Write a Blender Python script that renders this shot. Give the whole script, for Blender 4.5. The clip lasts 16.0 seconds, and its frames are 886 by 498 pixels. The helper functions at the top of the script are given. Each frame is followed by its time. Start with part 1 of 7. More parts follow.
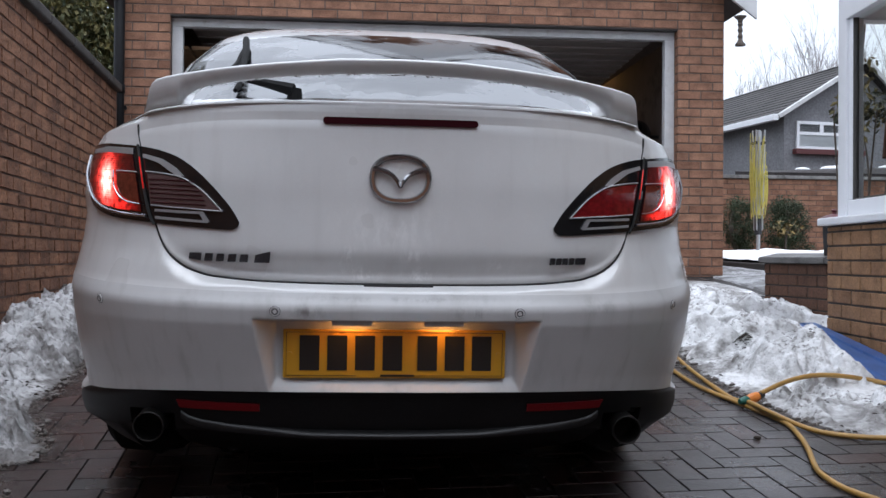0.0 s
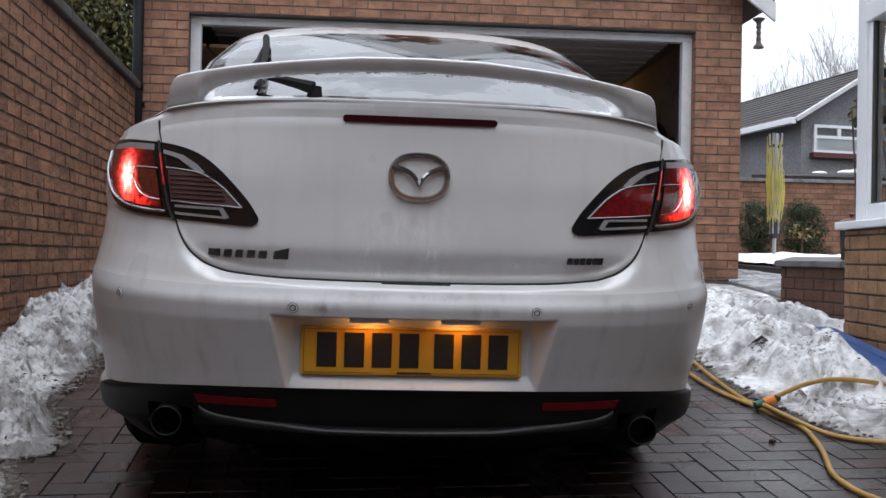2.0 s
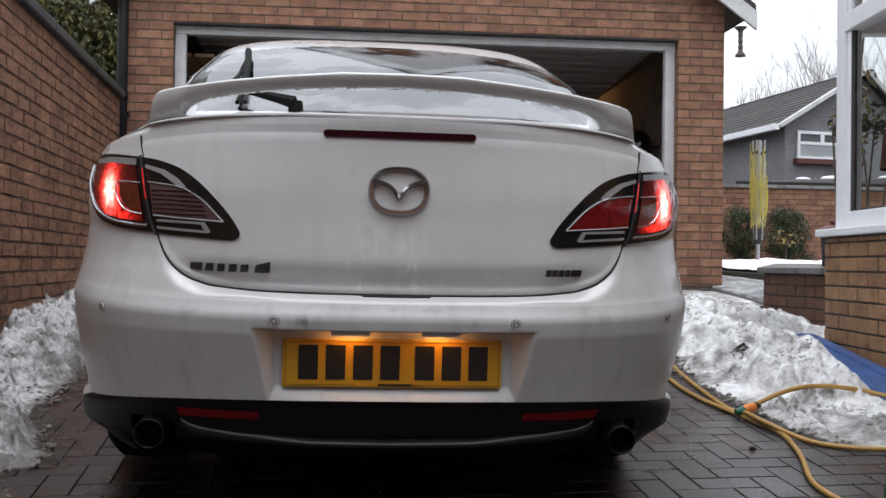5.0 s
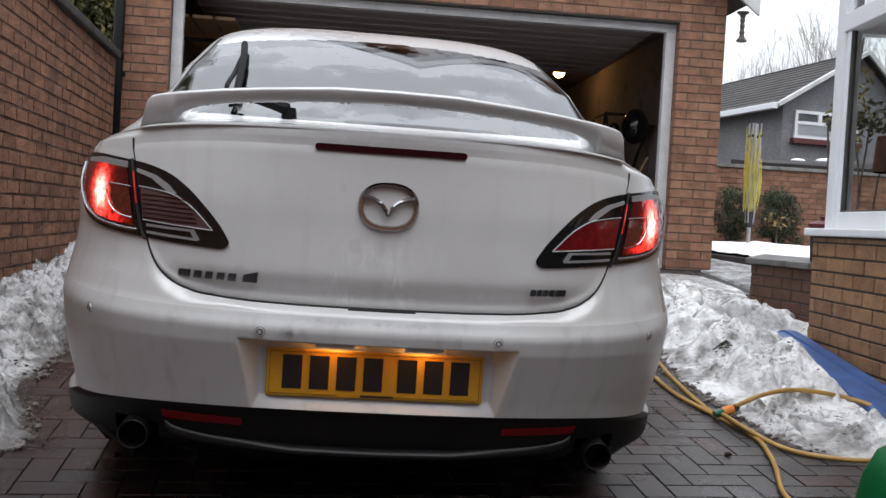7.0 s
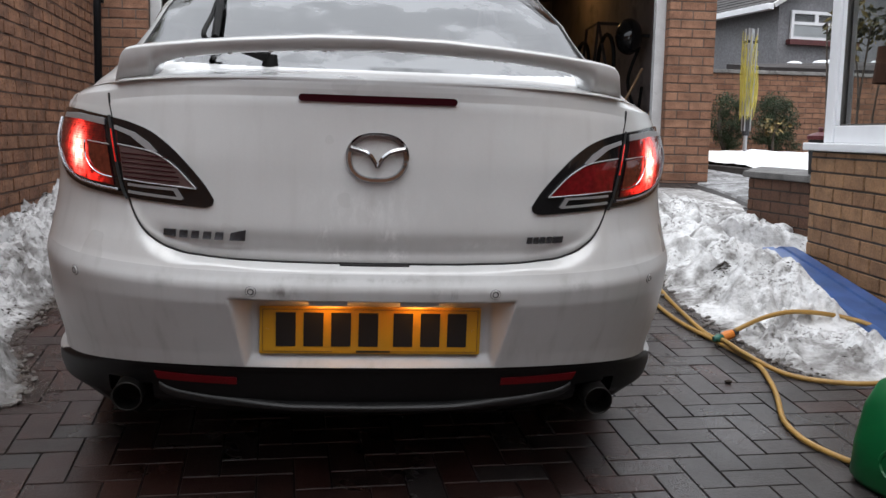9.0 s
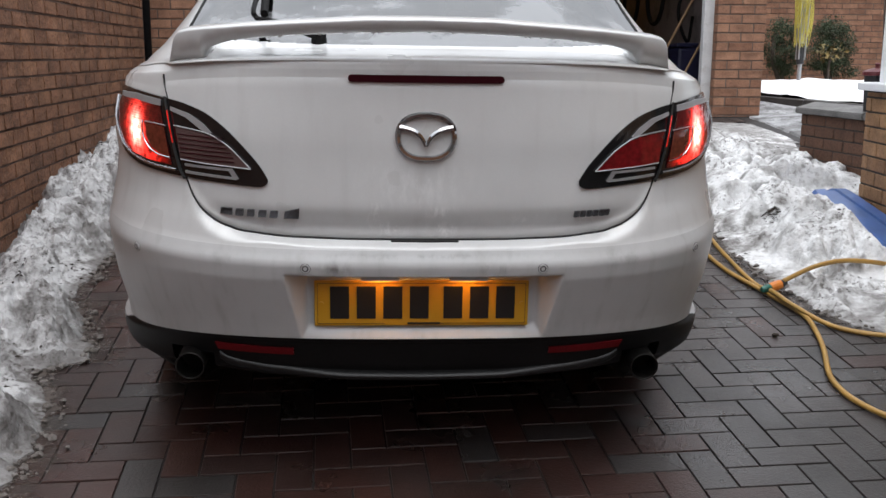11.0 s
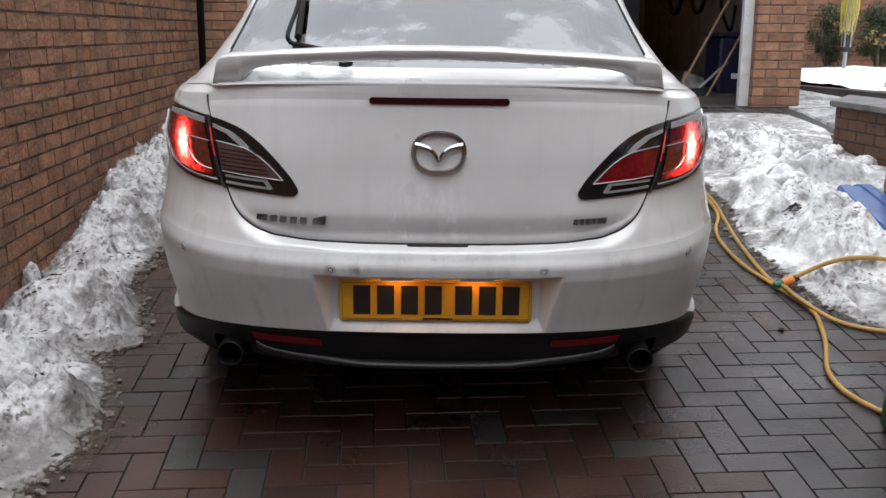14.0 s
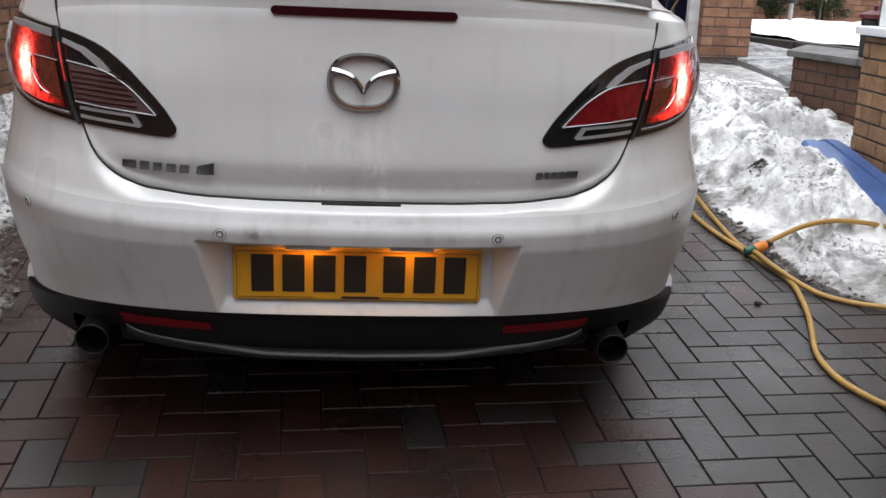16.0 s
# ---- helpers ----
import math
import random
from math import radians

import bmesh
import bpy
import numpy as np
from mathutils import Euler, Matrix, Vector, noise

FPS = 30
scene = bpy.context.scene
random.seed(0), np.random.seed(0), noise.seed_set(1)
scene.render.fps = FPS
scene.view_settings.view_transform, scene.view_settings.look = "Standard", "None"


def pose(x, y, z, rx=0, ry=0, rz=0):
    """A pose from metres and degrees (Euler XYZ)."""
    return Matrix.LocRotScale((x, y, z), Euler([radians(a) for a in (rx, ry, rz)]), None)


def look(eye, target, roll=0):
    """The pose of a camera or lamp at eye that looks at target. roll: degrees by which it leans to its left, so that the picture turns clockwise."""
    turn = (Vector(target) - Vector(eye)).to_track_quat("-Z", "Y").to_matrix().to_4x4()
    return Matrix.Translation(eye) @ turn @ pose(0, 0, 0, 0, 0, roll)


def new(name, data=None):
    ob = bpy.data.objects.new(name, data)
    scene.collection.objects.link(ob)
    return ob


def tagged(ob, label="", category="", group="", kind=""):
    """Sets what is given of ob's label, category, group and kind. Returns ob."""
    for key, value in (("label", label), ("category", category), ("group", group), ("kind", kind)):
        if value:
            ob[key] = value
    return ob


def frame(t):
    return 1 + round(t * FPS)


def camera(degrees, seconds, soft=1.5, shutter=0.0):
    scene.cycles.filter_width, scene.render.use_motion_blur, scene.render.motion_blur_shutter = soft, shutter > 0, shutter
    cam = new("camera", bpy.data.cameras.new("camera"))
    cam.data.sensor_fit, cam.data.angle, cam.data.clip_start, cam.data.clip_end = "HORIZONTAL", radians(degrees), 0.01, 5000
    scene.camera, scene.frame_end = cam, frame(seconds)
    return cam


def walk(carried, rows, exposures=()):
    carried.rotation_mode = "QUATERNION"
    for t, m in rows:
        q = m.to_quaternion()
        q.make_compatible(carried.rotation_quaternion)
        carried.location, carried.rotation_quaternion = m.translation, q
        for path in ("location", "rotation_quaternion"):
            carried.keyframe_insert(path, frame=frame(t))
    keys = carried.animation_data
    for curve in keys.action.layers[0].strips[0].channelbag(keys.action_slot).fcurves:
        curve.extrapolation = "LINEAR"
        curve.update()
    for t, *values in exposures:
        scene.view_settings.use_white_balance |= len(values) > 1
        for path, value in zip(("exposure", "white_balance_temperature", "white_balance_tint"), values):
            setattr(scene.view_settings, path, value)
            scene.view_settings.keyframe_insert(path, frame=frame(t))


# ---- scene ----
cam = camera(48.9, 16.0)

# ---------------------------------------------------------------- camera
PATH = [
    (0, (-0.344, -0.157, 0.797), (-0.154, 1.834, 0.815), 0.40),
    (0.5, (-0.342, -0.156, 0.795), (-0.167, 1.836, 0.807), 0.53),
    (1, (-0.346, -0.159, 0.797), (-0.186, 1.834, 0.815), -0.02),
    (1.5, (-0.351, -0.160, 0.795), (-0.194, 1.834, 0.824), 0.78),
    (2, (-0.354, -0.162, 0.793), (-0.192, 1.832, 0.811), 1.06),
    (2.5, (-0.352, -0.163, 0.793), (-0.182, 1.830, 0.811), 0.89),
    (3, (-0.350, -0.167, 0.795), (-0.172, 1.825, 0.820), 0.88),
    (3.5, (-0.349, -0.171, 0.797), (-0.163, 1.820, 0.829), 0.58),
    (4, (-0.342, -0.175, 0.801), (-0.150, 1.815, 0.841), 0.24),
    (6.5, (-0.336, -0.209, 0.874), (-0.141, 1.781, 0.852), 2.71),
    (7, (-0.332, -0.210, 0.949), (-0.127, 1.779, 0.894), 3.19),
    (7.5, (-0.329, -0.196, 0.995), (-0.116, 1.789, 0.885), 1.72),
    (8, (-0.333, -0.163, 1.007), (-0.114, 1.817, 0.828), 0.45),
    (8.5, (-0.322, -0.151, 1.007), (-0.103, 1.826, 0.799), 0.71),
    (9, (-0.322, -0.137, 1.038), (-0.103, 1.836, 0.801), 1.33),
    (9.5, (-0.330, -0.111, 1.104), (-0.138, 1.852, 0.771), 1.16),
    (10, (-0.336, -0.092, 1.132), (-0.170, 1.867, 0.768), 0.49),
    (12.5, (-0.283, -0.363, 1.240), (-0.219, 1.590, 0.814), 1.07),
    (13, (-0.259, -0.389, 1.271), (-0.213, 1.564, 0.841), 0.91),
    (13.5, (-0.245, -0.404, 1.275), (-0.216, 1.547, 0.836), 0.77),
    (14, (-0.236, -0.413, 1.281), (-0.222, 1.539, 0.845), 0.28),
    (14.5, (-0.230, -0.414, 1.274), (-0.229, 1.536, 0.831), -0.71),
    (15, (-0.225, -0.422, 1.262), (-0.235, 1.525, 0.807), 0.25),
    (15.2, (-0.226, -0.372, 1.254), (-0.213, 1.572, 0.784), 0.40),
    (15.4, (-0.227, -0.309, 1.244), (-0.188, 1.636, 0.781), 0.25),
    (15.5, (-0.227, -0.286, 1.240), (-0.183, 1.661, 0.783), 0.30),
    (15.6, (-0.227, -0.232, 1.231), (-0.171, 1.713, 0.768), 0.62),
    (15.7, (-0.227, -0.176, 1.222), (-0.158, 1.767, 0.752), 0.90),
    (15.8, (-0.226, -0.072, 1.205), (-0.129, 1.865, 0.714), 1.48),
    (15.9, (-0.225, 0.028, 1.188), (-0.107, 1.960, 0.683), 1.72),
    (16, (-0.225, 0.155, 1.168), (-0.064, 2.078, 0.642), 1.93),
]
walk(cam, [(t, look(eye, target, roll)) for t, eye, target, roll in PATH],
     exposures=[(0, 0.04, 5850, 11), (2.5, 0.05, 6150, 11), (8, 0.11, 6300, 10), (10, 0.18, 6350, 10), (12.5, 0.27, 6350, 10), (16, 0.42, 6350, 10)])

# ---------------------------------------------------------------- light: overcast winter day
world = bpy.data.worlds.new("overcast_sky")
scene.world = world
world.use_nodes = True
wn, wl = world.node_tree.nodes, world.node_tree.links
wn.clear()
sky = wn.new("ShaderNodeTexSky")
sky.sky_type, sky.sun_disc = "NISHITA", False
sky.sun_elevation, sky.sun_rotation = radians(77), radians(200)
sky.air_density, sky.dust_density, sky.ozone_density = 1.0, 6.0, 1.0
cloud = wn.new("ShaderNodeTexNoise")
cloud.inputs["Scale"].default_value, cloud.inputs["Detail"].default_value = 3.4, 5.0
ramp = wn.new("ShaderNodeValToRGB")
ramp.color_ramp.elements[0].position, ramp.color_ramp.elements[1].position = 0.3, 0.75
ramp.color_ramp.elements[0].color = (7.2, 7.4, 7.8, 1)
ramp.color_ramp.elements[1].color = (9.9, 10.1, 10.4, 1)
# an overcast sky is brighter overhead than at the horizon
where, split, rise, grade = wn.new("ShaderNodeTexCoord"), wn.new("ShaderNodeSeparateXYZ"), wn.new("ShaderNodeMapRange"), wn.new("ShaderNodeMix")
rise.inputs["To Min"].default_value, rise.inputs["To Max"].default_value = 1.05, 2.65
grade.data_type, grade.blend_type = "RGBA", "MULTIPLY"
grade.inputs["Factor"].default_value = 1.0
wl.new(where.outputs["Generated"], split.inputs["Vector"])
wl.new(split.outputs["Z"], rise.inputs["Value"])
wl.new(ramp.outputs["Color"], grade.inputs["A"])
wl.new(rise.outputs["Result"], grade.inputs["B"])
mix = wn.new("ShaderNodeMix")
mix.data_type = "RGBA"
mix.inputs["Factor"].default_value = 0.85
bg = wn.new("ShaderNodeBackground")
bg.inputs["Strength"].default_value = 0.10
wout = wn.new("ShaderNodeOutputWorld")
wl.new(cloud.outputs["Fac"], ramp.inputs["Fac"])
wl.new(sky.outputs["Color"], mix.inputs["A"])
wl.new(grade.outputs["Result"], mix.inputs["B"])
wl.new(mix.outputs["Result"], bg.inputs["Color"])
wl.new(bg.outputs["Background"], wout.inputs["Surface"])
sun_data = bpy.data.lights.new("sun", "SUN")
sun_data.energy, sun_data.angle, sun_data.color = 1.4, radians(60), (1.0, 0.98, 0.95)
sun = new("sun", sun_data)
sun.matrix_world = look((1.0, 0.6, 9.0), (0, 2.5, 0))

# ---------------------------------------------------------------- small building kit
def link_mesh(name, bm, material, parent=None, label="", smooth=False):
    me = bpy.data.meshes.new(name)
    bm.normal_update()
    bm.to_mesh(me)
    bm.free()
    if smooth:
        me.polygons.foreach_set("use_smooth", [True] * len(me.polygons))
    if material:
        me.materials.append(material)
    ob = new(name, me)
    if parent is not None:
        ob.parent = parent
    if label:
        ob["label"] = label
    return ob


def part(name, bm, material, parent, label="", smooth=False):
    return link_mesh(name, bm, material, parent, label, smooth)


def thing(name, m, label, category, group="", kind=""):
    ob = new(name)
    ob.empty_display_size = 0.05
    ob.matrix_world = m
    return tagged(ob, label, category, group, kind)


def add_box(bm, lo, hi, bevel=0.0, m=None):
    lo, hi = Vector(lo), Vector(hi)
    r = bmesh.ops.create_cube(bm, size=1.0, matrix=Matrix.Translation((lo + hi) / 2) @ Matrix.Diagonal((*(hi - lo), 1)))
    verts = r["verts"]
    if bevel > 0:
        edges = list({e for v in verts for e in v.link_edges})
        out = bmesh.ops.bevel(bm, geom=edges, offset=bevel, segments=2, affect="EDGES", profile=0.5)
        verts = list({v for f in out["faces"] for v in f.verts} | {v for v in verts if v.is_valid})
    if m is not None:
        bmesh.ops.transform(bm, matrix=m, verts=[v for v in verts if v.is_valid])
    return bm


def box(lo, hi, bevel=0.0, m=None):
    return add_box(bmesh.new(), lo, hi, bevel, m)


def add_tube(bm, pts, radius, n=8, closed=False, caps=True, flat=1.0):
    """A tube along points; radius may be one number or one per point."""
    pts = [Vector(p) for p in pts]
    k = len(pts)
    rad = radius if isinstance(radius, (list, tuple)) else [radius] * k
    rings, side = [], None
    for i, p in enumerate(pts):
        a = pts[(i - 1) % k] if closed or i else p
        b = pts[(i + 1) % k] if closed or i < k - 1 else p
        d = (b - a).normalized() if (b - a).length > 1e-9 else Vector((0, 0, 1))
        if side is None:
            side = d.orthogonal().normalized()
        side = (side - d * side.dot(d))
        side = side.normalized() if side.length > 1e-6 else d.orthogonal().normalized()
        up = d.cross(side)
        rings.append([bm.verts.new(p + rad[i] * (math.cos(q) * side + flat * math.sin(q) * up)) for q in (2 * math.pi * j / n for j in range(n))])
    for i in range(k if closed else k - 1):
        r0, r1 = rings[i], rings[(i + 1) % k]
        for j in range(n):
            bm.faces.new((r0[j], r0[(j + 1) % n], r1[(j + 1) % n], r1[j]))
    if caps and not closed:
        bm.faces.new(rings[0][::-1])
        bm.faces.new(rings[-1])
    return bm


def tube(pts, radius, n=8, closed=False, caps=True, flat=1.0):
    return add_tube(bmesh.new(), pts, radius, n, closed, caps, flat)


def spline(pts, steps=8):
    """Catmull-Rom through points."""
    pts = [Vector(p) for p in pts]
    out = []
    for i in range(len(pts) - 1):
        p0, p1, p2, p3 = pts[max(i - 1, 0)], pts[i], pts[i + 1], pts[min(i + 2, len(pts) - 1)]
        for s in range(steps):
            t = s / steps
            out.append(0.5 * ((2 * p1) + (p2 - p0) * t + (2 * p0 - 5 * p1 + 4 * p2 - p3) * t * t + (3 * p1 - p0 - 3 * p2 + p3) * t ** 3))
    return out + [pts[-1]]


def revolve(profile, n=24, axis="z"):
    """A solid of revolution from (radius, height) pairs."""
    bm = bmesh.new()
    rings = []
    for r, h in profile:
        rings.append([bm.verts.new((r * math.cos(2 * math.pi * j / n), r * math.sin(2 * math.pi * j / n), h)) for j in range(n)])
    for a, b in zip(rings, rings[1:]):
        for j in range(n):
            bm.faces.new((a[j], a[(j + 1) % n], b[(j + 1) % n], b[j]))
    bm.faces.new(rings[0][::-1])
    bm.faces.new(rings[-1])
    if axis == "y":
        bmesh.ops.rotate(bm, verts=bm.verts, matrix=Matrix.Rotation(radians(90), 3, "X"))
    if axis == "x":
        bmesh.ops.rotate(bm, verts=bm.verts, matrix=Matrix.Rotation(radians(90), 3, "Y"))
    bmesh.ops.recalc_face_normals(bm, faces=bm.faces)
    return bm


# ---------------------------------------------------------------- materials
def material(name, colour, rough=0.5, metal=0.0, vary=0.0, scale=8.0, fine=0.0, fine_scale=120.0, bump=0.0, bump_scale=60.0,
             coat=0.0, dark=None, dark_amount=0.0, dark_scale=3.0, per_piece=0.0, hues=None, rough_vary=0.0, ior=1.5, sub=0.0):
    """Principled surface with broad and fine colour variation, patches of a second colour, per-piece shades and relief."""
    m = bpy.data.materials.new(name)
    m.use_nodes = True
    nt = m.node_tree
    n, l = nt.nodes, nt.links
    b = n["Principled BSDF"]
    b.inputs["Roughness"].default_value, b.inputs["Metallic"].default_value = rough, metal
    b.inputs["IOR"].default_value = ior
    if coat:
        b.inputs["Coat Weight"].default_value, b.inputs["Coat Roughness"].default_value = coat, 0.06
    if sub:
        b.inputs["Subsurface Weight"].default_value = sub
        b.inputs["Subsurface Radius"].default_value = (0.03, 0.03, 0.035)
    co = n.new("ShaderNodeTexCoord")
    geo = n.new("ShaderNodeNewGeometry")

    def noise_node(s, detail=3.0, rough_=0.55):
        t = n.new("ShaderNodeTexNoise")
        t.inputs["Scale"].default_value, t.inputs["Detail"].default_value, t.inputs["Roughness"].default_value = s, detail, rough_
        l.new(geo.outputs["Position"], t.inputs["Vector"])
        return t.outputs["Fac"]

    def mixed(fac, a, bcol, kind="MIX"):
        x = n.new("ShaderNodeMix")
        x.data_type, x.blend_type = "RGBA", kind
        for sock, v in (("Factor", fac), ("A", a), ("B", bcol)):
            if hasattr(v, "is_linked"):
                l.new(v, x.inputs[sock])
            elif sock == "Factor":
                x.inputs[sock].default_value = v
            else:
                x.inputs[sock].default_value = (*v, 1) if len(v) == 3 else v
        return x.outputs["Result"]

    def mapped(v, lo, hi, a, c):
        r = n.new("ShaderNodeMapRange")
        r.inputs["From Min"].default_value, r.inputs["From Max"].default_value = lo, hi
        r.inputs["To Min"].default_value, r.inputs["To Max"].default_value = a, c
        l.new(v, r.inputs["Value"])
        return r.outputs["Result"]

    col = None
    if hues:
        rnd, info = n.new("ShaderNodeMath"), n.new("ShaderNodeObjectInfo")
        rnd.operation = "ADD"
        l.new(info.outputs["Random"], rnd.inputs[0])
        l.new(geo.outputs["Random Per Island"], rnd.inputs[1])
        fr = n.new("ShaderNodeMath")
        fr.operation = "FRACT"
        l.new(rnd.outputs[0], fr.inputs[0])
        cr = n.new("ShaderNodeValToRGB")
        cr.color_ramp.interpolation = "LINEAR"
        while len(cr.color_ramp.elements) < len(hues):
            cr.color_ramp.elements.new(0.5)
        for i, h in enumerate(hues):
            cr.color_ramp.elements[i].position = i / (len(hues) - 1)
            cr.color_ramp.elements[i].color = (*h, 1)
        l.new(fr.outputs[0], cr.inputs["Fac"])
        col = cr.outputs["Color"]
    else:
        rgb = n.new("ShaderNodeRGB")
        rgb.outputs[0].default_value = (*colour, 1)
        col = rgb.outputs[0]
    if vary:
        f = mapped(noise_node(scale), 0.3, 0.7, 1 - vary, 1 + vary)
        col = mixed(1.0, col, f, "MULTIPLY")
    if fine:
        f = mapped(noise_node(fine_scale, 2.0), 0.25, 0.75, 1 - fine, 1 + fine)
        col = mixed(1.0, col, f, "MULTIPLY")
    if dark:
        f = mapped(noise_node(dark_scale, 5.0, 0.65), 0.62 - 0.3 * dark_amount, 0.75 - 0.2 * dark_amount, 0.0, 1.0)
        col = mixed(f, col, dark)
    l.new(col, b.inputs["Base Color"])
    if rough_vary:
        l.new(mapped(noise_node(scale * 0.8, 4.0), 0.3, 0.7, max(rough - rough_vary, 0.02), min(rough + rough_vary, 1)), b.inputs["Roughness"])
    if bump:
        bp = n.new("ShaderNodeBump")
        bp.inputs["Strength"].default_value, bp.inputs["Distance"].default_value = min(bump, 1.0), 0.004
        l.new(noise_node(bump_scale, 4.0), bp.inputs["Height"])
        l.new(bp.outputs["Normal"], b.inputs["Normal"])
    return m


def glow(name, colour, strength, ribs=0.0):
    """A lit surface; ribs: how strongly a moulded lens breaks the light up."""
    m = bpy.data.materials.new(name)
    m.use_nodes = True
    n, l = m.node_tree.nodes, m.node_tree.links
    b = n["Principled BSDF"]
    b.inputs["Base Color"].default_value = (*[c * 0.5 for c in colour], 1)
    b.inputs["Roughness"].default_value = 0.15
    b.inputs["Emission Color"].default_value = (*colour, 1)
    b.inputs["Emission Strength"].default_value = strength
    if ribs:
        co, t, r = n.new("ShaderNodeTexCoord"), n.new("ShaderNodeTexNoise"), n.new("ShaderNodeMapRange")
        t.inputs["Scale"].default_value, t.inputs["Detail"].default_value = 60.0, 2.0
        l.new(co.outputs["Object"], t.inputs["Vector"])
        r.inputs["From Min"].default_value, r.inputs["From Max"].default_value = 0.35, 0.65
        r.inputs["To Min"].default_value, r.inputs["To Max"].default_value = strength * (1 - ribs), strength * (1 + ribs)
        l.new(t.outputs["Fac"], r.inputs["Value"])
        l.new(r.outputs["Result"], b.inputs["Emission Strength"])
    return m


def glass(name, tint, rough=0.02, ior=1.5, film=0.0):
    m = bpy.data.materials.new(name)
    m.use_nodes = True
    n, l = m.node_tree.nodes, m.node_tree.links
    n.clear()
    out, mx = n.new("ShaderNodeOutputMaterial"), n.new("ShaderNodeMixShader")
    tr, gl, fr = n.new("ShaderNodeBsdfTransparent"), n.new("ShaderNodeBsdfGlossy"), n.new("ShaderNodeFresnel")
    tr.inputs["Color"].default_value = (*tint, 1)
    gl.inputs["Roughness"].default_value = rough
    fr.inputs["IOR"].default_value = ior
    l.new(fr.outputs["Fac"], mx.inputs["Fac"])
    l.new(tr.outputs["BSDF"], mx.inputs[1])
    l.new(gl.outputs["BSDF"], mx.inputs[2])
    l.new(mx.outputs["Shader"], out.inputs["Surface"])
    if film:
        # a thin uneven pale film in random patches over the pane
        geo, t, r = n.new("ShaderNodeNewGeometry"), n.new("ShaderNodeTexNoise"), n.new("ShaderNodeMapRange")
        t.inputs["Scale"].default_value, t.inputs["Detail"].default_value, t.inputs["Roughness"].default_value = 3.6, 6.0, 0.62
        r.inputs["From Min"].default_value, r.inputs["From Max"].default_value, r.inputs["To Max"].default_value = 0.47, 0.55, film
        haze, over = n.new("ShaderNodeBsdfDiffuse"), n.new("ShaderNodeMixShader")
        haze.inputs["Color"].default_value = (0.62, 0.64, 0.66, 1)
        l.new(geo.outputs["Position"], t.inputs["Vector"])
        l.new(t.outputs["Fac"], r.inputs["Value"])
        l.new(r.outputs["Result"], over.inputs["Fac"])
        l.new(mx.outputs["Shader"], over.inputs[1])
        l.new(haze.outputs["BSDF"], over.inputs[2])
        l.new(over.outputs["Shader"], out.inputs["Surface"])
    return m


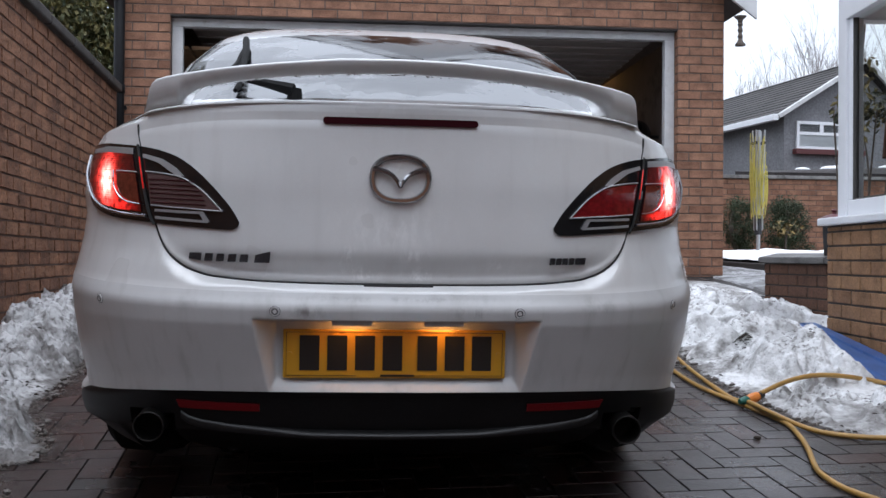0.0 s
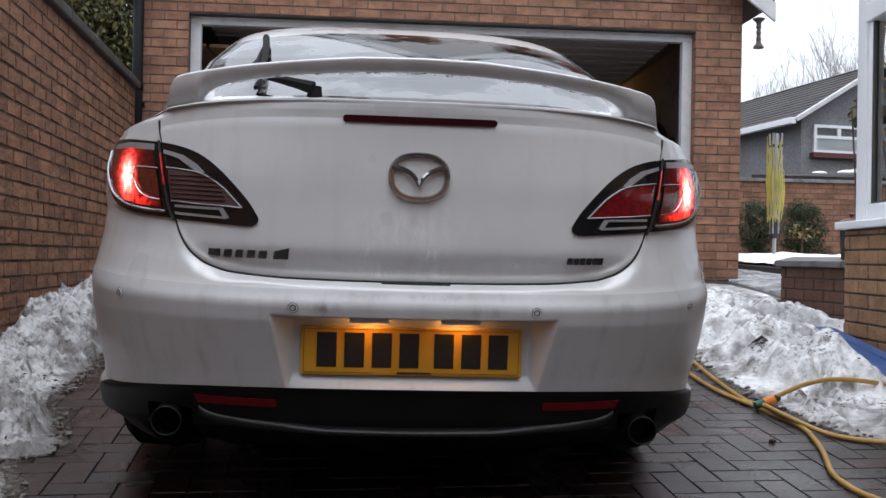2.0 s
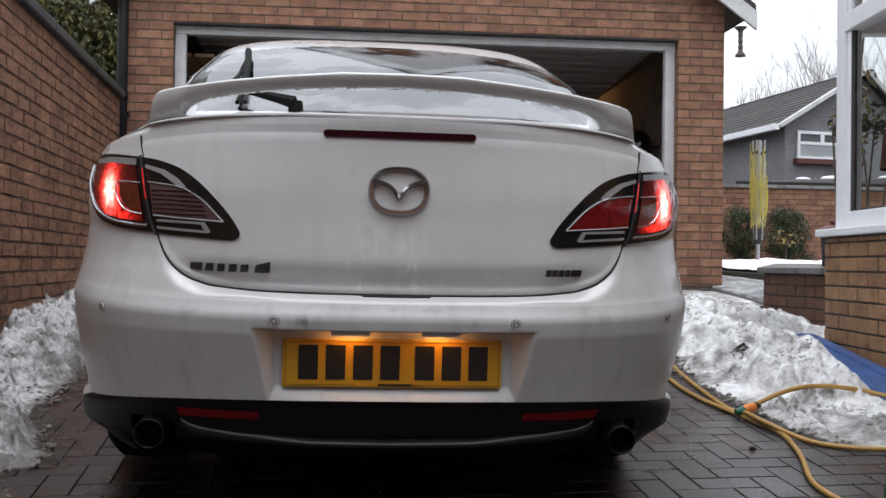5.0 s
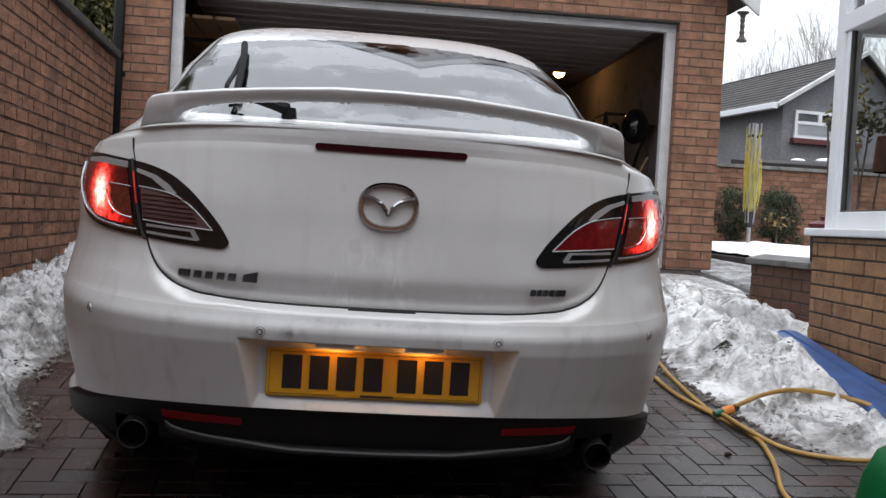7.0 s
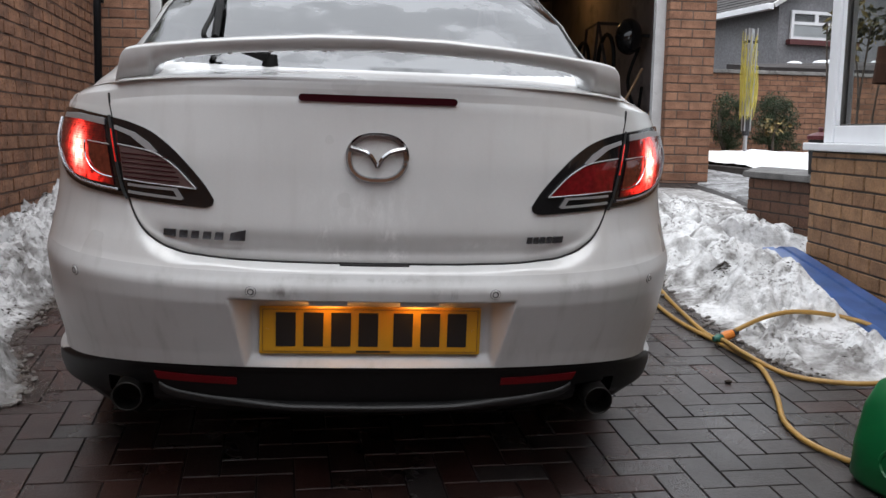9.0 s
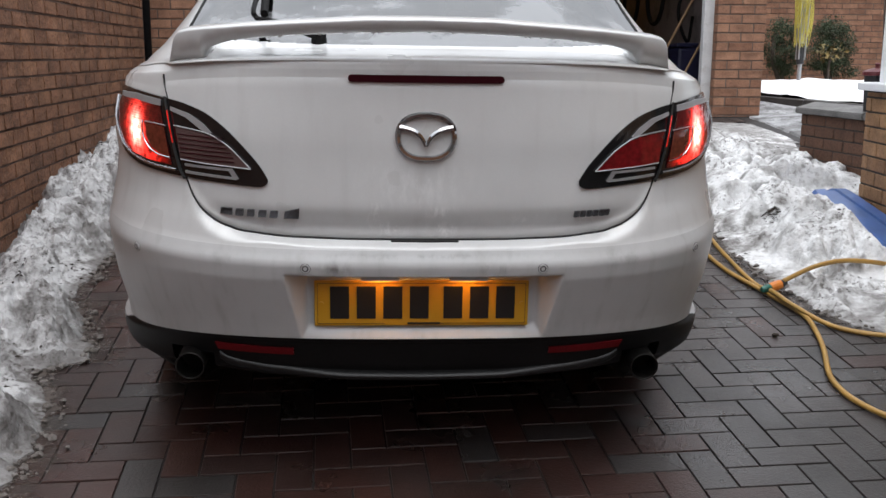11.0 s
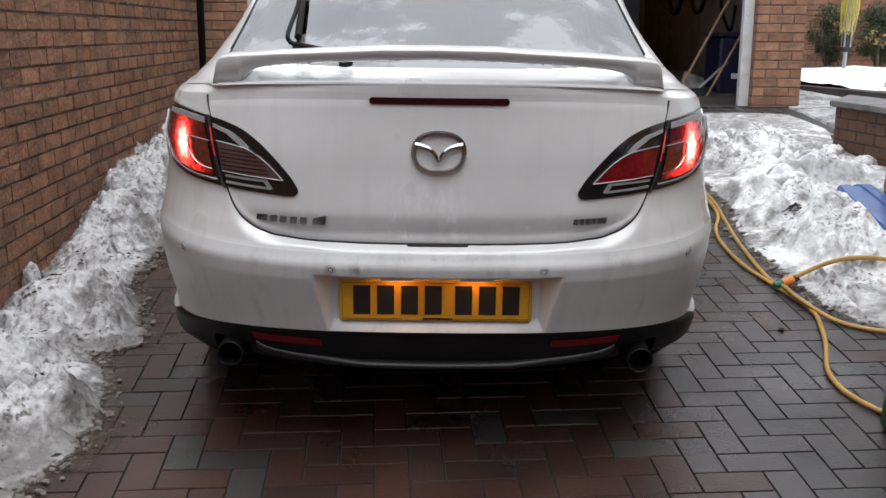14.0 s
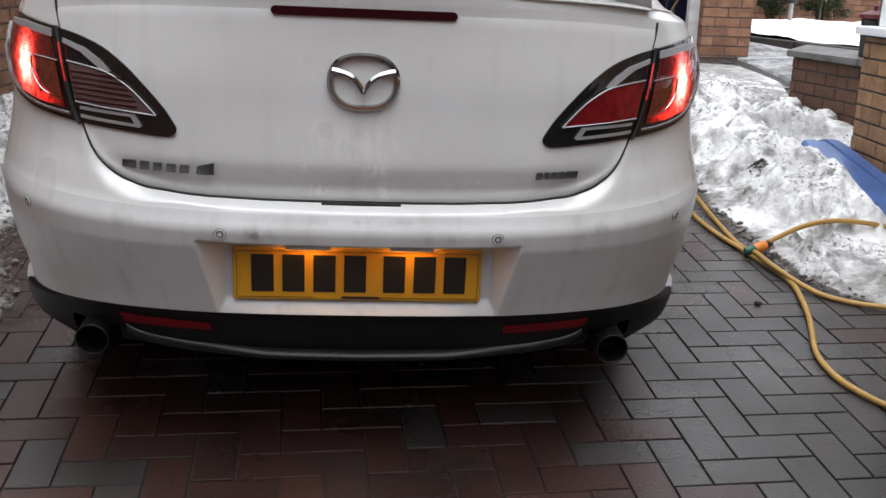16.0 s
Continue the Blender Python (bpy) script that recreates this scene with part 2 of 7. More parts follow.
def car_paint(name, colour, dirt, amount, rough, marks=(), mark=(0.2, 0.2, 0.2), fine_marks=40.0, coat=0.7, haze=0.03):
    """Clear-coated paint with soft grime and faint vertical water streaks."""
    m = material(name, colour, rough, vary=0.03, scale=2.5, coat=coat, rough_vary=0.05, fine=0.015, fine_scale=220)
    m.node_tree.nodes["Principled BSDF"].inputs["Coat Roughness"].default_value = haze
    n, l = m.node_tree.nodes, m.node_tree.links
    b = n["Principled BSDF"]
    base = b.inputs["Base Color"].links[0].from_socket
    co = n.new("ShaderNodeTexCoord")
    facs = []
    for sc, detail, lo, hi in (((26, 26, 1.6), 3.0, 0.45, 0.85), ((5, 5, 3.5), 5.0, 0.30, 0.85)):
        mp, t, r = n.new("ShaderNodeMapping"), n.new("ShaderNodeTexNoise"), n.new("ShaderNodeMapRange")
        mp.inputs["Scale"].default_value = sc
        t.inputs["Scale"].default_value, t.inputs["Detail"].default_value = 1.0, detail
        r.inputs["From Min"].default_value, r.inputs["From Max"].default_value = lo, hi
        r.inputs["To Max"].default_value = amount
        r.interpolation_type = "SMOOTHERSTEP"
        l.new(co.outputs["Object"], mp.inputs["Vector"])
        l.new(mp.outputs["Vector"], t.inputs["Vector"])
        l.new(t.outputs["Fac"], r.inputs["Value"])
        facs.append(r.outputs["Result"])
    add = n.new("ShaderNodeMath")
    add.operation, add.use_clamp = "ADD", True
    l.new(facs[0], add.inputs[0])
    l.new(facs[1], add.inputs[1])
    x = n.new("ShaderNodeMix")
    x.data_type = "RGBA"
    l.new(add.outputs[0], x.inputs["Factor"])
    l.new(base, x.inputs["A"])
    x.inputs["B"].default_value = (*dirt, 1)
    col = x.outputs["Result"]

    def calc(op, *vals):
        q = n.new("ShaderNodeMath")
        q.operation = op
        for i, v in enumerate(vals):
            if hasattr(v, "is_linked"):
                l.new(v, q.inputs[i])
            else:
                q.inputs[i].default_value = v
        return q.outputs[0]

    if marks:
        # smears and dried drips, each at its own place, broken up by a fine streaky noise
        xyz, mp, t, r = n.new("ShaderNodeSeparateXYZ"), n.new("ShaderNodeMapping"), n.new("ShaderNodeTexNoise"), n.new("ShaderNodeMapRange")
        l.new(co.outputs["Object"], xyz.inputs["Vector"])
        mp.inputs["Scale"].default_value = (fine_marks, fine_marks, fine_marks * 0.45)
        t.inputs["Scale"].default_value, t.inputs["Detail"].default_value, t.inputs["Roughness"].default_value = 1.0, 5.0, 0.65
        r.inputs["From Min"].default_value, r.inputs["From Max"].default_value = 0.46, 0.66
        l.new(co.outputs["Object"], mp.inputs["Vector"])
        l.new(mp.outputs["Vector"], t.inputs["Vector"])
        l.new(t.outputs["Fac"], r.inputs["Value"])
        total = None
        for cx, cz, sx, sz, w in marks:
            dx, dz = calc("DIVIDE", calc("SUBTRACT", xyz.outputs["X"], cx), sx), calc("DIVIDE", calc("SUBTRACT", xyz.outputs["Z"], cz), sz)
            g = calc("MULTIPLY", calc("EXPONENT", calc("MULTIPLY", calc("ADD", calc("MULTIPLY", dx, dx), calc("MULTIPLY", dz, dz)), -1.0)), w)
            total = g if total is None else calc("MAXIMUM", total, g)
        y = n.new("ShaderNodeMix")
        y.data_type = "RGBA"
        l.new(calc("MULTIPLY", total, r.outputs["Result"]), y.inputs["Factor"])
        l.new(col, y.inputs["A"])
        y.inputs["B"].default_value = (*mark, 1)
        col = y.outputs["Result"]
    l.new(col, b.inputs["Base Color"])
    return m


def snow_material(name, white, grit, amount, patch_scale=2.4):
    """Old snow: greyer and cleaner areas, with gritty specks that gather in patches."""
    m = material(name, white, 0.65, vary=0.05, scale=5, bump=1.0, bump_scale=48)
    n, l = m.node_tree.nodes, m.node_tree.links
    n["Bump"].inputs["Distance"].default_value = 0.012
    b = n["Principled BSDF"]
    base = b.inputs["Base Color"].links[0].from_socket
    geo = n.new("ShaderNodeNewGeometry")

    def field(scale, detail, lo, hi, a, c):
        t, r = n.new("ShaderNodeTexNoise"), n.new("ShaderNodeMapRange")
        t.inputs["Scale"].default_value, t.inputs["Detail"].default_value, t.inputs["Roughness"].default_value = scale, detail, 0.6
        r.inputs["From Min"].default_value, r.inputs["From Max"].default_value = lo, hi
        r.inputs["To Min"].default_value, r.inputs["To Max"].default_value = a, c
        l.new(geo.outputs["Position"], t.inputs["Vector"])
        l.new(t.outputs["Fac"], r.inputs["Value"])
        return r.outputs["Result"]

    def times(p, q):
        x = n.new("ShaderNodeMath")
        x.operation = "MULTIPLY"
        l.new(p, x.inputs[0])
        l.new(q, x.inputs[1])
        return x.outputs[0]

    def over(fac, a, col):
        x = n.new("ShaderNodeMix")
        x.data_type = "RGBA"
        l.new(fac, x.inputs["Factor"])
        l.new(a, x.inputs["A"])
        x.inputs["B"].default_value = (*col, 1)
        return x.outputs["Result"]

    attr = n.new("ShaderNodeAttribute")
    attr.attribute_name = "dirt"            # road dirt thrown on each part of the bank; also the left bank's darker near end
    uneven = field(14.0, 6, 0.30, 0.70, 0.45, 1.35)
    thrown = times(attr.outputs["Fac"], uneven)
    col = over(field(patch_scale * 3.0, 6, 0.44, 0.70, 0.0, 0.65 + 0.3 * amount), base, [0.5 * w + 0.5 * g for w, g in zip(white, grit)])
    cap = n.new("ShaderNodeMapRange")
    cap.inputs["To Max"].default_value = 0.92
    l.new(thrown, cap.inputs["Value"])
    col = over(cap.outputs["Result"], col, [0.18 * w + 0.82 * g for w, g in zip(white, grit)])
    specks = times(field(42, 4, 0.50, 0.64, 0.0, 1.0), field(patch_scale, 3, 0.42 - 0.12 * amount, 0.66 - 0.1 * amount, 0.12 * amount, 0.85))
    col = over(specks, col, grit)
    l.new(col, b.inputs["Base Color"])
    return m


def thin_slush(name):
    """Wet grey slush too thin to hide the paving: gaps open where it has melted, more of them towards its rim."""
    m = material(name, (0.075, 0.060, 0.052), 0.45, vary=0.35, scale=14, fine=0.35, fine_scale=70, bump=0.8, bump_scale=60)
    n, l = m.node_tree.nodes, m.node_tree.links
    out, b = n["Material Output"], n["Principled BSDF"]
    geo, t, attr = n.new("ShaderNodeNewGeometry"), n.new("ShaderNodeTexNoise"), n.new("ShaderNodeAttribute")
    add, r, mx, tr = n.new("ShaderNodeMath"), n.new("ShaderNodeMapRange"), n.new("ShaderNodeMixShader"), n.new("ShaderNodeBsdfTransparent")
    t.inputs["Scale"].default_value, t.inputs["Detail"].default_value, t.inputs["Roughness"].default_value = 11.0, 7.0, 0.65
    attr.attribute_name = "cover"
    r.inputs["From Min"].default_value, r.inputs["From Max"].default_value, r.inputs["To Max"].default_value = 0.85, 1.10, 0.8
    l.new(geo.outputs["Position"], t.inputs["Vector"])
    l.new(t.outputs["Fac"], add.inputs[0])
    l.new(attr.outputs["Fac"], add.inputs[1])
    l.new(add.outputs[0], r.inputs["Value"])
    l.new(r.outputs["Result"], mx.inputs["Fac"])
    l.new(tr.outputs["BSDF"], mx.inputs[1])
    l.new(b.outputs["BSDF"], mx.inputs[2])
    l.new(mx.outputs["Shader"], out.inputs["Surface"])
    return m


def lit_lens(name):
    """A red lens with its bulb lit behind it: brightest along the reflector's bow and at the bulb, broken up by the moulded lines."""
    m = bpy.data.materials.new(name)
    m.use_nodes = True
    n, l = m.node_tree.nodes, m.node_tree.links
    b = n["Principled BSDF"]
    b.inputs["Base Color"].default_value = (0.055, 0.005, 0.005, 1)
    b.inputs["Roughness"].default_value = 0.12
    b.inputs["Coat Weight"].default_value = 0.6

    def calc(op, *vals):
        x = n.new("ShaderNodeMath")
        x.operation = op
        for i, v in enumerate(vals):
            if hasattr(v, "is_linked"):
                l.new(v, x.inputs[i])
            else:
                x.inputs[i].default_value = v
        return x.outputs[0]

    co, xyz = n.new("ShaderNodeTexCoord"), n.new("ShaderNodeSeparateXYZ")
    l.new(co.outputs["Object"], xyz.inputs["Vector"])
    px, pz = calc("ABSOLUTE", xyz.outputs["X"]), xyz.outputs["Z"]

    def gone(cx, cz, sx, sz, power=2.0):
        dx, dz = calc("DIVIDE", calc("SUBTRACT", px, cx), sx), calc("DIVIDE", calc("SUBTRACT", pz, cz), sz)
        return calc("EXPONENT", calc("MULTIPLY", calc("POWER", calc("ADD", calc("MULTIPLY", dx, dx), calc("MULTIPLY", dz, dz)), power / 2), -1.0))

    dx, dz = calc("SUBTRACT", px, 0.618), calc("SUBTRACT", pz, 0.912)
    rad = calc("SQRT", calc("ADD", calc("MULTIPLY", dx, dx), calc("MULTIPLY", dz, dz)))
    off = calc("DIVIDE", calc("SUBTRACT", rad, 0.092), 0.021)
    bow = calc("EXPONENT", calc("MULTIPLY", calc("MULTIPLY", off, off), -1.0))
    low = gone(0.665, 0.834, 0.030, 0.014)
    core = gone(0.704, 0.890, 0.019, 0.040)
    wide = gone(0.703, 0.895, 0.055, 0.060)
    noise_ = n.new("ShaderNodeTexNoise")
    noise_.inputs["Scale"].default_value, noise_.inputs["Detail"].default_value = 75.0, 2.0
    l.new(co.outputs["Object"], noise_.inputs["Vector"])
    lines = calc("ADD", calc("MULTIPLY", calc("SINE", calc("MULTIPLY", pz, 1150.0)), 0.22), calc("ADD", calc("MULTIPLY", noise_.outputs["Fac"], 3.4), -0.75))
    total = calc("ADD", calc("ADD", calc("MULTIPLY", calc("MULTIPLY", bow, wide), 1.9), calc("MULTIPLY", low, 1.1)), calc("ADD", calc("MULTIPLY", core, 5.5), calc("MULTIPLY", wide, 0.12)))
    total = calc("MULTIPLY", total, calc("MAXIMUM", lines, 0.05))
    hot = n.new("ShaderNodeMix")
    hot.data_type = "RGBA"
    hot.inputs["A"].default_value, hot.inputs["B"].default_value = (1.0, 0.022, 0.014, 1), (1.0, 0.36, 0.27, 1)
    l.new(core, hot.inputs["Factor"])
    l.new(hot.outputs["Result"], b.inputs["Emission Color"])
    l.new(total, b.inputs["Emission Strength"])
    return m


WALL_BRICK = material("rustic_brick", (0.3, 0.13, 0.07), 0.85, vary=0.30, scale=6, fine=0.45, fine_scale=75, bump=1.0, bump_scale=55,
                      hues=[(0.125, 0.056, 0.030), (0.185, 0.085, 0.045), (0.150, 0.068, 0.036), (0.205, 0.098, 0.052), (0.165, 0.076, 0.041)])
WALL_BRICK.node_tree.nodes["Bump"].inputs["Distance"].default_value = 0.009
FACE_BRICK = material("facing_brick", (0.35, 0.16, 0.08), 0.85, vary=0.26, scale=9, fine=0.3, fine_scale=110, bump=0.9, bump_scale=80,
                      hues=[(0.19, 0.091, 0.054), (0.265, 0.134, 0.081), (0.22, 0.109, 0.066), (0.295, 0.155, 0.094), (0.245, 0.123, 0.074)])
BAY_BRICK = material("buff_brick", (0.4, 0.22, 0.1), 0.85, vary=0.25, scale=7, fine=0.28, fine_scale=100, bump=0.9, bump_scale=80,
                     hues=[(0.19, 0.100, 0.050), (0.27, 0.150, 0.074), (0.225, 0.122, 0.060), (0.30, 0.170, 0.086)])
LOW_BRICK = material("damp_brown_brick", (0.2, 0.09, 0.05), 0.8, vary=0.25, scale=6, fine=0.35, fine_scale=75, bump=0.9, bump_scale=60,
                     hues=[(0.080, 0.038, 0.022), (0.100, 0.048, 0.028), (0.088, 0.042, 0.025), (0.108, 0.053, 0.031)])
MORTAR = material("mortar", (0.125, 0.092, 0.075), 0.95, vary=0.25, scale=7, fine=0.3, bump=0.6)
WET_MORTAR = material("wet_dark_mortar", (0.045, 0.036, 0.031), 0.9, vary=0.25, scale=7, fine=0.3, bump=0.6)
DARK_MORTAR = material("dark_mortar", (0.095, 0.060, 0.047), 0.95, vary=0.25, scale=7, fine=0.3, bump=0.6)
PAVER = material("wet_red_block_paving", (0.05, 0.033, 0.028), 0.34, vary=0.28, scale=4, fine=0.3, fine_scale=150, bump=0.45, bump_scale=140, rough_vary=0.14,
                 hues=[(0.036, 0.0175, 0.0145), (0.048, 0.0225, 0.018), (0.030, 0.0180, 0.0160), (0.042, 0.0205, 0.0170), (0.034, 0.0165, 0.0140)], dark=(0.022, 0.018, 0.017), dark_amount=0.35, dark_scale=2.2)
# single grey blocks; massed on the right they also paint the sky's sheen
GREY_PAVER = material("wet_grey_block_paving", (0.06, 0.055, 0.052), 0.33, vary=0.28, scale=4, fine=0.3, fine_scale=150, bump=0.45, bump_scale=140, rough_vary=0.14,
                      hues=[(0.036, 0.031, 0.030), (0.046, 0.039, 0.038), (0.032, 0.029, 0.028), (0.041, 0.034, 0.033)], dark=(0.026, 0.023, 0.022), dark_amount=0.3, dark_scale=2.2)
JOINT = material("joint_sand", (0.020, 0.017, 0.016), 0.7, vary=0.3, scale=9, fine=0.3, bump=0.6)
SNOW = snow_material("old_snow", (0.76, 0.765, 0.77), (0.085, 0.073, 0.064), 0.5, 3.2)
SLUSH = snow_material("trodden_slush", (0.40, 0.405, 0.415), (0.04, 0.037, 0.035), 0.5, 5.0)
# grey patches at lump size put the small lumps' shading into the colour
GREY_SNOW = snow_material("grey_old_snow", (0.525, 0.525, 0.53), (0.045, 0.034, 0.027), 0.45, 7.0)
CRUMB_ICE = snow_material("dirty_ice", (0.36, 0.34, 0.325), (0.060, 0.047, 0.038), 0.8, 9.0)
THIN_SLUSH = thin_slush("thin_wet_slush")
LAWN_SNOW = material("clean_snow", (0.80, 0.81, 0.83), 0.6, vary=0.04, scale=3, bump=0.5, bump_scale=20)
EARTH = material("ground", (0.05, 0.045, 0.04), 0.8, vary=0.4, scale=1.5, fine=0.3, bump=0.6, dark=(0.022, 0.020, 0.018), dark_amount=0.5, dark_scale=1.6)
COPING = material("dark_coping_stone", (0.05, 0.045, 0.042), 0.7, vary=0.3, scale=6, fine=0.25, bump=0.6)
WET_COPING = material("wet_concrete_coping", (0.13, 0.125, 0.12), 0.6, vary=0.3, scale=5, fine=0.25, bump=0.6, dark=(0.06, 0.057, 0.054), dark_amount=0.4, dark_scale=6)
CONCRETE = material("weathered_concrete", (0.22, 0.21, 0.20), 0.8, vary=0.25, scale=5, fine=0.2, bump=0.6, dark=(0.10, 0.095, 0.09), dark_amount=0.4, dark_scale=6)
UPVC = material("white_upvc", (0.80, 0.81, 0.83), 0.35, vary=0.03, scale=4)
WHITE_PAINT = material("white_painted_timber", (0.60, 0.60, 0.60), 0.55, vary=0.12, scale=6, fine=0.08, bump=0.2, dark=(0.45, 0.43, 0.41), dark_amount=0.1, dark_scale=9)
BLACK_PIPE = material("black_plastic_pipe", (0.008, 0.008, 0.009), 0.55, vary=0.2, ior=1.25)
CAR_WHITE = car_paint("pearl_white_paint", (0.605, 0.612, 0.612), (0.40, 0.39, 0.38), 0.22, 0.30,
                      marks=((-0.115, 0.735, 0.020, 0.022, 0.9), (-0.09, 0.690, 0.045, 0.014, 0.8), (0.035, 0.735, 0.030, 0.012, 0.8), (0.045, 0.690, 0.040, 0.016, 0.7), (-0.02, 0.80, 0.10, 0.05, 0.35), (0.25, 0.71, 0.06, 0.02, 0.3)),
                      mark=(0.90, 0.91, 0.91), fine_marks=55.0)
# road film and smears; the greyer base also stands for dark ground reflected there
CAR_DIRTY_SHADED = car_paint("dirty_shaded_white_paint", (0.480, 0.485, 0.488), (0.27, 0.26, 0.25), 0.34, 0.42,
                      marks=((-0.205, 0.612, 0.035, 0.016, 0.9), (0.165, 0.612, 0.040, 0.014, 0.9), (0.48, 0.622, 0.05, 0.02, 0.5), (-0.47, 0.622, 0.06, 0.015, 0.4), (0.0, 0.640, 0.30, 0.006, 0.5)),
                      mark=(0.16, 0.15, 0.145), fine_marks=28.0, coat=0.35, haze=0.22)
CAR_BLACK = material("black_bumper_plastic", (0.006, 0.006, 0.0065), 0.48, vary=0.3, scale=6, fine=0.2, ior=1.28)
GLOSS_BLACK = material("gloss_black", (0.008, 0.008, 0.009), 0.12, coat=0.6)
LIP_BLACK = material("satin_black_plastic", (0.007, 0.007, 0.0075), 0.34, ior=1.38, vary=0.3, scale=5)
GAP_BLACK = material("panel_gap", (0.008, 0.008, 0.008), 0.8)
CHROME = material("chrome", (0.40, 0.40, 0.41), 0.06, metal=1.0, vary=0.05)
SILVER = material("silvered_reflector", (0.34, 0.34, 0.35), 0.3, metal=0.3, vary=0.08)
SATIN = material("satin_silver_trim", (0.42, 0.42, 0.44), 0.25, metal=0.9, vary=0.06)
DARK_CHROME = material("smoked_chrome", (0.10, 0.10, 0.11), 0.22, metal=0.8)
SENSOR_RING = material("grey_sensor_rim", (0.05, 0.05, 0.053), 0.5, vary=0.1)
STEEL = material("sooty_exhaust_steel", (0.018, 0.017, 0.016), 0.45, metal=0.7, vary=0.4, scale=20)
SOOT = material("soot", (0.006, 0.006, 0.006), 0.9)
RED_LENS = material("red_lamp_lens", (0.16, 0.006, 0.008), 0.1, coat=0.8, fine=0.35, fine_scale=70)
SMOKE_LENS = material("smoked_reversing_lens", (0.10, 0.065, 0.065), 0.12, coat=0.8)
DARK_RED = material("dark_red_lens", (0.030, 0.003, 0.006), 0.5, ior=1.15)
# the bulb's orange glow on the inner segment is put into its colour
BULB_TINTED_RED = material("bulb_tinted_lens", (0.13, 0.026, 0.014), 0.15, coat=0.6, fine=0.3, fine_scale=90)
REFLECTOR = material("red_reflector", (0.11, 0.004, 0.007), 0.4, ior=1.25, fine=0.2, fine_scale=200)
LIT_LENS = lit_lens("lit_red_lens")
GAP_GLOW = glow("lens_glow_on_gap", (1.0, 0.03, 0.02), 0.22, 0.75)
PLATE_LAMP = glow("number_plate_bulb", (1.0, 0.42, 0.09), 30.0)
PLATE = material("yellow_plate", (0.48, 0.252, 0.012), 0.3, vary=0.06, scale=6, coat=0.3, dark=(0.40, 0.22, 0.02), dark_amount=0.12, dark_scale=9)
WATER = material("water_drop", (0.5, 0.5, 0.5), 0.05, ior=1.33)
INK = material("black_print", (0.01, 0.01, 0.01), 0.4)
RUBBER = material("black_rubber", (0.008, 0.008, 0.008), 0.75, vary=0.2, bump=0.3, ior=1.2)
ALLOY = material("alloy_wheel", (0.45, 0.45, 0.47), 0.3, metal=0.9)
CABIN = material("dark_cabin", (0.015, 0.015, 0.016), 0.8, vary=0.3)
CAR_GLASS = glass("tinted_car_glass", (0.10, 0.11, 0.115), 0.03, 2.4, 0.20)
WINDOW_GLASS = glass("window_glass", (0.94, 0.96, 0.95), 0.01, 1.5)
HOSE = material("yellow_hose", (0.38, 0.22, 0.055), 0.4, vary=0.15, scale=10, fine=0.1, dark=(0.26, 0.17, 0.06), dark_amount=0.15, dark_scale=20)
ORANGE = material("orange_plastic", (0.70, 0.22, 0.03), 0.4, vary=0.1)
TEAL = material("dark_green_plastic", (0.02, 0.12, 0.09), 0.4, vary=0.1)
SLED_BLUE = material("blue_plastic", (0.12, 0.23, 0.53), 0.35, vary=0.15, scale=6, coat=0.4, dark=(0.10, 0.18, 0.42), dark_amount=0.25, dark_scale=4)
CAN_GREEN = material("green_plastic", (0.0, 0.10, 0.025), 0.45, vary=0.15, scale=10, fine=0.06)
HARL = material("grey_roughcast", (0.20, 0.20, 0.21), 0.95, vary=0.12, scale=1.5, fine=0.25, fine_scale=25, bump=1.0, bump_scale=30)
ROOF_TILE = material("dark_roof_tile", (0.035, 0.03, 0.03), 0.75, vary=0.35, scale=2.0, fine=0.3, bump=0.6, hues=[(0.024, 0.022, 0.021), (0.040, 0.036, 0.034), (0.031, 0.027, 0.026)])
MAROON = material("maroon_paint", (0.09, 0.02, 0.02), 0.5, vary=0.1)
FELT = material("brown_roof_felt", (0.024, 0.019, 0.018), 0.9, vary=0.3, fine=0.2)
BARK = material("bark", (0.11, 0.09, 0.075), 0.9, vary=0.3, scale=10, bump=0.5)
TWIG = material("grey_twigs", (0.26, 0.24, 0.23), 0.9, vary=0.2)
LEAF = material("conifer_foliage", (0.05, 0.06, 0.03), 0.6, vary=0.3, scale=3, hues=[(0.030, 0.042, 0.016), (0.085, 0.088, 0.026), (0.18, 0.15, 0.045), (0.05, 0.060, 0.022)])
SHRUB = material("shrub_leaves", (0.03, 0.05, 0.02), 0.6, vary=0.3, scale=3, hues=[(0.018, 0.032, 0.012), (0.030, 0.050, 0.017), (0.046, 0.068, 0.024), (0.030, 0.040, 0.017)])
CLIMBER = material("climber_leaves", (0.08, 0.08, 0.03), 0.6, vary=0.3, hues=[(0.02, 0.025, 0.012), (0.04, 0.045, 0.02), (0.03, 0.03, 0.015), (0.17, 0.13, 0.035), (0.05, 0.05, 0.022)])
DRY_LEAF = material("yellowing_leaves", (0.22, 0.16, 0.05), 0.6, vary=0.3, hues=[(0.06, 0.07, 0.03), (0.22, 0.15, 0.04), (0.10, 0.09, 0.04)])
ALU = material("dull_aluminium", (0.42, 0.43, 0.44), 0.4, metal=0.7, vary=0.1)
YELLOW_CORD = material("yellow_cord", (0.55, 0.48, 0.10), 0.55, vary=0.15)
WOOD = material("pale_wood", (0.30, 0.18, 0.09), 0.6, vary=0.2, scale=12, fine=0.15)
GARAGE_WALL = material("garage_plaster", (0.19, 0.155, 0.148), 0.9, vary=0.15, scale=2, dark=(0.09, 0.08, 0.075), dark_amount=0.3)
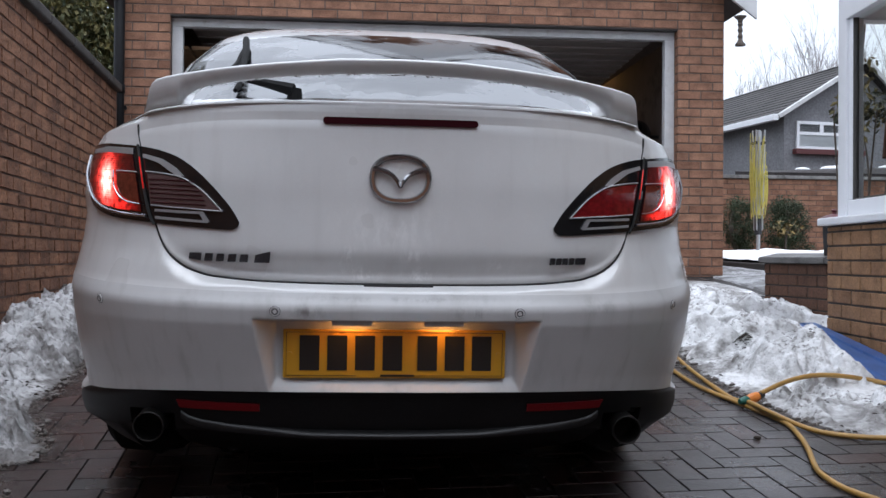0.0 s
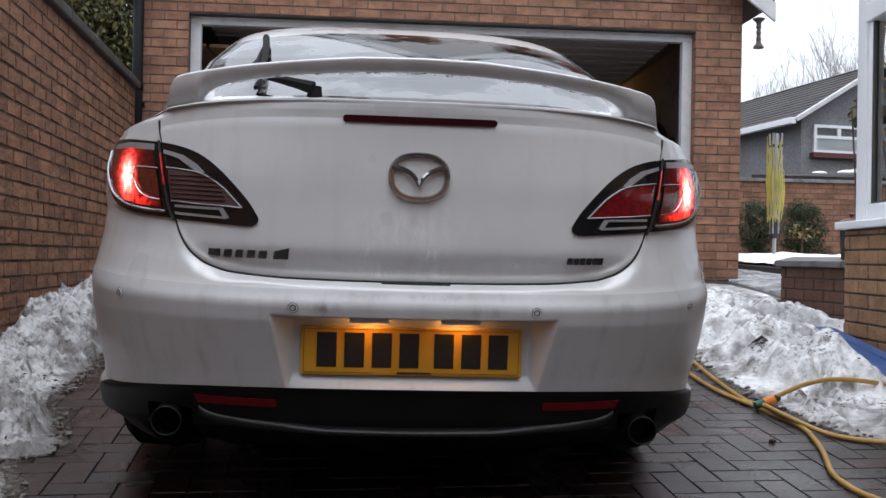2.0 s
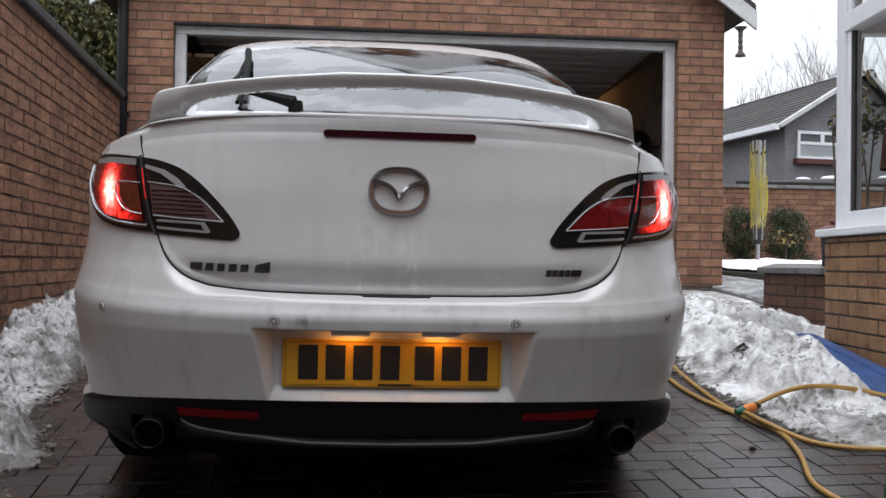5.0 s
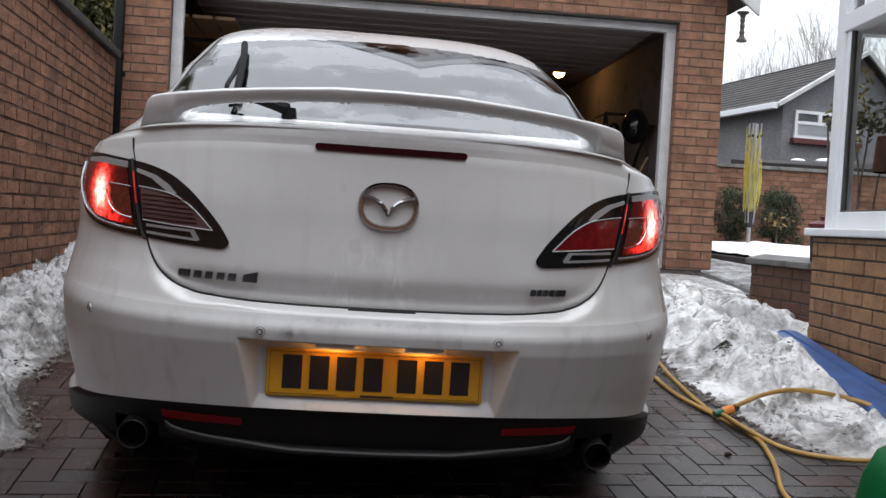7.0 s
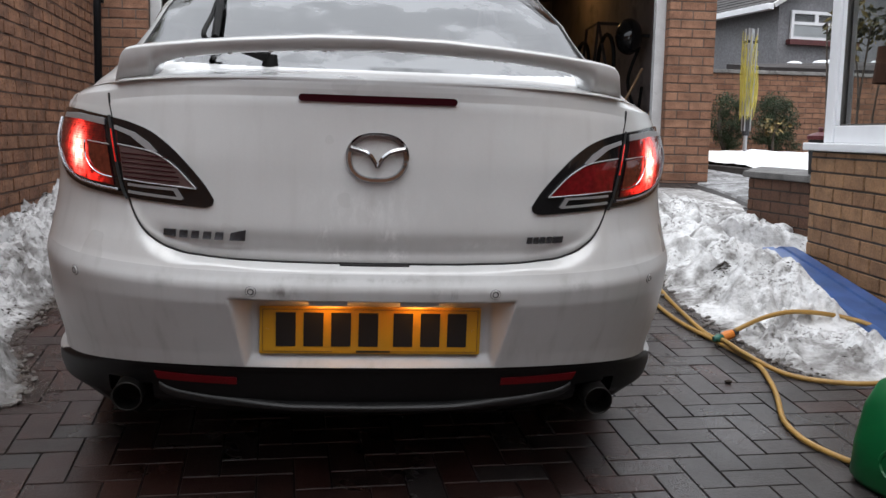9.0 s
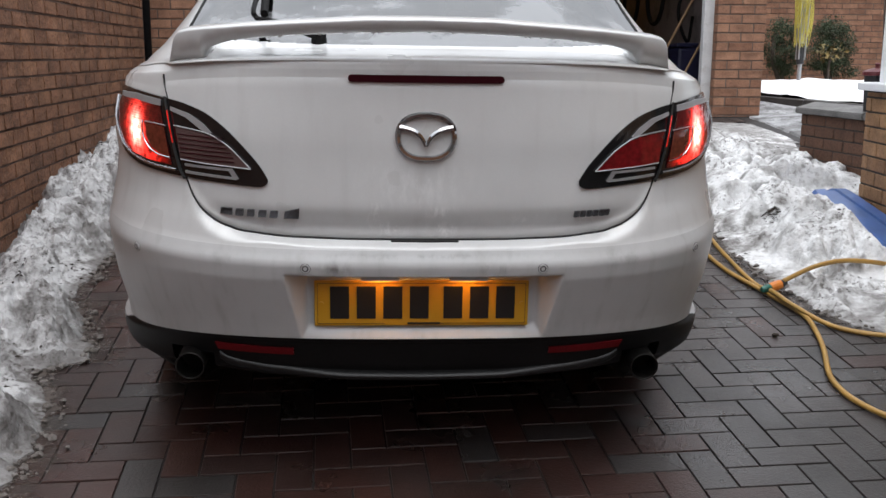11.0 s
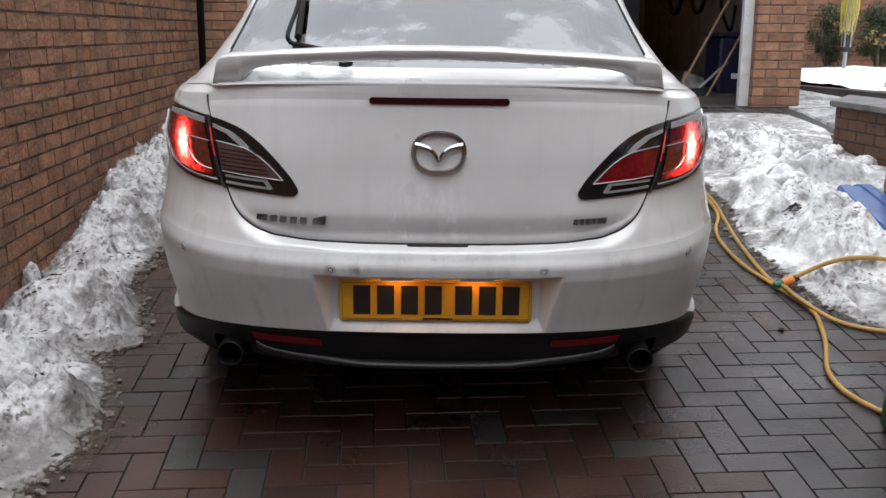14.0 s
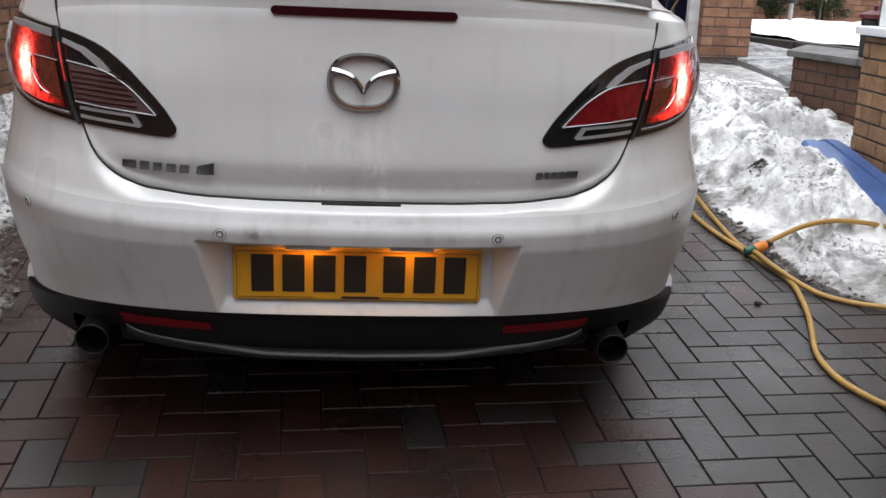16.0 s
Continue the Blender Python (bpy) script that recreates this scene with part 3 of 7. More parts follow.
# near black, not concrete grey: the unlit floor's darkness is in the colour
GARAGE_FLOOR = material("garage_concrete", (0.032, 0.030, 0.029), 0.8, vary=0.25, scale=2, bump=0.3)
DOOR_PANEL = material("dusty_steel_door", (0.33, 0.29, 0.27), 0.45, vary=0.06)
BLUE_BIN = material("dark_blue_plastic", (0.010, 0.010, 0.040), 0.5, vary=0.2)
DARK_STUFF = material("dark_equipment", (0.02, 0.02, 0.022), 0.6, vary=0.3)
PURPLE_LID = material("maroon_plastic", (0.12, 0.02, 0.025), 0.45, vary=0.1)
SEAL = material("grey_window_seal", (0.09, 0.085, 0.08), 0.6, vary=0.1)
BROWN_SHADE = material("brown_lampshade", (0.11, 0.045, 0.025), 0.8, vary=0.2)
BULB = glow("warm_bulb", (1.0, 0.55, 0.16), 26.0)
DEBRIS = material("leaf_litter", (0.03, 0.022, 0.016), 0.9, vary=0.4)

# ---------------------------------------------------------------- ground: a drive that climbs to the garage
SLOPE = 0.0946


def ground_z(y):
    return 0.0602 + SLOPE * (min(max(y, -6.0), 10.6) - 2.08)


bm = bmesh.new()
xs = [-400, -60, -14, -6, -2.6, 0, 2.6, 6, 14, 60, 400]
ys = [-400, -60, -14, -6.0, -3, 0, 3, 6, 8.3, 10.6, 14, 24, 60, 400]
rows_ = [[bm.verts.new((x, y, ground_z(y) - 0.03)) for x in xs] for y in ys]
for ra, rb in zip(rows_, rows_[1:]):
    for i in range(len(xs) - 1):
        bm.faces.new((ra[i], ra[i + 1], rb[i + 1], rb[i]))
ground = link_mesh("ground", bm, EARTH)
tagged(ground, "dark damp ground with patches of old snow", "ground", kind="structure")

WALL_LEAN = -0.0593          # the boundary wall and the paving veer slightly from the garage's square


def wall_x(y):
    return -1.969 + WALL_LEAN * (y - 3.6)


def house_x(y):
    return 2.277 + 0.09 * (y - 5.0)


def brick_mesh(seed, rough):
    """A unit brick, one metre each way, with worn edges and a slightly uneven face towards -y."""
    rnd = random.Random(seed)
    bm = bmesh.new()
    c = 0.018
    nx, nz = 3, 2
    cols = [c] + [c + (1 - 2 * c) * i / nx for i in range(1, nx)] + [1 - c]
    lev = [c * 2.5] + [c * 2.5 + (1 - 5 * c) * i / nz for i in range(1, nz)] + [1 - c * 2.5]
    front = [[bm.verts.new((x - 0.5, -0.5 + rnd.uniform(0, rough), z - 0.5)) for x in cols] for z in lev]
    back = [bm.verts.new((x, 0.5, z)) for x, z in ((-0.5, -0.5), (0.5, -0.5), (0.5, 0.5), (-0.5, 0.5))]
    edge = [bm.verts.new((x, -0.40, z)) for x, z in ((-0.5, -0.5), (0.5, -0.5), (0.5, 0.5), (-0.5, 0.5))]
    for a, b in zip(front, front[1:]):
        for i in range(nx):
            bm.faces.new((a[i], a[i + 1], b[i + 1], b[i]))
    low, high = front[0], front[-1]
    left, right = [r[0] for r in front], [r[-1] for r in front]
    bm.faces.new([edge[0], edge[1]] + low[::-1])
    bm.faces.new([edge[2], edge[3]] + high)
    bm.faces.new([edge[1], edge[2]] + right[::-1])
    bm.faces.new([edge[3], edge[0]] + left)
    for i in range(4):
        bm.faces.new((edge[(i + 1) % 4], edge[i], back[i], back[(i + 1) % 4]))
    me = bpy.data.meshes.new("brick")
    bm.normal_update()
    bm.to_mesh(me)
    bm.free()
    return me


def join_pieces(name, source, placed, mat, parent, label):
    """Many placed copies of unit meshes as one mesh of real pieces."""
    verts, faces = [], []
    cache = {}
    for me, m in placed:
        if me not in cache:
            cache[me] = ([v.co.copy() for v in me.vertices], [tuple(p.vertices) for p in me.polygons])
        vs, fs = cache[me]
        k = len(verts)
        verts.extend((m @ v)[:] for v in vs)
        faces.extend(tuple(i + k for i in f) for f in fs)
    out = bpy.data.meshes.new(name)
    out.from_pydata(verts, [], faces)
    out.materials.append(mat)
    ob = new(name, out)
    ob.parent = parent
    tagged(ob, label, kind="stuff")
    return ob


def lay_bricks(parent, origin, along, normal, u0, u1, z0, z1, length, course, mat, nearest, seed, holes=(), rough=0.06, first=0.0, name="brick"):
    """Courses of stretcher bond on a wall face. origin: a point of the face at u=0, z=0. nearest(u, z): how soon a brick counts among the loose parts."""
    along, normal = Vector(along).normalized(), Vector(normal).normalized()
    rnd = random.Random(seed)
    kinds = [brick_mesh(seed * 10 + i, rough) for i in range(4)]
    for me in kinds:
        me.materials.append(mat)
    basis = Matrix((along, -normal, Vector((0, 0, 1)))).transposed().to_4x4()
    spots = []
    rowi = 0
    z = z0
    while z < z1 - 0.01:
        h = min(course, z1 - z)
        u = u0 - (length * 0.5 if rowi % 2 else 0.0) - first
        while u < u1 - 0.005:
            a, b = max(u, u0), min(u + length, u1)
            u += length
            cuts = [(a, b)]
            for hu0, hu1, hz0, hz1 in holes:
                if z + h > hz0 + 0.005 and z < hz1 - 0.005:
                    cuts = [(p, q) for c0, c1 in cuts for p, q in ((c0, min(c1, hu0)), (max(c0, hu1), c1)) if q - p > 0.012]
            for p, q in cuts:
                if q - p > 0.03:
                    spots.append((p, q, z, h))
        z += course
        rowi += 1
    spots.sort(key=lambda s: nearest((s[0] + s[1]) / 2, s[2]))
    rest = []
    for i, (p, q, zz, h) in enumerate(spots):
        out = rnd.uniform(-0.0022, 0.0022)
        centre = Vector(origin) + along * ((p + q) / 2) + normal * (out - 0.025) + Vector((0, 0, zz + h / 2))
        tilt = Matrix.Rotation(rnd.uniform(-0.006, 0.006), 4, "Y")
        m = Matrix.Translation(centre) @ basis @ tilt @ Matrix.Diagonal((q - p - 0.010, 0.05, h - 0.0105, 1))
        me = kinds[rnd.randrange(4)]
        if i < 300:
            ob = new(name, me)
            ob.parent = parent
            ob.matrix_world = m
        else:
            rest.append((me, m))
    if rest:
        join_pieces("far_bricks", None, rest, mat, parent, "brown bricks of the same wall")


# ---- boundary wall: core with its bricks and coping
def slab(pts_xy, z0, z1):
    """An upright prism over a plan outline; z1 may be a number."""
    bm = bmesh.new()
    lo = [bm.verts.new((x, y, z0)) for x, y in pts_xy]
    hi = [bm.verts.new((x, y, z1)) for x, y in pts_xy]
    bm.faces.new(lo[::-1])
    bm.faces.new(hi)
    for i in range(len(lo)):
        j = (i + 1) % len(lo)
        bm.faces.new((lo[i], lo[j], hi[j], hi[i]))
    bmesh.ops.recalc_face_normals(bm, faces=bm.faces)
    return bm


WY0, WY1 = -7.0, 7.95
boundary = link_mesh("wall_boundary", slab([(wall_x(WY0) - 0.0085, WY0), (wall_x(WY1) - 0.0085, WY1), (wall_x(WY1) - 0.215, WY1), (wall_x(WY0) - 0.215, WY0)], -0.9, 2.12), DARK_MORTAR)
tagged(boundary, "tall brown rustic brick boundary wall with dark coping", "wall", kind="structure")
cop = bmesh.new()
y = WY0
rc = random.Random(5)
while y < WY1:
    y2 = min(y + 0.60, WY1)
    add_box(cop, (-0.245, 0.004, 2.12), (0.035, y2 - y - 0.004, 2.185 + rc.uniform(-0.002, 0.002)), 0.012,
            Matrix.Translation((wall_x(y), y, 0)) @ Matrix.Rotation(-math.atan(WALL_LEAN), 4, "Z"))
    y = y2
part("coping", cop, COPING, boundary, "dark weathered coping stones")

# ---- garage: front wall with an opening, sides, gable and roof
GY, GX0, GX1, GFLOOR, GEAVE = 8.235, -2.30, 2.965, 0.645, 3.17
OX0, OX1, OTOP = -1.867, 2.537, 2.835
garage = thing("garage", pose(0, 0, 0), "brown brick garage with its wide door standing open", "garage", kind="structure")
apex_x, apex_z = 0.36, 5.10
core = bmesh.new()
for lo, hi in (((GX0 + 0.006, GY + 0.007, 0.2), (OX0 - 0.007, GY + 0.22, GEAVE)), ((OX1 + 0.007, GY + 0.007, 0.2), (GX1 - 0.006, GY + 0.22, GEAVE)),
               ((OX0 - 0.007, GY + 0.007, OTOP + 0.004), (OX1 + 0.007, GY + 0.22, GEAVE))):
    add_box(core, lo, hi)
part("front_wall", core, MORTAR, garage, "brown facing brick front wall")
gable = bmesh.new()
tri = [gable.verts.new((x, yy, z)) for yy in (GY + 0.005, GY + 0.22) for x, z in ((GX0, GEAVE), (GX1, GEAVE), (apex_x, apex_z))]
gable.faces.new(tri[:3])
gable.faces.new(tri[5:2:-1])
for i in range(3):
    j = (i + 1) % 3
    gable.faces.new((tri[j], tri[i], tri[i + 3], tri[j + 3]))
part("gable", gable, FACE_BRICK, garage)
sides = bmesh.new()
add_box(sides, (GX0, GY + 0.22, 0.2), (GX0 + 0.11, GY + 6.2, GEAVE))
part("side_wall", sides, FACE_BRICK, garage)
sides = bmesh.new()
add_box(sides, (GX1 - 0.11, GY + 0.22, 0.2), (GX1, GY + 6.2, GEAVE))
part("side_wall", sides, FACE_BRICK, garage)
part("back_wall", box((GX0, GY + 6.2, 0.2), (GX1, GY + 6.4, GEAVE)), FACE_BRICK, garage)
lining = bmesh.new()
add_box(lining, (GX0 + 0.112, GY + 0.24, GFLOOR), (GX0 + 0.13, GY + 6.18, 3.0))
add_box(lining, (GX1 - 0.13, GY + 0.24, GFLOOR), (GX1 - 0.112, GY + 6.18, 3.0))
add_box(lining, (GX0 + 0.13, GY + 6.17, GFLOOR), (GX1 - 0.13, GY + 6.19, 3.0))
part("inner_plaster", lining, GARAGE_WALL, garage, "grey plastered inner walls")
part("garage_floor", box((GX0, GY + 0.0, 0.4), (GX1, GY + 6.2, GFLOOR)), GARAGE_FLOOR, garage, "bare concrete floor coloured near black")
ceiling = link_mesh("ceiling", box((GX0 + 0.1, GY + 0.22, 3.0), (GX1 - 0.1, GY + 6.2, 3.04)), GARAGE_WALL)
tagged(ceiling, "plain grey garage ceiling", "ceiling", kind="structure")
for sx in (-1, 1):
    roof = bmesh.new()
    ex = (GX0 - 0.22) if sx < 0 else (GX1 + 0.22)
    drop = (apex_z - GEAVE) / abs(apex_x - (GX0 if sx < 0 else GX1)) * 0.22
    p = [(ex, GEAVE - drop + 0.05), (apex_x, apex_z + 0.05), (apex_x, apex_z + 0.13), (ex, GEAVE - drop + 0.13)]
    v0 = [roof.verts.new((x, GY - 0.16, z)) for x, z in p]
    v1 = [roof.verts.new((x, GY + 6.5, z)) for x, z in p]
    roof.faces.new(v0)
    roof.faces.new(v1[::-1])
    for i in range(4):
        j = (i + 1) % 4
        roof.faces.new((v0[j], v0[i], v1[i], v1[j]))
    bmesh.ops.recalc_face_normals(roof, faces=roof.faces)
    part("roof", roof, ROOF_TILE, garage, "dark tiled roof slope")
    barge = bmesh.new()
    p = [(ex, GEAVE - drop - 0.10), (apex_x, apex_z - 0.10), (apex_x, apex_z + 0.06), (ex, GEAVE - drop + 0.06)]
    v0 = [barge.verts.new((x, GY - 0.185, z)) for x, z in p]
    v1 = [barge.verts.new((x, GY - 0.155, z)) for x, z in p]
    barge.faces.new(v0)
    barge.faces.new(v1[::-1])
    for i in range(4):
        j = (i + 1) % 4
        barge.faces.new((v0[j], v0[i], v1[i], v1[j]))
    bmesh.ops.recalc_face_normals(barge, faces=barge.faces)
    part("bargeboard", barge, WHITE_PAINT, garage, "white painted bargeboard")
# door frame in the opening
frame_y = GY + 0.10
for nm, lo, hi in (("door_jamb", (OX1 - 0.085, frame_y, GFLOOR - 0.02), (OX1 + 0.004, frame_y + 0.075, OTOP - 0.075)),
                   ("door_jamb", (OX0 - 0.004, frame_y, GFLOOR - 0.02), (OX0 + 0.085, frame_y + 0.075, OTOP - 0.075)),
                   ("door_head", (OX0 - 0.004, frame_y, OTOP - 0.075), (OX1 + 0.004, frame_y + 0.075, OTOP + 0.002))):
    part(nm, box(lo, hi, 0.004), WHITE_PAINT, garage, "white painted door frame timber")
lintel = box((OX0 - 0.1, GY + 0.012, OTOP - 0.006), (OX1 + 0.1, GY + 0.10, OTOP + 0.008))
part("lintel", lintel, COPING, garage, "dark steel lintel edge")
# the up-and-over door, swung up under the ceiling
door = thing("garage_door", pose(0, 0, 0), "white ribbed steel garage door swung up overhead", "door", kind="structure")
for i in range(9):
    y0 = GY + 0.42 + i * 0.235
    zc = 2.80 - i * 0.010
    part("door_panel", box((OX0 + 0.12, y0, zc), (OX1 - 0.12, y0 + 0.20, zc + 0.03), 0.006), DOOR_PANEL, door)
    part("door_rib", box((OX0 + 0.12, y0 + 0.2, zc + 0.014), (OX1 - 0.12, y0 + 0.235, zc + 0.034)), DOOR_PANEL, door)
# drain pipe at the garage corner
pipe = thing("drain_pipe", pose(-2.272, GY - 0.062, 0.62), "black plastic downpipe fixed to the garage corner", "pipe")
part("pipe_run", tube([(0, 0, 0), (0, 0, 3.1)], 0.044, 16), BLACK_PIPE, pipe, smooth=True)
for z in (0.05, 1.53):
    part("pipe_collar", tube([(0, 0, z), (0, 0, z + 0.07)], 0.050, 16), BLACK_PIPE, pipe, smooth=True)
part("pipe_bracket", box((-0.055, 0.02, 1.40), (0.055, 0.055, 1.43)), BLACK_PIPE, pipe)
part("pipe_bracket", box((-0.055, 0.02, 2.60), (0.055, 0.055, 2.63)), BLACK_PIPE, pipe)

# ---- house wall beside the drive, with the sun-room window over it
HD = Vector((0.09, 1.0, 0)).normalized()         # along the house wall, away from the street
HN = Vector((-HD.y, HD.x, 0))                    # out of the wall, towards the drive
HO = Vector((2.277, 5.0, 0))                      # far corner of the wall
BAY_TOP = 1.018


def house_pose(u, n, z):
    """A frame on the house wall: x along it (0 at the far corner, negative towards the street), y into the house."""
    o = HO + HD * u + HN * n
    return Matrix(((HD.x, -HN.x, 0, o.x), (HD.y, -HN.y, 0, o.y), (0, 0, 1, z), (0, 0, 0, 1)))


house = thing("sun_room", house_pose(0, 0, 0), "white framed sun room on a buff brick base wall", "house", kind="structure")
part("base_wall", box((-5.5, 0.007, -0.2), (-0.007, 0.22, BAY_TOP - 0.03)), WET_MORTAR, house, "buff brick base wall")
part("end_wall", box((-0.22, 0.22, -0.2), (-0.007, 3.2, BAY_TOP - 0.03)), BAY_BRICK, house)
part("window_sill", box((-5.5, -0.034, BAY_TOP - 0.03), (0.055, 0.17, BAY_TOP + 0.012), 0.008), UPVC, house, "white plastic window sill")

# ---------------------------------------------------------------- the car
# Body surface: rings at heights, each with its rear line, half width and corner depth.
CZ = np.array([.18, .22, .26, .30, .345, .40, .415, .45, .52, .58, .62, .64, .655, .665, .70, .735, .75, .80, .85, .90, .95, 1.0, 1.03, 1.05, 1.062, 1.074, 1.086, 1.0885, 1.0912, 1.0945, 1.11, 1.15, 1.2, 1.25, 1.3, 1.34, 1.36, 1.385, 1.40, 1.42, 1.44, 1.46, 1.475, 1.482])
CY = np.array([0.20, 0.155, 0.125, 0.105, 0.088, 0.07, 0.056, 0.047, 0.026, 0.005, 0., 0.013, 0.021, 0.025, 0.034, 0.045, 0.048, 0.06, 0.067, 0.067, 0.071, 0.077, 0.0805, 0.082, 0.0825, 0.085, 0.089, 0.096, 0.160, 0.25, 0.3171, 0.4281, 0.5729, 0.7253, 0.8867, 1.0235, 1.0948, 1.1872, 1.255, 1.345, 1.47, 1.68, 1.9, 2.1])
CL = np.array([0.20, 0.155, 0.125, 0.105, 0.088, 0.07, 0.056, 0.044, 0.023, 0.01, 0.03, 0.055, 0.076, 0.090, 0.078, 0.060, 0.060, 0.063, 0.066, 0.067, 0.071, 0.077, 0.0805, 0.082, 0.0825, 0.085, 0.089, 0.096, 0.160, 0.25, 0.3171, 0.4281, 0.5729, 0.7253, 0.8867, 1.0235, 1.0948, 1.1872, 1.255, 1.345, 1.47, 1.68, 1.9, 2.1])
CW = np.array([0.74, 0.790, 0.826, 0.847, 0.849, 0.844, 0.822, 0.826, 0.841, 0.847, 0.85, 0.85, 0.847, 0.845, 0.838, 0.832, 0.83, 0.826, 0.833, 0.826, 0.806, 0.796, 0.793, 0.790, 0.787, 0.783, 0.780, 0.778, 0.773, 0.765, 0.750, 0.698, 0.646, 0.632, 0.62, 0.612, 0.605, 0.594, 0.58, 0.552, 0.5, 0.42, 0.3, 0.15])
CD = np.interp(CZ, [.18, 1.062, 1.089, 1.11, 1.15, 1.2, 1.25, 1.3, 1.40, 1.44, 1.46, 1.475, 1.482], [.60, .62, .62, .55, .44, .40, .42, .45, .46, .44, .40, .34, .30])
CF = np.interp(CZ, [.18, .22, .26, .30, .345, .40, .45, .52, .58, .62, .70, .75, .80, .85, .90, .95, 1.0, 1.05, 1.11, 1.2, 1.3, 1.36, 1.40, 1.44, 1.482], [4.35, 4.45, 4.52, 4.56, 4.59, 4.61, 4.62, 4.62, 4.61, 4.6, 4.56, 4.48, 4.35, 4.16, 3.93, 3.70, 3.54, 3.42, 3.285, 3.09, 2.87, 2.74, 2.64, 2.56, 2.4])


def soft_table(tab):
    """The table at every millimetre of height, softened a little; the glass and roof, which must be fair curves, much more."""
    out = []
    for z in np.arange(0.15, 1.52, 0.001):
        r = 0.003 if z < 1.05 else 0.0012 if z < 1.112 else min(0.003 + (z - 1.112) * 0.6, 0.026)
        out.append(float(np.mean([np.interp(z + r * k / 4, CZ, tab) for k in range(-4, 5)])))
    return out


CAR_TABLES = [soft_table(t) for t in (CY, CW, CD, CF, CL)]


# towards the sides the boot's rear edge is rounded off into the shoulder
ROUND_TABLE = [float(np.mean([np.interp(z + 0.032 * k / 6, CZ, CY) for k in range(-6, 7)])) for z in np.arange(0.15, 1.52, 0.001)]


def car_row(zl):
    k = min(max((zl - 0.15) * 1000, 0.0), 1360.0)
    i = int(k)
    f = k - i
    return [t[i] * (1 - f) + t[i + 1] * f for t in CAR_TABLES]


def car_drop(zl):
    """How far a ring sags towards the corners: the dark skirt dips at its ends, and so does the boot's rear edge."""
    return float(np.interp(zl, [.18, .26, .30, .415, .52, .62, .985, 1.04, 1.09, 1.12, 1.24], [0.0, 0.0, .03, .075, .05, 0.0, 0.0, .050, .085, .076, 0.0]))


def lid_edge(x):
    """Height of the tailgate's lower edge across the car; beyond its sides there is none."""
    return float(np.interp(x, [0, .26, .40, .46, .506, .538, .560, .572, .60], [.668, .670, .677, .687, .707, .738, .780, .84, 1.4]))


def recess(x, z):
    """Depth factor of the number plate recess."""
    if not 0.41 < z < 0.592:
        return 0.0
    up = (z - 0.42) / 0.167
    half = 0.296 + up * 0.034
    side = min(max((half - abs(x)) / (0.020 + 0.028 * up), 0.0), 1.0)
    top = min(max((0.592 - z) / 0.010, 0.0), 1.0)
    foot = min(max((z - 0.412) / 0.035, 0.0), 1.0)
    return min(side, top, foot)


def car_point(r, zl):
    """Point of the rear surface, r from -1 to 1 across, at ring zl."""
    y0, w, d, _, lid = car_row(zl)
    q = min(abs(r), 1.0)
    p = 3.0 if zl < 1.08 else 3.4
    if 1.03 < zl < 1.15 and q > 0.755:
        f = min((q - 0.755) / 0.08, 1.0)
        f = f * f * (3 - 2 * f) * min((zl - 1.03) / 0.02, 1.0, (1.15 - zl) / 0.02)
        y0 = y0 * (1 - f) + ROUND_TABLE[int(round((zl - 0.15) * 1000))] * f
    y = y0 + d * (1 - max(1 - q ** p, 0.0) ** (1 / 2.2))
    x, z = r * w, zl - car_drop(zl) * q ** 4
    if zl < 0.31:
        y += float(np.interp(zl, [.18, .22, .26, .31], [.16, .11, .06, 0.0])) * min(max((0.80 - q) / 0.06, 0.0), 1.0)
    k = min(max((z - lid_edge(abs(x))) / float(np.interp(abs(x), [0.38, 0.50], [0.026, 0.075])) + 0.5, 0.0), 1.0)
    y += (lid - y0) * k * k * (3 - 2 * k)
    k = recess(x, z)
    if k > 0:
        y += k * (0.084 - y) if y < 0.084 else 0
    return Vector((x, y, z))


def car_y(x, z):
    """Depth of the rear surface at a place seen square from behind."""
    zl = z
    for _ in range(6):
        w = car_row(zl)[1]
        q = min(abs(x) / w, 0.999)
        zl = z + car_drop(zl) * q ** 4
    return car_point(math.copysign(q, x), zl).y


def on_car(x, z, lift=0.0):
    """A place on the rear surface, lifted outwards."""
    e = 0.004
    y = car_y(x, z)
    n = Vector((car_y(x + e, z) - car_y(x - e, z), -2 * e, car_y(x, z + e) - car_y(x, z - e)))
    n.normalize()
    return Vector((x, y, z)) + n * lift


CAR = Matrix.Translation((-0.238, 2.10, 0.062)) @ Matrix.Rotation(radians(0.3), 4, "Z") @ Matrix.Rotation(radians(5.4), 4, "X") @ Matrix.Rotation(radians(0.5), 4, "Y")
car = thing("car", CAR, "dirty white hatchback with lit tail lamps and a boot wing", "car")


def ring_columns():
    a = [i / 100 for i in range(101)]
    cols = [1 - (1 - t) ** 1.7 for t in a]
    return sorted(cols[:-1] + [0.305 + 0.005 * i + 0.0003 for i in range(22)]) + [1.0]


cols_ = ring_columns()


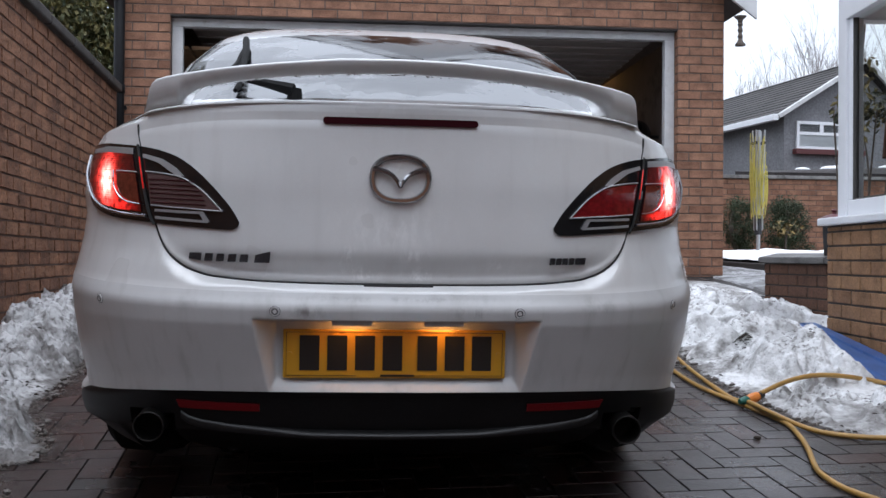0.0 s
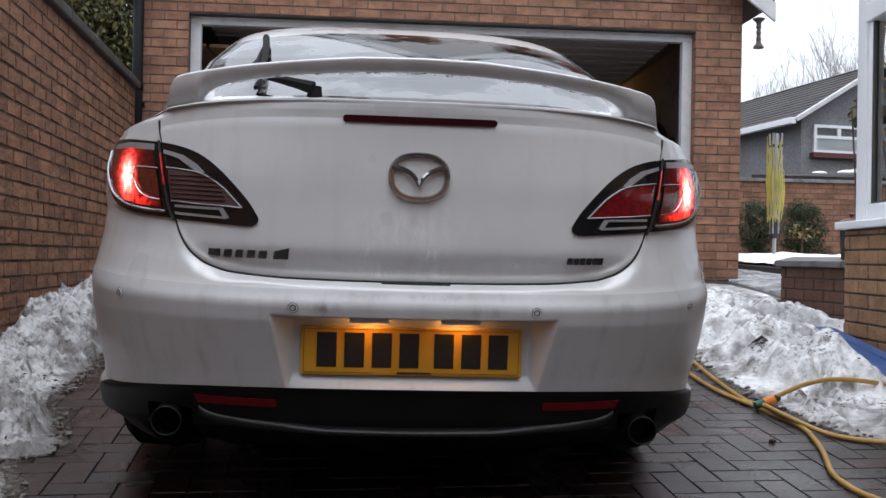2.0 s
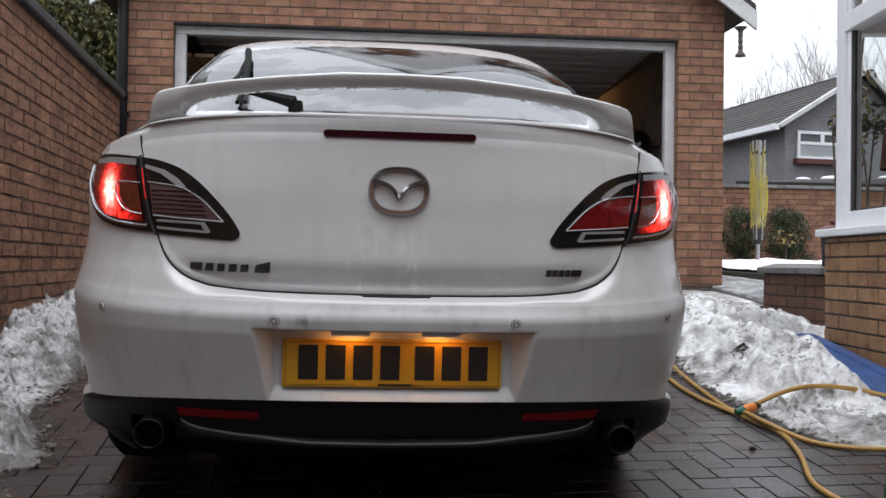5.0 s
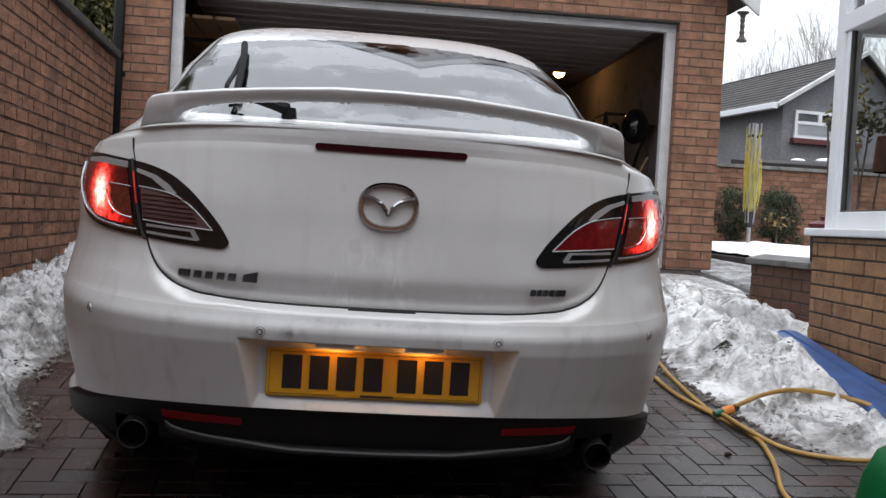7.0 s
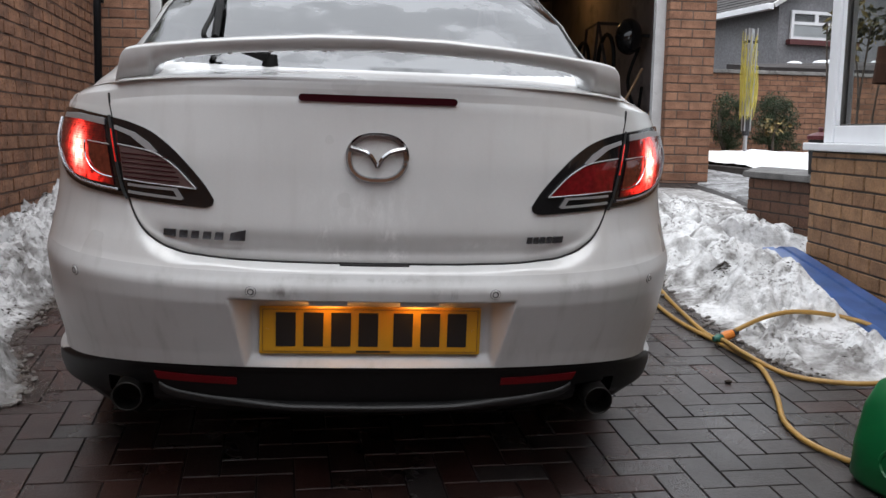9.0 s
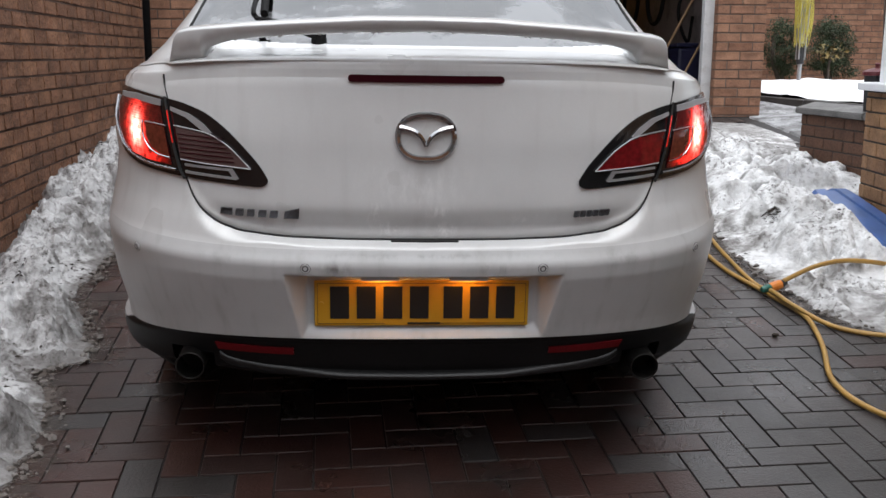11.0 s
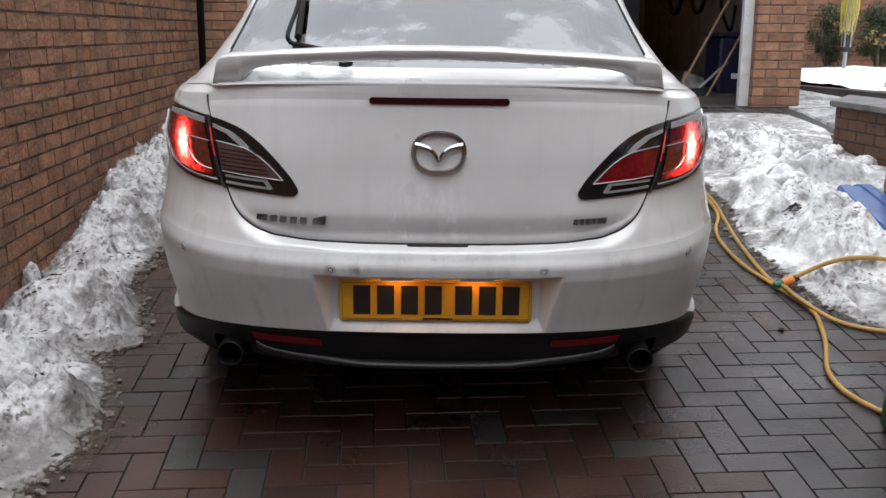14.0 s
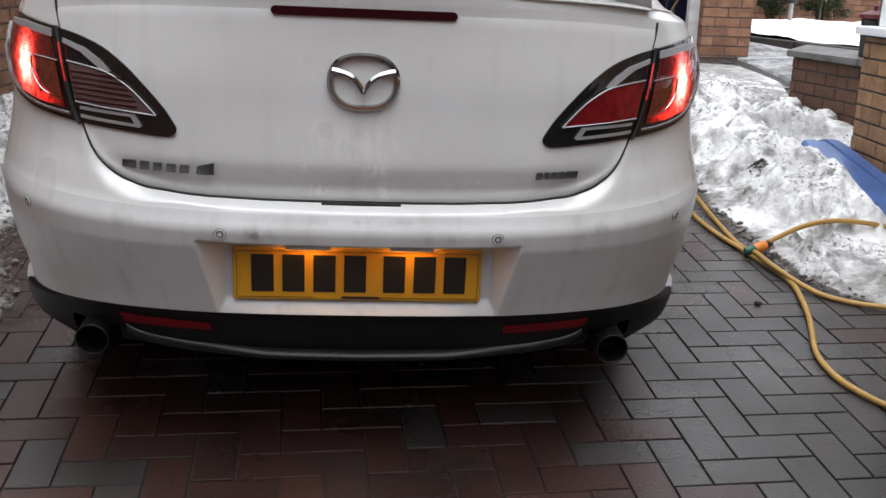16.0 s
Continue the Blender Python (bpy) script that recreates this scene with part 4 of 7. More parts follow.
def build_shell():
    levels = [round(.18 + .01 * i, 4) for i in range(88)] + [round(1.054 + .0015 * i, 4) for i in range(39)] + [1.1135 + 0.0045 * i for i in range(84)]
    levels = [z for z in levels if z < 1.481]
    levels = sorted(set(levels + [.416, .635, .640, .645, .652, .655, .665] + [round(.405 + .01 * i, 4) for i in range(20)] + [.588, .592] + [round(.642 + .004 * i, 4) for i in range(16)]))
    cols = cols_
    rings = []
    for zl in levels:
        y0, w, d, yf, _ = car_row(zl)
        half = [car_point(r, zl) for r in cols]
        end = half[-1]
        fd = 0.75 if zl < 0.95 else 0.4
        fd = min(fd, max(yf - end.y - 0.05, 0.05) * 0.6)
        for k in range(1, 37):
            half.append(Vector((w, end.y + (yf - fd - end.y) * k / 36, end.z + (zl - end.z) * k / 36)))
        for k in range(1, 15):
            q = k / 14
            half.append(Vector((w * max(1 - q ** 2.4, 0) ** (1 / 2.4), yf - fd + fd * (1 - (1 - q) ** 1.6), zl)))
        rings.append(half)
    return levels, rings


levels, rings = build_shell()
groups_ = {}


def in_arch(c):
    return any((c.y - ya) ** 2 + (c.z - 0.33) ** 2 < 0.372 ** 2 for ya in (1.06, 3.78)) and abs(c.x) > 0.55 and c.z < 0.75


def side_glass(c):
    z0, z1 = 1.02, 1.335
    return z0 < c.z < z1 and abs(c.x) > 0.5 and 1.02 + (c.z - z0) * 1.25 < c.y < 3.30 - (c.z - z0) * 1.75 and not (2.28 < c.y < 2.36)


def rear_glass(x, z):
    half = 0.622 - (z - 1.11) * 0.26
    return 1.1005 < z < 1.378 - 0.16 * x * x and abs(x) < half


def screen_glass(c):
    return 1.02 < c.z < 1.36 and c.y > 2.9 - (c.z - 1.2) * 2.0 and abs(c.x) < 0.62


for li, (ra, rb) in enumerate(zip(rings, rings[1:])):
    n = len(ra)
    for s in (-1, 1):
        for i in range(n - 1):
            quad = [Vector((s * v.x, v.y, v.z)) for v in (ra[i], ra[i + 1], rb[i + 1], rb[i])]
            c = sum(quad, Vector()) / 4
            zl = (levels[li] + levels[li + 1]) / 2
            rear = i < len(cols_) - 1
            if in_arch(c):
                continue
            if rear and rear_glass(c.x, c.z):
                key = "rear_window"
            elif not rear and side_glass(c):
                key = "side_window_" + ("a" if s < 0 else "b") + ("r" if c.y < 2.3 else "f")
            elif not rear and screen_glass(c):
                key = "windscreen"
            elif zl < 0.416 and c.y < float(np.interp(c.z, [.28, .31, .345, .375, .40], [.72, .52, .42, .34, .27])):
                if abs(abs(c.x) - 0.582) < 0.056 and c.z < 0.342 and c.y < 0.6:
                    continue
                key = "valance"
            elif zl < 0.652 and c.y < 0.72:
                key = "bumper"
            elif zl < 0.27:
                key = "sill"
            else:
                key = "body"
            groups_.setdefault(key, []).append(quad if s > 0 else quad[::-1])


def quads(name, qs, mat, parent, label=""):
    bm = bmesh.new()
    seen = {}
    for q in qs:
        vs = []
        for v in q:
            k = (round(v.x, 5), round(v.y, 5), round(v.z, 5))
            if k not in seen:
                seen[k] = bm.verts.new(v)
            if seen[k] not in vs:
                vs.append(seen[k])
        if len(vs) > 2:
            try:
                bm.faces.new(vs)
            except ValueError:
                pass
    return part(name, bm, mat, parent, label, smooth=True)


body = quads("body", groups_["body"], CAR_WHITE, car, "glossy pearl white bodywork")
quads("bumper", groups_["bumper"], CAR_DIRTY_SHADED, car, "white rear bumper streaked with road dirt")
quads("valance", groups_["valance"], CAR_BLACK, car, "black plastic lower bumper")
quads("sill", groups_["sill"], CAR_BLACK, car, "black plastic sill")
quads("rear_window", groups_["rear_window"], CAR_GLASS, car, "dark tinted rear window")
for key in sorted(groups_):
    if key.startswith("side_window"):
        quads("side_window", groups_[key], CAR_GLASS, car, "dark tinted side window")
for s in (-1, 1):
    part("window_seal", tube([on_car(s * (0.622 - (z - 1.11) * 0.26), z, 0.001) for z in (1.108 + 0.0125 * i for i in range(21))], 0.0032, 6), GAP_BLACK, car, "black rubber window seal")
quads("windscreen", groups_["windscreen"], CAR_GLASS, car)
roof = bmesh.new()
top = rings[-1]
pts = [Vector((v.x, v.y, v.z)) for v in top]
outline = [roof.verts.new(v) for v in pts] + [roof.verts.new((-v.x, v.y, v.z)) for v in pts[-2:0:-1]]
roof.faces.new(outline)
part("roof_panel", roof, CAR_WHITE, car, smooth=True)
under = bmesh.new()
pts = rings[0]
outline = [under.verts.new(v) for v in pts] + [under.verts.new((-v.x, v.y, v.z)) for v in pts[-2:0:-1]]
under.faces.new(outline[::-1])
part("underbody", under, SOOT, car, "black underbody")
cabin = bmesh.new()
add_box(cabin, (-0.55, 0.95, 0.5), (0.55, 1.05, 1.05))
add_box(cabin, (-0.60, 0.25, 0.5), (0.60, 3.3, 0.56))
add_box(cabin, (-0.58, 0.30, 1.00), (0.58, 0.95, 1.02))
part("cabin_trim", cabin, CABIN, car, "dark parcel shelf and seats")
for x in (-0.38, 0.0, 0.38):
    part("headrest", box((x - 0.11, 1.02, 1.06), (x + 0.11, 1.12, 1.22), 0.03), CABIN, car)


def patch(outline, lift=0.004, step=0.018, depth=0.006, by="x"):
    """A panel that follows the rear surface inside an outline given as (x, z), with a turned-in edge. by: the axis along which it is swept."""
    flip = by == "z"
    pts = [(z, x) if flip else (x, z) for x, z in outline]
    us = sorted({round(p[0], 4) for p in pts})
    cuts = [us[0]]
    for a, b in zip(us, us[1:]):
        m = max(1, math.ceil((b - a) / step))
        cuts += [a + (b - a) * j / m for j in range(1, m + 1)]
    cuts[0] += 1e-4
    cuts[-1] -= 1e-4
    spans = []
    for u in cuts:
        hits = []
        for (u0, v0), (u1, v1) in zip(pts, pts[1:] + pts[:1]):
            if min(u0, u1) <= u <= max(u0, u1) and abs(u1 - u0) > 1e-9:
                hits.append(v0 + (v1 - v0) * (u - u0) / (u1 - u0))
        if hits:
            spans.append((u, min(hits), max(hits)))
    rows = max(1, math.ceil(max(b - a for _, a, b in spans) / step))
    bm = bmesh.new()
    grid = []
    for u, a, b in spans:
        col = []
        for j in range(rows + 1):
            v = a + (b - a) * j / rows
            col.append(bm.verts.new(on_car(v, u, lift) if flip else on_car(u, v, lift)))
        grid.append(col)
    for ca, cb in zip(grid, grid[1:]):
        for j in range(rows):
            bm.faces.new((ca[j], cb[j], cb[j + 1], ca[j + 1]))
    rim = [e for e in bm.edges if e.is_boundary]
    ext = bmesh.ops.extrude_edge_only(bm, edges=rim)
    for v in {g for g in ext["geom"] if isinstance(g, bmesh.types.BMVert)}:
        v.co.y += depth
    bmesh.ops.recalc_face_normals(bm, faces=bm.faces)
    f = max((f for f in bm.faces), key=lambda f: f.calc_area())
    if f.normal.y > 0:
        bmesh.ops.reverse_faces(bm, faces=bm.faces)
    return bm


def strip(points, lift, radius, n=6, closed=False, flat=1.0):
    """A thin bead along points on the rear surface."""
    return tube([on_car(x, z, lift) for x, z in points], radius, n, closed, flat=flat)


def smooth2(points, steps=6):
    return [(p.x, p.y) for p in spline([(x, z, 0) for x, z in points], steps)]


def mirror(points, s):
    return [(s * x, z) for x, z in points]

# ---- tailgate panel and the gaps round it
TG = [(0.622, 1.026), (0.619, 1.005), (0.609, 0.972), (0.593, 0.905), (0.576, 0.832), (0.560, 0.780), (0.538, 0.738), (0.506, 0.707), (0.46, 0.687), (0.40, 0.677), (0.26, 0.670), (0.0, 0.668)]
tg_half = smooth2(TG, 4)
tg_top = [(0.02 * i, 1.066 - 0.085 * (0.02 * i / 0.767) ** 4) for i in range(31)]
lid_panel = patch(tg_top[1:] + tg_half + mirror(tg_half[:-1], -1)[::-1] + mirror(tg_top, -1)[::-1], 0.003, 0.016)
for v in lid_panel.verts:          # flush with the body towards the boot's edge
    v.co.y += 0.009 * min(max((v.co.z + 0.085 * (v.co.x / 0.767) ** 4 - 1.036) / 0.024, 0.0), 1.0)
tailgate = part("tailgate", lid_panel, CAR_WHITE, car, "white tailgate panel", smooth=True)
part("tailgate_gap", strip(tg_half + mirror(tg_half[:-1], -1)[::-1], 0.0014, 0.0028), GAP_BLACK, car, "dark panel gap round the tailgate")
release_y = car_y(0.0, 0.6655)
part("boot_release", box((-0.080, release_y - 0.002, 0.6635), (0.080, release_y + 0.05, 0.6695), 0.0015), GAP_BLACK, car, "dark boot release recess")

# ---- tail lamps
LAMP = [(0.364, 0.806), (0.372, 0.820), (0.390, 0.846), (0.427, 0.887), (0.466, 0.922), (0.510, 0.950), (0.56, 0.966), (0.607, 0.973), (0.66, 0.977), (0.715, 0.979), (0.768, 0.970), (0.782, 0.93),
        (0.772, 0.875), (0.742, 0.826), (0.69, 0.806), (0.63, 0.799), (0.567, 0.795), (0.48, 0.791), (0.395, 0.787), (0.376, 0.789), (0.366, 0.796)]
for s in (-1, 1):
    lit = "lit red tail lamp in a black surround"
    outline = smooth2(LAMP + LAMP[:1], 3)[:-1]
    lamp = part("tail_lamp", patch(mirror(outline, s), 0.0075, 0.02, 0.010), GLOSS_BLACK, car, lit)
    inner = [(0.405, 0.831), (0.425, 0.852), (0.447, 0.872), (0.470, 0.888), (0.495, 0.899), (0.535, 0.906), (0.582, 0.910), (0.572, 0.838), (0.49, 0.834)]
    part("inner_lens", patch(mirror(inner, s), 0.0115, 0.02), SMOKE_LENS if s < 0 else RED_LENS, lamp, "smoked lens" if s < 0 else "red lens")
    if s < 0:
        for i in range(6):
            z = 0.842 + i * 0.0105
            part("lens_rib", strip(mirror([(0.42 + 0.6 * max(z - 0.85, 0) + 0.02, z), (0.5, z + 0.001), (0.568 + 0.14 * (z - 0.84), z + 0.002)], s), 0.0130, 0.0014, 5), DARK_RED, lamp)
    part("inner_trim", strip(mirror(smooth2([(0.402, 0.829), (0.425, 0.853), (0.447, 0.874), (0.470, 0.890), (0.495, 0.902), (0.535, 0.909), (0.585, 0.913)], 3), s), 0.0125, 0.0016), SILVER, lamp, "chrome edge")
    part("inner_trim", strip(mirror([(0.402, 0.829), (0.45, 0.8315), (0.51, 0.834), (0.570, 0.8375)], s), 0.0125, 0.0016), SILVER, lamp, "chrome edge")
    part("upper_arc", patch(mirror([(0.492, 0.905), (0.512, 0.924), (0.545, 0.943), (0.596, 0.955), (0.596, 0.946), (0.556, 0.935), (0.525, 0.915), (0.508, 0.904)], s), 0.0115, 0.02), SILVER, lamp, "satin silver arc")
    for bar in ([(0.446, 0.827), (0.562, 0.829), (0.562, 0.823), (0.450, 0.821)], [(0.432, 0.806), (0.562, 0.812), (0.562, 0.806), (0.436, 0.801)], [(0.431, 0.804), (0.446, 0.827), (0.456, 0.824), (0.444, 0.804)]):
        part("reversing_trim", patch(mirror(bar, s), 0.0115, 0.02), SILVER, lamp, "silver trim")
    part("lamp_gap", strip(mirror(smooth2([(0.611, 0.976), (0.597, 0.905), (0.580, 0.832), (0.566, 0.790)], 4), s), 0.0105, 0.0042, flat=0.6), GAP_BLACK, lamp, "black gap between the two lamp halves")
    # emitting bead that stands for lens light spilling on the gap's edge
    part("edge_glow", strip(mirror([(0.602, 0.945), (0.594, 0.905), (0.588, 0.875)], s), 0.0150, 0.0015), GAP_GLOW, lamp, "red lens glow along the gap")
    outer = [(0.626, 0.955), (0.70, 0.958), (0.757, 0.953), (0.768, 0.92), (0.757, 0.872), (0.728, 0.836), (0.66, 0.824), (0.597, 0.820), (0.612, 0.90)]
    part("outer_lens", patch(mirror(outer, s), 0.0105, 0.02), LIT_LENS, lamp, "glowing red lens")
    part("inner_segment", patch(mirror([(0.612, 0.906), (0.664, 0.908), (0.662, 0.88), (0.648, 0.856), (0.628, 0.845), (0.601, 0.840)], s), 0.0125, 0.02), BULB_TINTED_RED, lamp, "inner lens segment tinted by the bulb's glow")
    part("outer_trim", strip(mirror(smooth2([(0.597, 0.838), (0.628, 0.842), (0.652, 0.854), (0.668, 0.878), (0.672, 0.912)], 4), s), 0.0150, 0.0020), CHROME, lamp, "chrome hook")
    part("outer_trim", strip(mirror([(0.607, 0.910), (0.635, 0.911), (0.664, 0.911)], s), 0.0145, 0.0014), SILVER, lamp, "silver edge")
    part("upper_clear", patch(mirror([(0.622, 0.968), (0.70, 0.971), (0.752, 0.963), (0.755, 0.952), (0.70, 0.957), (0.622, 0.953)], s), 0.0115, 0.02), SILVER, lamp, "clear silver top of the lamp")
    part("lower_trim", strip(mirror(smooth2([(0.584, 0.811), (0.645, 0.814), (0.70, 0.824), (0.742, 0.850), (0.768, 0.90), (0.772, 0.945)], 4), s), 0.0115, 0.0040), SATIN, lamp, "silver lower edge")

# ---- high brake light, emblem, badges
bl = [(sx * 0.170 + 0.0082 * math.cos(q), 1.0425 + 0.0082 * math.sin(q)) for sx, q0 in ((1, -0.5), (-1, 0.5)) for q in (math.pi * (q0 + i / 10) for i in range(11))]
part("high_brake_light", patch(bl, 0.0085, 0.012, 0.008), DARK_RED, car, "unlit dark red high brake light")
def oval(k, wx=0.0645, wz=0.0500):
    """The emblem's ring: fuller at the shoulders than an ellipse, narrower below."""
    q = 2 * math.pi * k / 56
    c, d = math.cos(q), math.sin(q)
    x = wx * math.copysign(abs(c) ** 0.82, c)
    return x * (1.0 + 0.03 * d), 0.9125 + wz * math.copysign(abs(d) ** 0.86, d)


emblem = part("emblem", strip([oval(k) for k in range(56)], 0.009, 0.0070, 6, True, 0.95), CHROME, car, "chrome oval emblem")
for s in (-1, 1):
    path = smooth2([(s * 0.0615, 0.9345), (s * 0.046, 0.9315), (s * 0.027, 0.925), (s * 0.012, 0.913), (0.0, 0.893)], 5)
    rad = [0.0082 - 0.0034 * (k / (len(path) - 1)) for k in range(len(path))]
    part("emblem_wing", tube([on_car(x, z, 0.013) for x, z in path], rad, 6, False, True, 0.8), CHROME, emblem)
for i, (x, wd) in enumerate(((-0.482, 0.032), (-0.445, 0.022), (-0.418, 0.021), (-0.391, 0.022), (-0.364, 0.022), (-0.330, 0.038))):
    part("model_badge", patch([(x, 0.7175), (x + wd - 0.003, 0.7180), (x + wd, 0.7350 + 0.006 * (i == 5)), (x + 0.004, 0.7345)], 0.009, 0.03, 0.008), DARK_CHROME, car, "dark chrome badge block")
for x, wd in ((0.357, 0.013), (0.373, 0.013), (0.389, 0.013), (0.405, 0.013), (0.421, 0.026)):
    part("trim_badge", patch([(x, 0.7220), (x + wd, 0.7220), (x + wd, 0.7360), (x, 0.7360)], 0.009, 0.03, 0.008), DARK_CHROME, car, "dark chrome badge block")

# ---- number plate in its recess, with two lamps over it
plate_m = Matrix.Translation((-0.003, 0.073, 0.5045)) @ Matrix.Rotation(radians(-2.5), 4, "X") @ Matrix.Diagonal((1.0, 1, 1.03, 1))
plate = part("number_plate", box((-0.26, -0.004, -0.0555), (0.26, 0.004, 0.0555), 0.003, plate_m), PLATE, car, "yellow number plate with black bars")
border = bmesh.new()
for lo, hi in (((-0.252, -0.0052, 0.0485), (0.252, -0.0035, 0.0495)), ((-0.252, -0.0052, -0.0495), (-0.09, -0.0035, -0.0485)), ((0.045, -0.0052, -0.0495), (0.252, -0.0035, -0.0485)),
               ((-0.2525, -0.0052, -0.049), (-0.2515, -0.0035, 0.049)), ((0.2515, -0.0052, -0.049), (0.2525, -0.0035, 0.049))):
    add_box(border, lo, hi, 0, plate_m)
part("plate_border", border, INK, plate, "thin black line")
for x in (-0.222, -0.158, -0.094, -0.030, 0.052, 0.116, 0.180):
    part("plate_bar", box((x, -0.0056, -0.037), (x + 0.046, -0.0035, 0.042), 0.0, plate_m), INK, plate, "black bar")
part("dealer_bar", box((-0.035, -0.0053, -0.0515), (0.045, -0.0035, -0.0465), 0, plate_m), INK, plate, "small dark print bar")
for x in (-0.243, 0.243):
    part("plate_screw", tube([plate_m @ Vector((x, -0.004, 0.0)), plate_m @ Vector((x, -0.008, 0.0))], 0.0055, 10), PLATE, plate, "yellow screw cap")
for x in (-0.105, 0.105):
    lampbox = part("plate_lamp", box((x - 0.045, 0.016, 0.5790), (x + 0.045, 0.026, 0.5905), 0.001), CAR_DIRTY_SHADED, car, "number plate lamp cover")
    part("plate_bulb", box((x - 0.024, 0.030, 0.5790), (x + 0.024, 0.046, 0.5860), 0.0015), PLATE_LAMP, lampbox, "lit warm bulb")

# ---- parking sensors, reflectors, exhausts, diffuser edge
for x, z in ((-0.278, 0.612), (0.278, 0.612), (-0.702, 0.612), (0.702, 0.612)):
    c = on_car(x, z, 0.0)
    e = on_car(x, z, 0.003)
    nrm = (e - c).normalized()
    sensor = part("parking_sensor", tube([c, c + nrm * 0.0025], 0.0108, 18), CAR_WHITE, car, "round white parking sensor")
    ring = [c + nrm * 0.0022 + 0.0064 * (math.cos(q) * nrm.orthogonal().normalized() + math.sin(q) * nrm.cross(nrm.orthogonal().normalized())) for q in (2 * math.pi * i / 18 for i in range(18))]
    part("sensor_ring", tube(ring, 0.0016, 5, True), SENSOR_RING, sensor)
    # thin dark ring drawn for the faint shadow round the sensor
    shade_line = [c + nrm * 0.0002 + 0.0118 * (math.cos(q) * nrm.orthogonal().normalized() + math.sin(q) * nrm.cross(nrm.orthogonal().normalized())) for q in (2 * math.pi * i / 18 for i in range(18))]
    part("sensor_seat", tube(shade_line, 0.0007, 5, True), SENSOR_RING, sensor)
for s in (-1, 1):
    part("reflector", patch(mirror([(0.316, 0.383), (0.514, 0.382), (0.506, 0.362), (0.316, 0.364)], s), 0.004, 0.03), REFLECTOR, car, "dull red reflector strip")
    ez = 0.314 if s < 0 else 0.303
    ex = part("exhaust_tip", tube([(s * 0.580, 0.140, ez), (s * 0.580, 0.22, ez), (s * 0.580, 0.42, ez + 0.005)], 0.036, 28, caps=False), STEEL, car, "sooty round exhaust tip", smooth=True)
    part("exhaust_lip", tube([(s * 0.580 + 0.0345 * math.cos(q), 0.140, ez + 0.0345 * math.sin(q)) for q in (2 * math.pi * i / 32 for i in range(32))], 0.0024, 6, True), STEEL, ex, smooth=True)
    part("exhaust_bore", tube([(s * 0.580, 0.215, ez), (s * 0.580, 0.22, ez)], 0.0345, 24), SOOT, ex)
# the diffuser's lip: a glossy ledge that turns up at both ends
lip = bmesh.new()
lip_rows = []
for i in range(61):
    x = -0.505 + 1.01 * i / 60
    a = abs(x)
    z = float(np.interp(a, [0, .2, .38, .46, .49, .505], [0.305, 0.307, 0.316, 0.324, 0.333, 0.345]))
    deep = float(np.interp(a, [0, .20, .32, .47, .505], [1.0, 0.9, 0.35, 0.2, 0.15]))
    y0 = car_y(x, z + 0.014)
    lip_rows.append([lip.verts.new(v) for v in ((x, y0 + 0.006, z + 0.012), (x, y0 - 0.005 * deep, z + 0.008), (x, y0 - 0.015 * deep, z + 0.002), (x, y0 - 0.018 * deep, z - 0.004), (x, y0 - 0.013 * deep, z - 0.010), (x, y0 + 0.02, z - 0.016))])
for a, b in zip(lip_rows, lip_rows[1:]):
    for k in range(5):
        lip.faces.new((a[k], b[k], b[k + 1], a[k + 1]))
bmesh.ops.recalc_face_normals(lip, faces=lip.faces)
part("diffuser_lip", lip, LIP_BLACK, car, "shiny black lower lip", smooth=True)

# ---- boot wing: a blade on two feet
WING_A = [0, .14, .30, .40, .46, .51, .55, .575, .586, .592]
WING_Z = [1.179, 1.177, 1.165, 1.156, 1.149, 1.143, 1.137, 1.131, 1.122, 1.108]


def wing_edges(a):
    """Rear line and heights of the blade at a distance a from the middle: rear edge, top, underside."""
    yr = 0.018 + 0.190 * (a / 0.59) ** 2.3
    zt = float(np.interp(a, WING_A, WING_Z))
    zb = float(np.interp(a, [0, .14, .26, .31, .38, .44, .475, .498, .511, .519, .55, .60], [1.149, 1.145, 1.138, 1.134, 1.126, 1.118, 1.108, 1.098, 1.086, 1.066, 1.060, 1.049]))
    return yr, zt, zb


wing = bmesh.new()
secs = []
half_a = [0.585 * (i / 70) for i in range(60)] + [0.4935 + 0.0045 * i for i in range(22)] + [0.5915]
for x in [-a for a in half_a[:0:-1]] + half_a:
    a = abs(x)
    yr, zt, zb = wing_edges(a)
    foot = min(max((a - 0.45) / 0.075, 0.0), 1.0)
    foot = foot * foot * (3 - 2 * foot)
    yb = yr + 0.027 + 0.012 * foot          # the rear face leans in towards its lower edge
    chord = 0.088 + 0.05 * foot
    zf = zt + 0.006
    end = max(0.0, (a - 0.575) / 0.0165)
    # the foot flares out a little as it goes down
    flare = 0.022 * end * min(max((1.12 - zb) / 0.08, 0.0), 1.0)
    sx = math.copysign(1.0, x)
    pts = ((0, yr + 0.002, zt - 0.004), (0, yr + 0.004, zt), (0, yr + 0.012, zt + 0.002), (0, yr + 0.05, zf - 0.001), (0, yr + chord, zf - 0.004 - 0.016 * foot),
           (0, yr + chord + 0.012, zf - 0.014 - 0.03 * foot), (flare * 0.8, yr + chord + 0.004 + 0.05 * foot, zb + 0.008), (flare, yb + 0.012, zb), (flare, yb + 0.002, zb + 0.002), (flare * 0.35, yr + 0.012, zt - 0.55 * (zt - zb)))
    secs.append([wing.verts.new((x + sx * dx, y, z)) for dx, y, z in pts])
for a, b in zip(secs, secs[1:]):
    for k in range(10):
        wing.faces.new((a[k], a[(k + 1) % 10], b[(k + 1) % 10], b[k]))
wing.faces.new(secs[0][::-1])
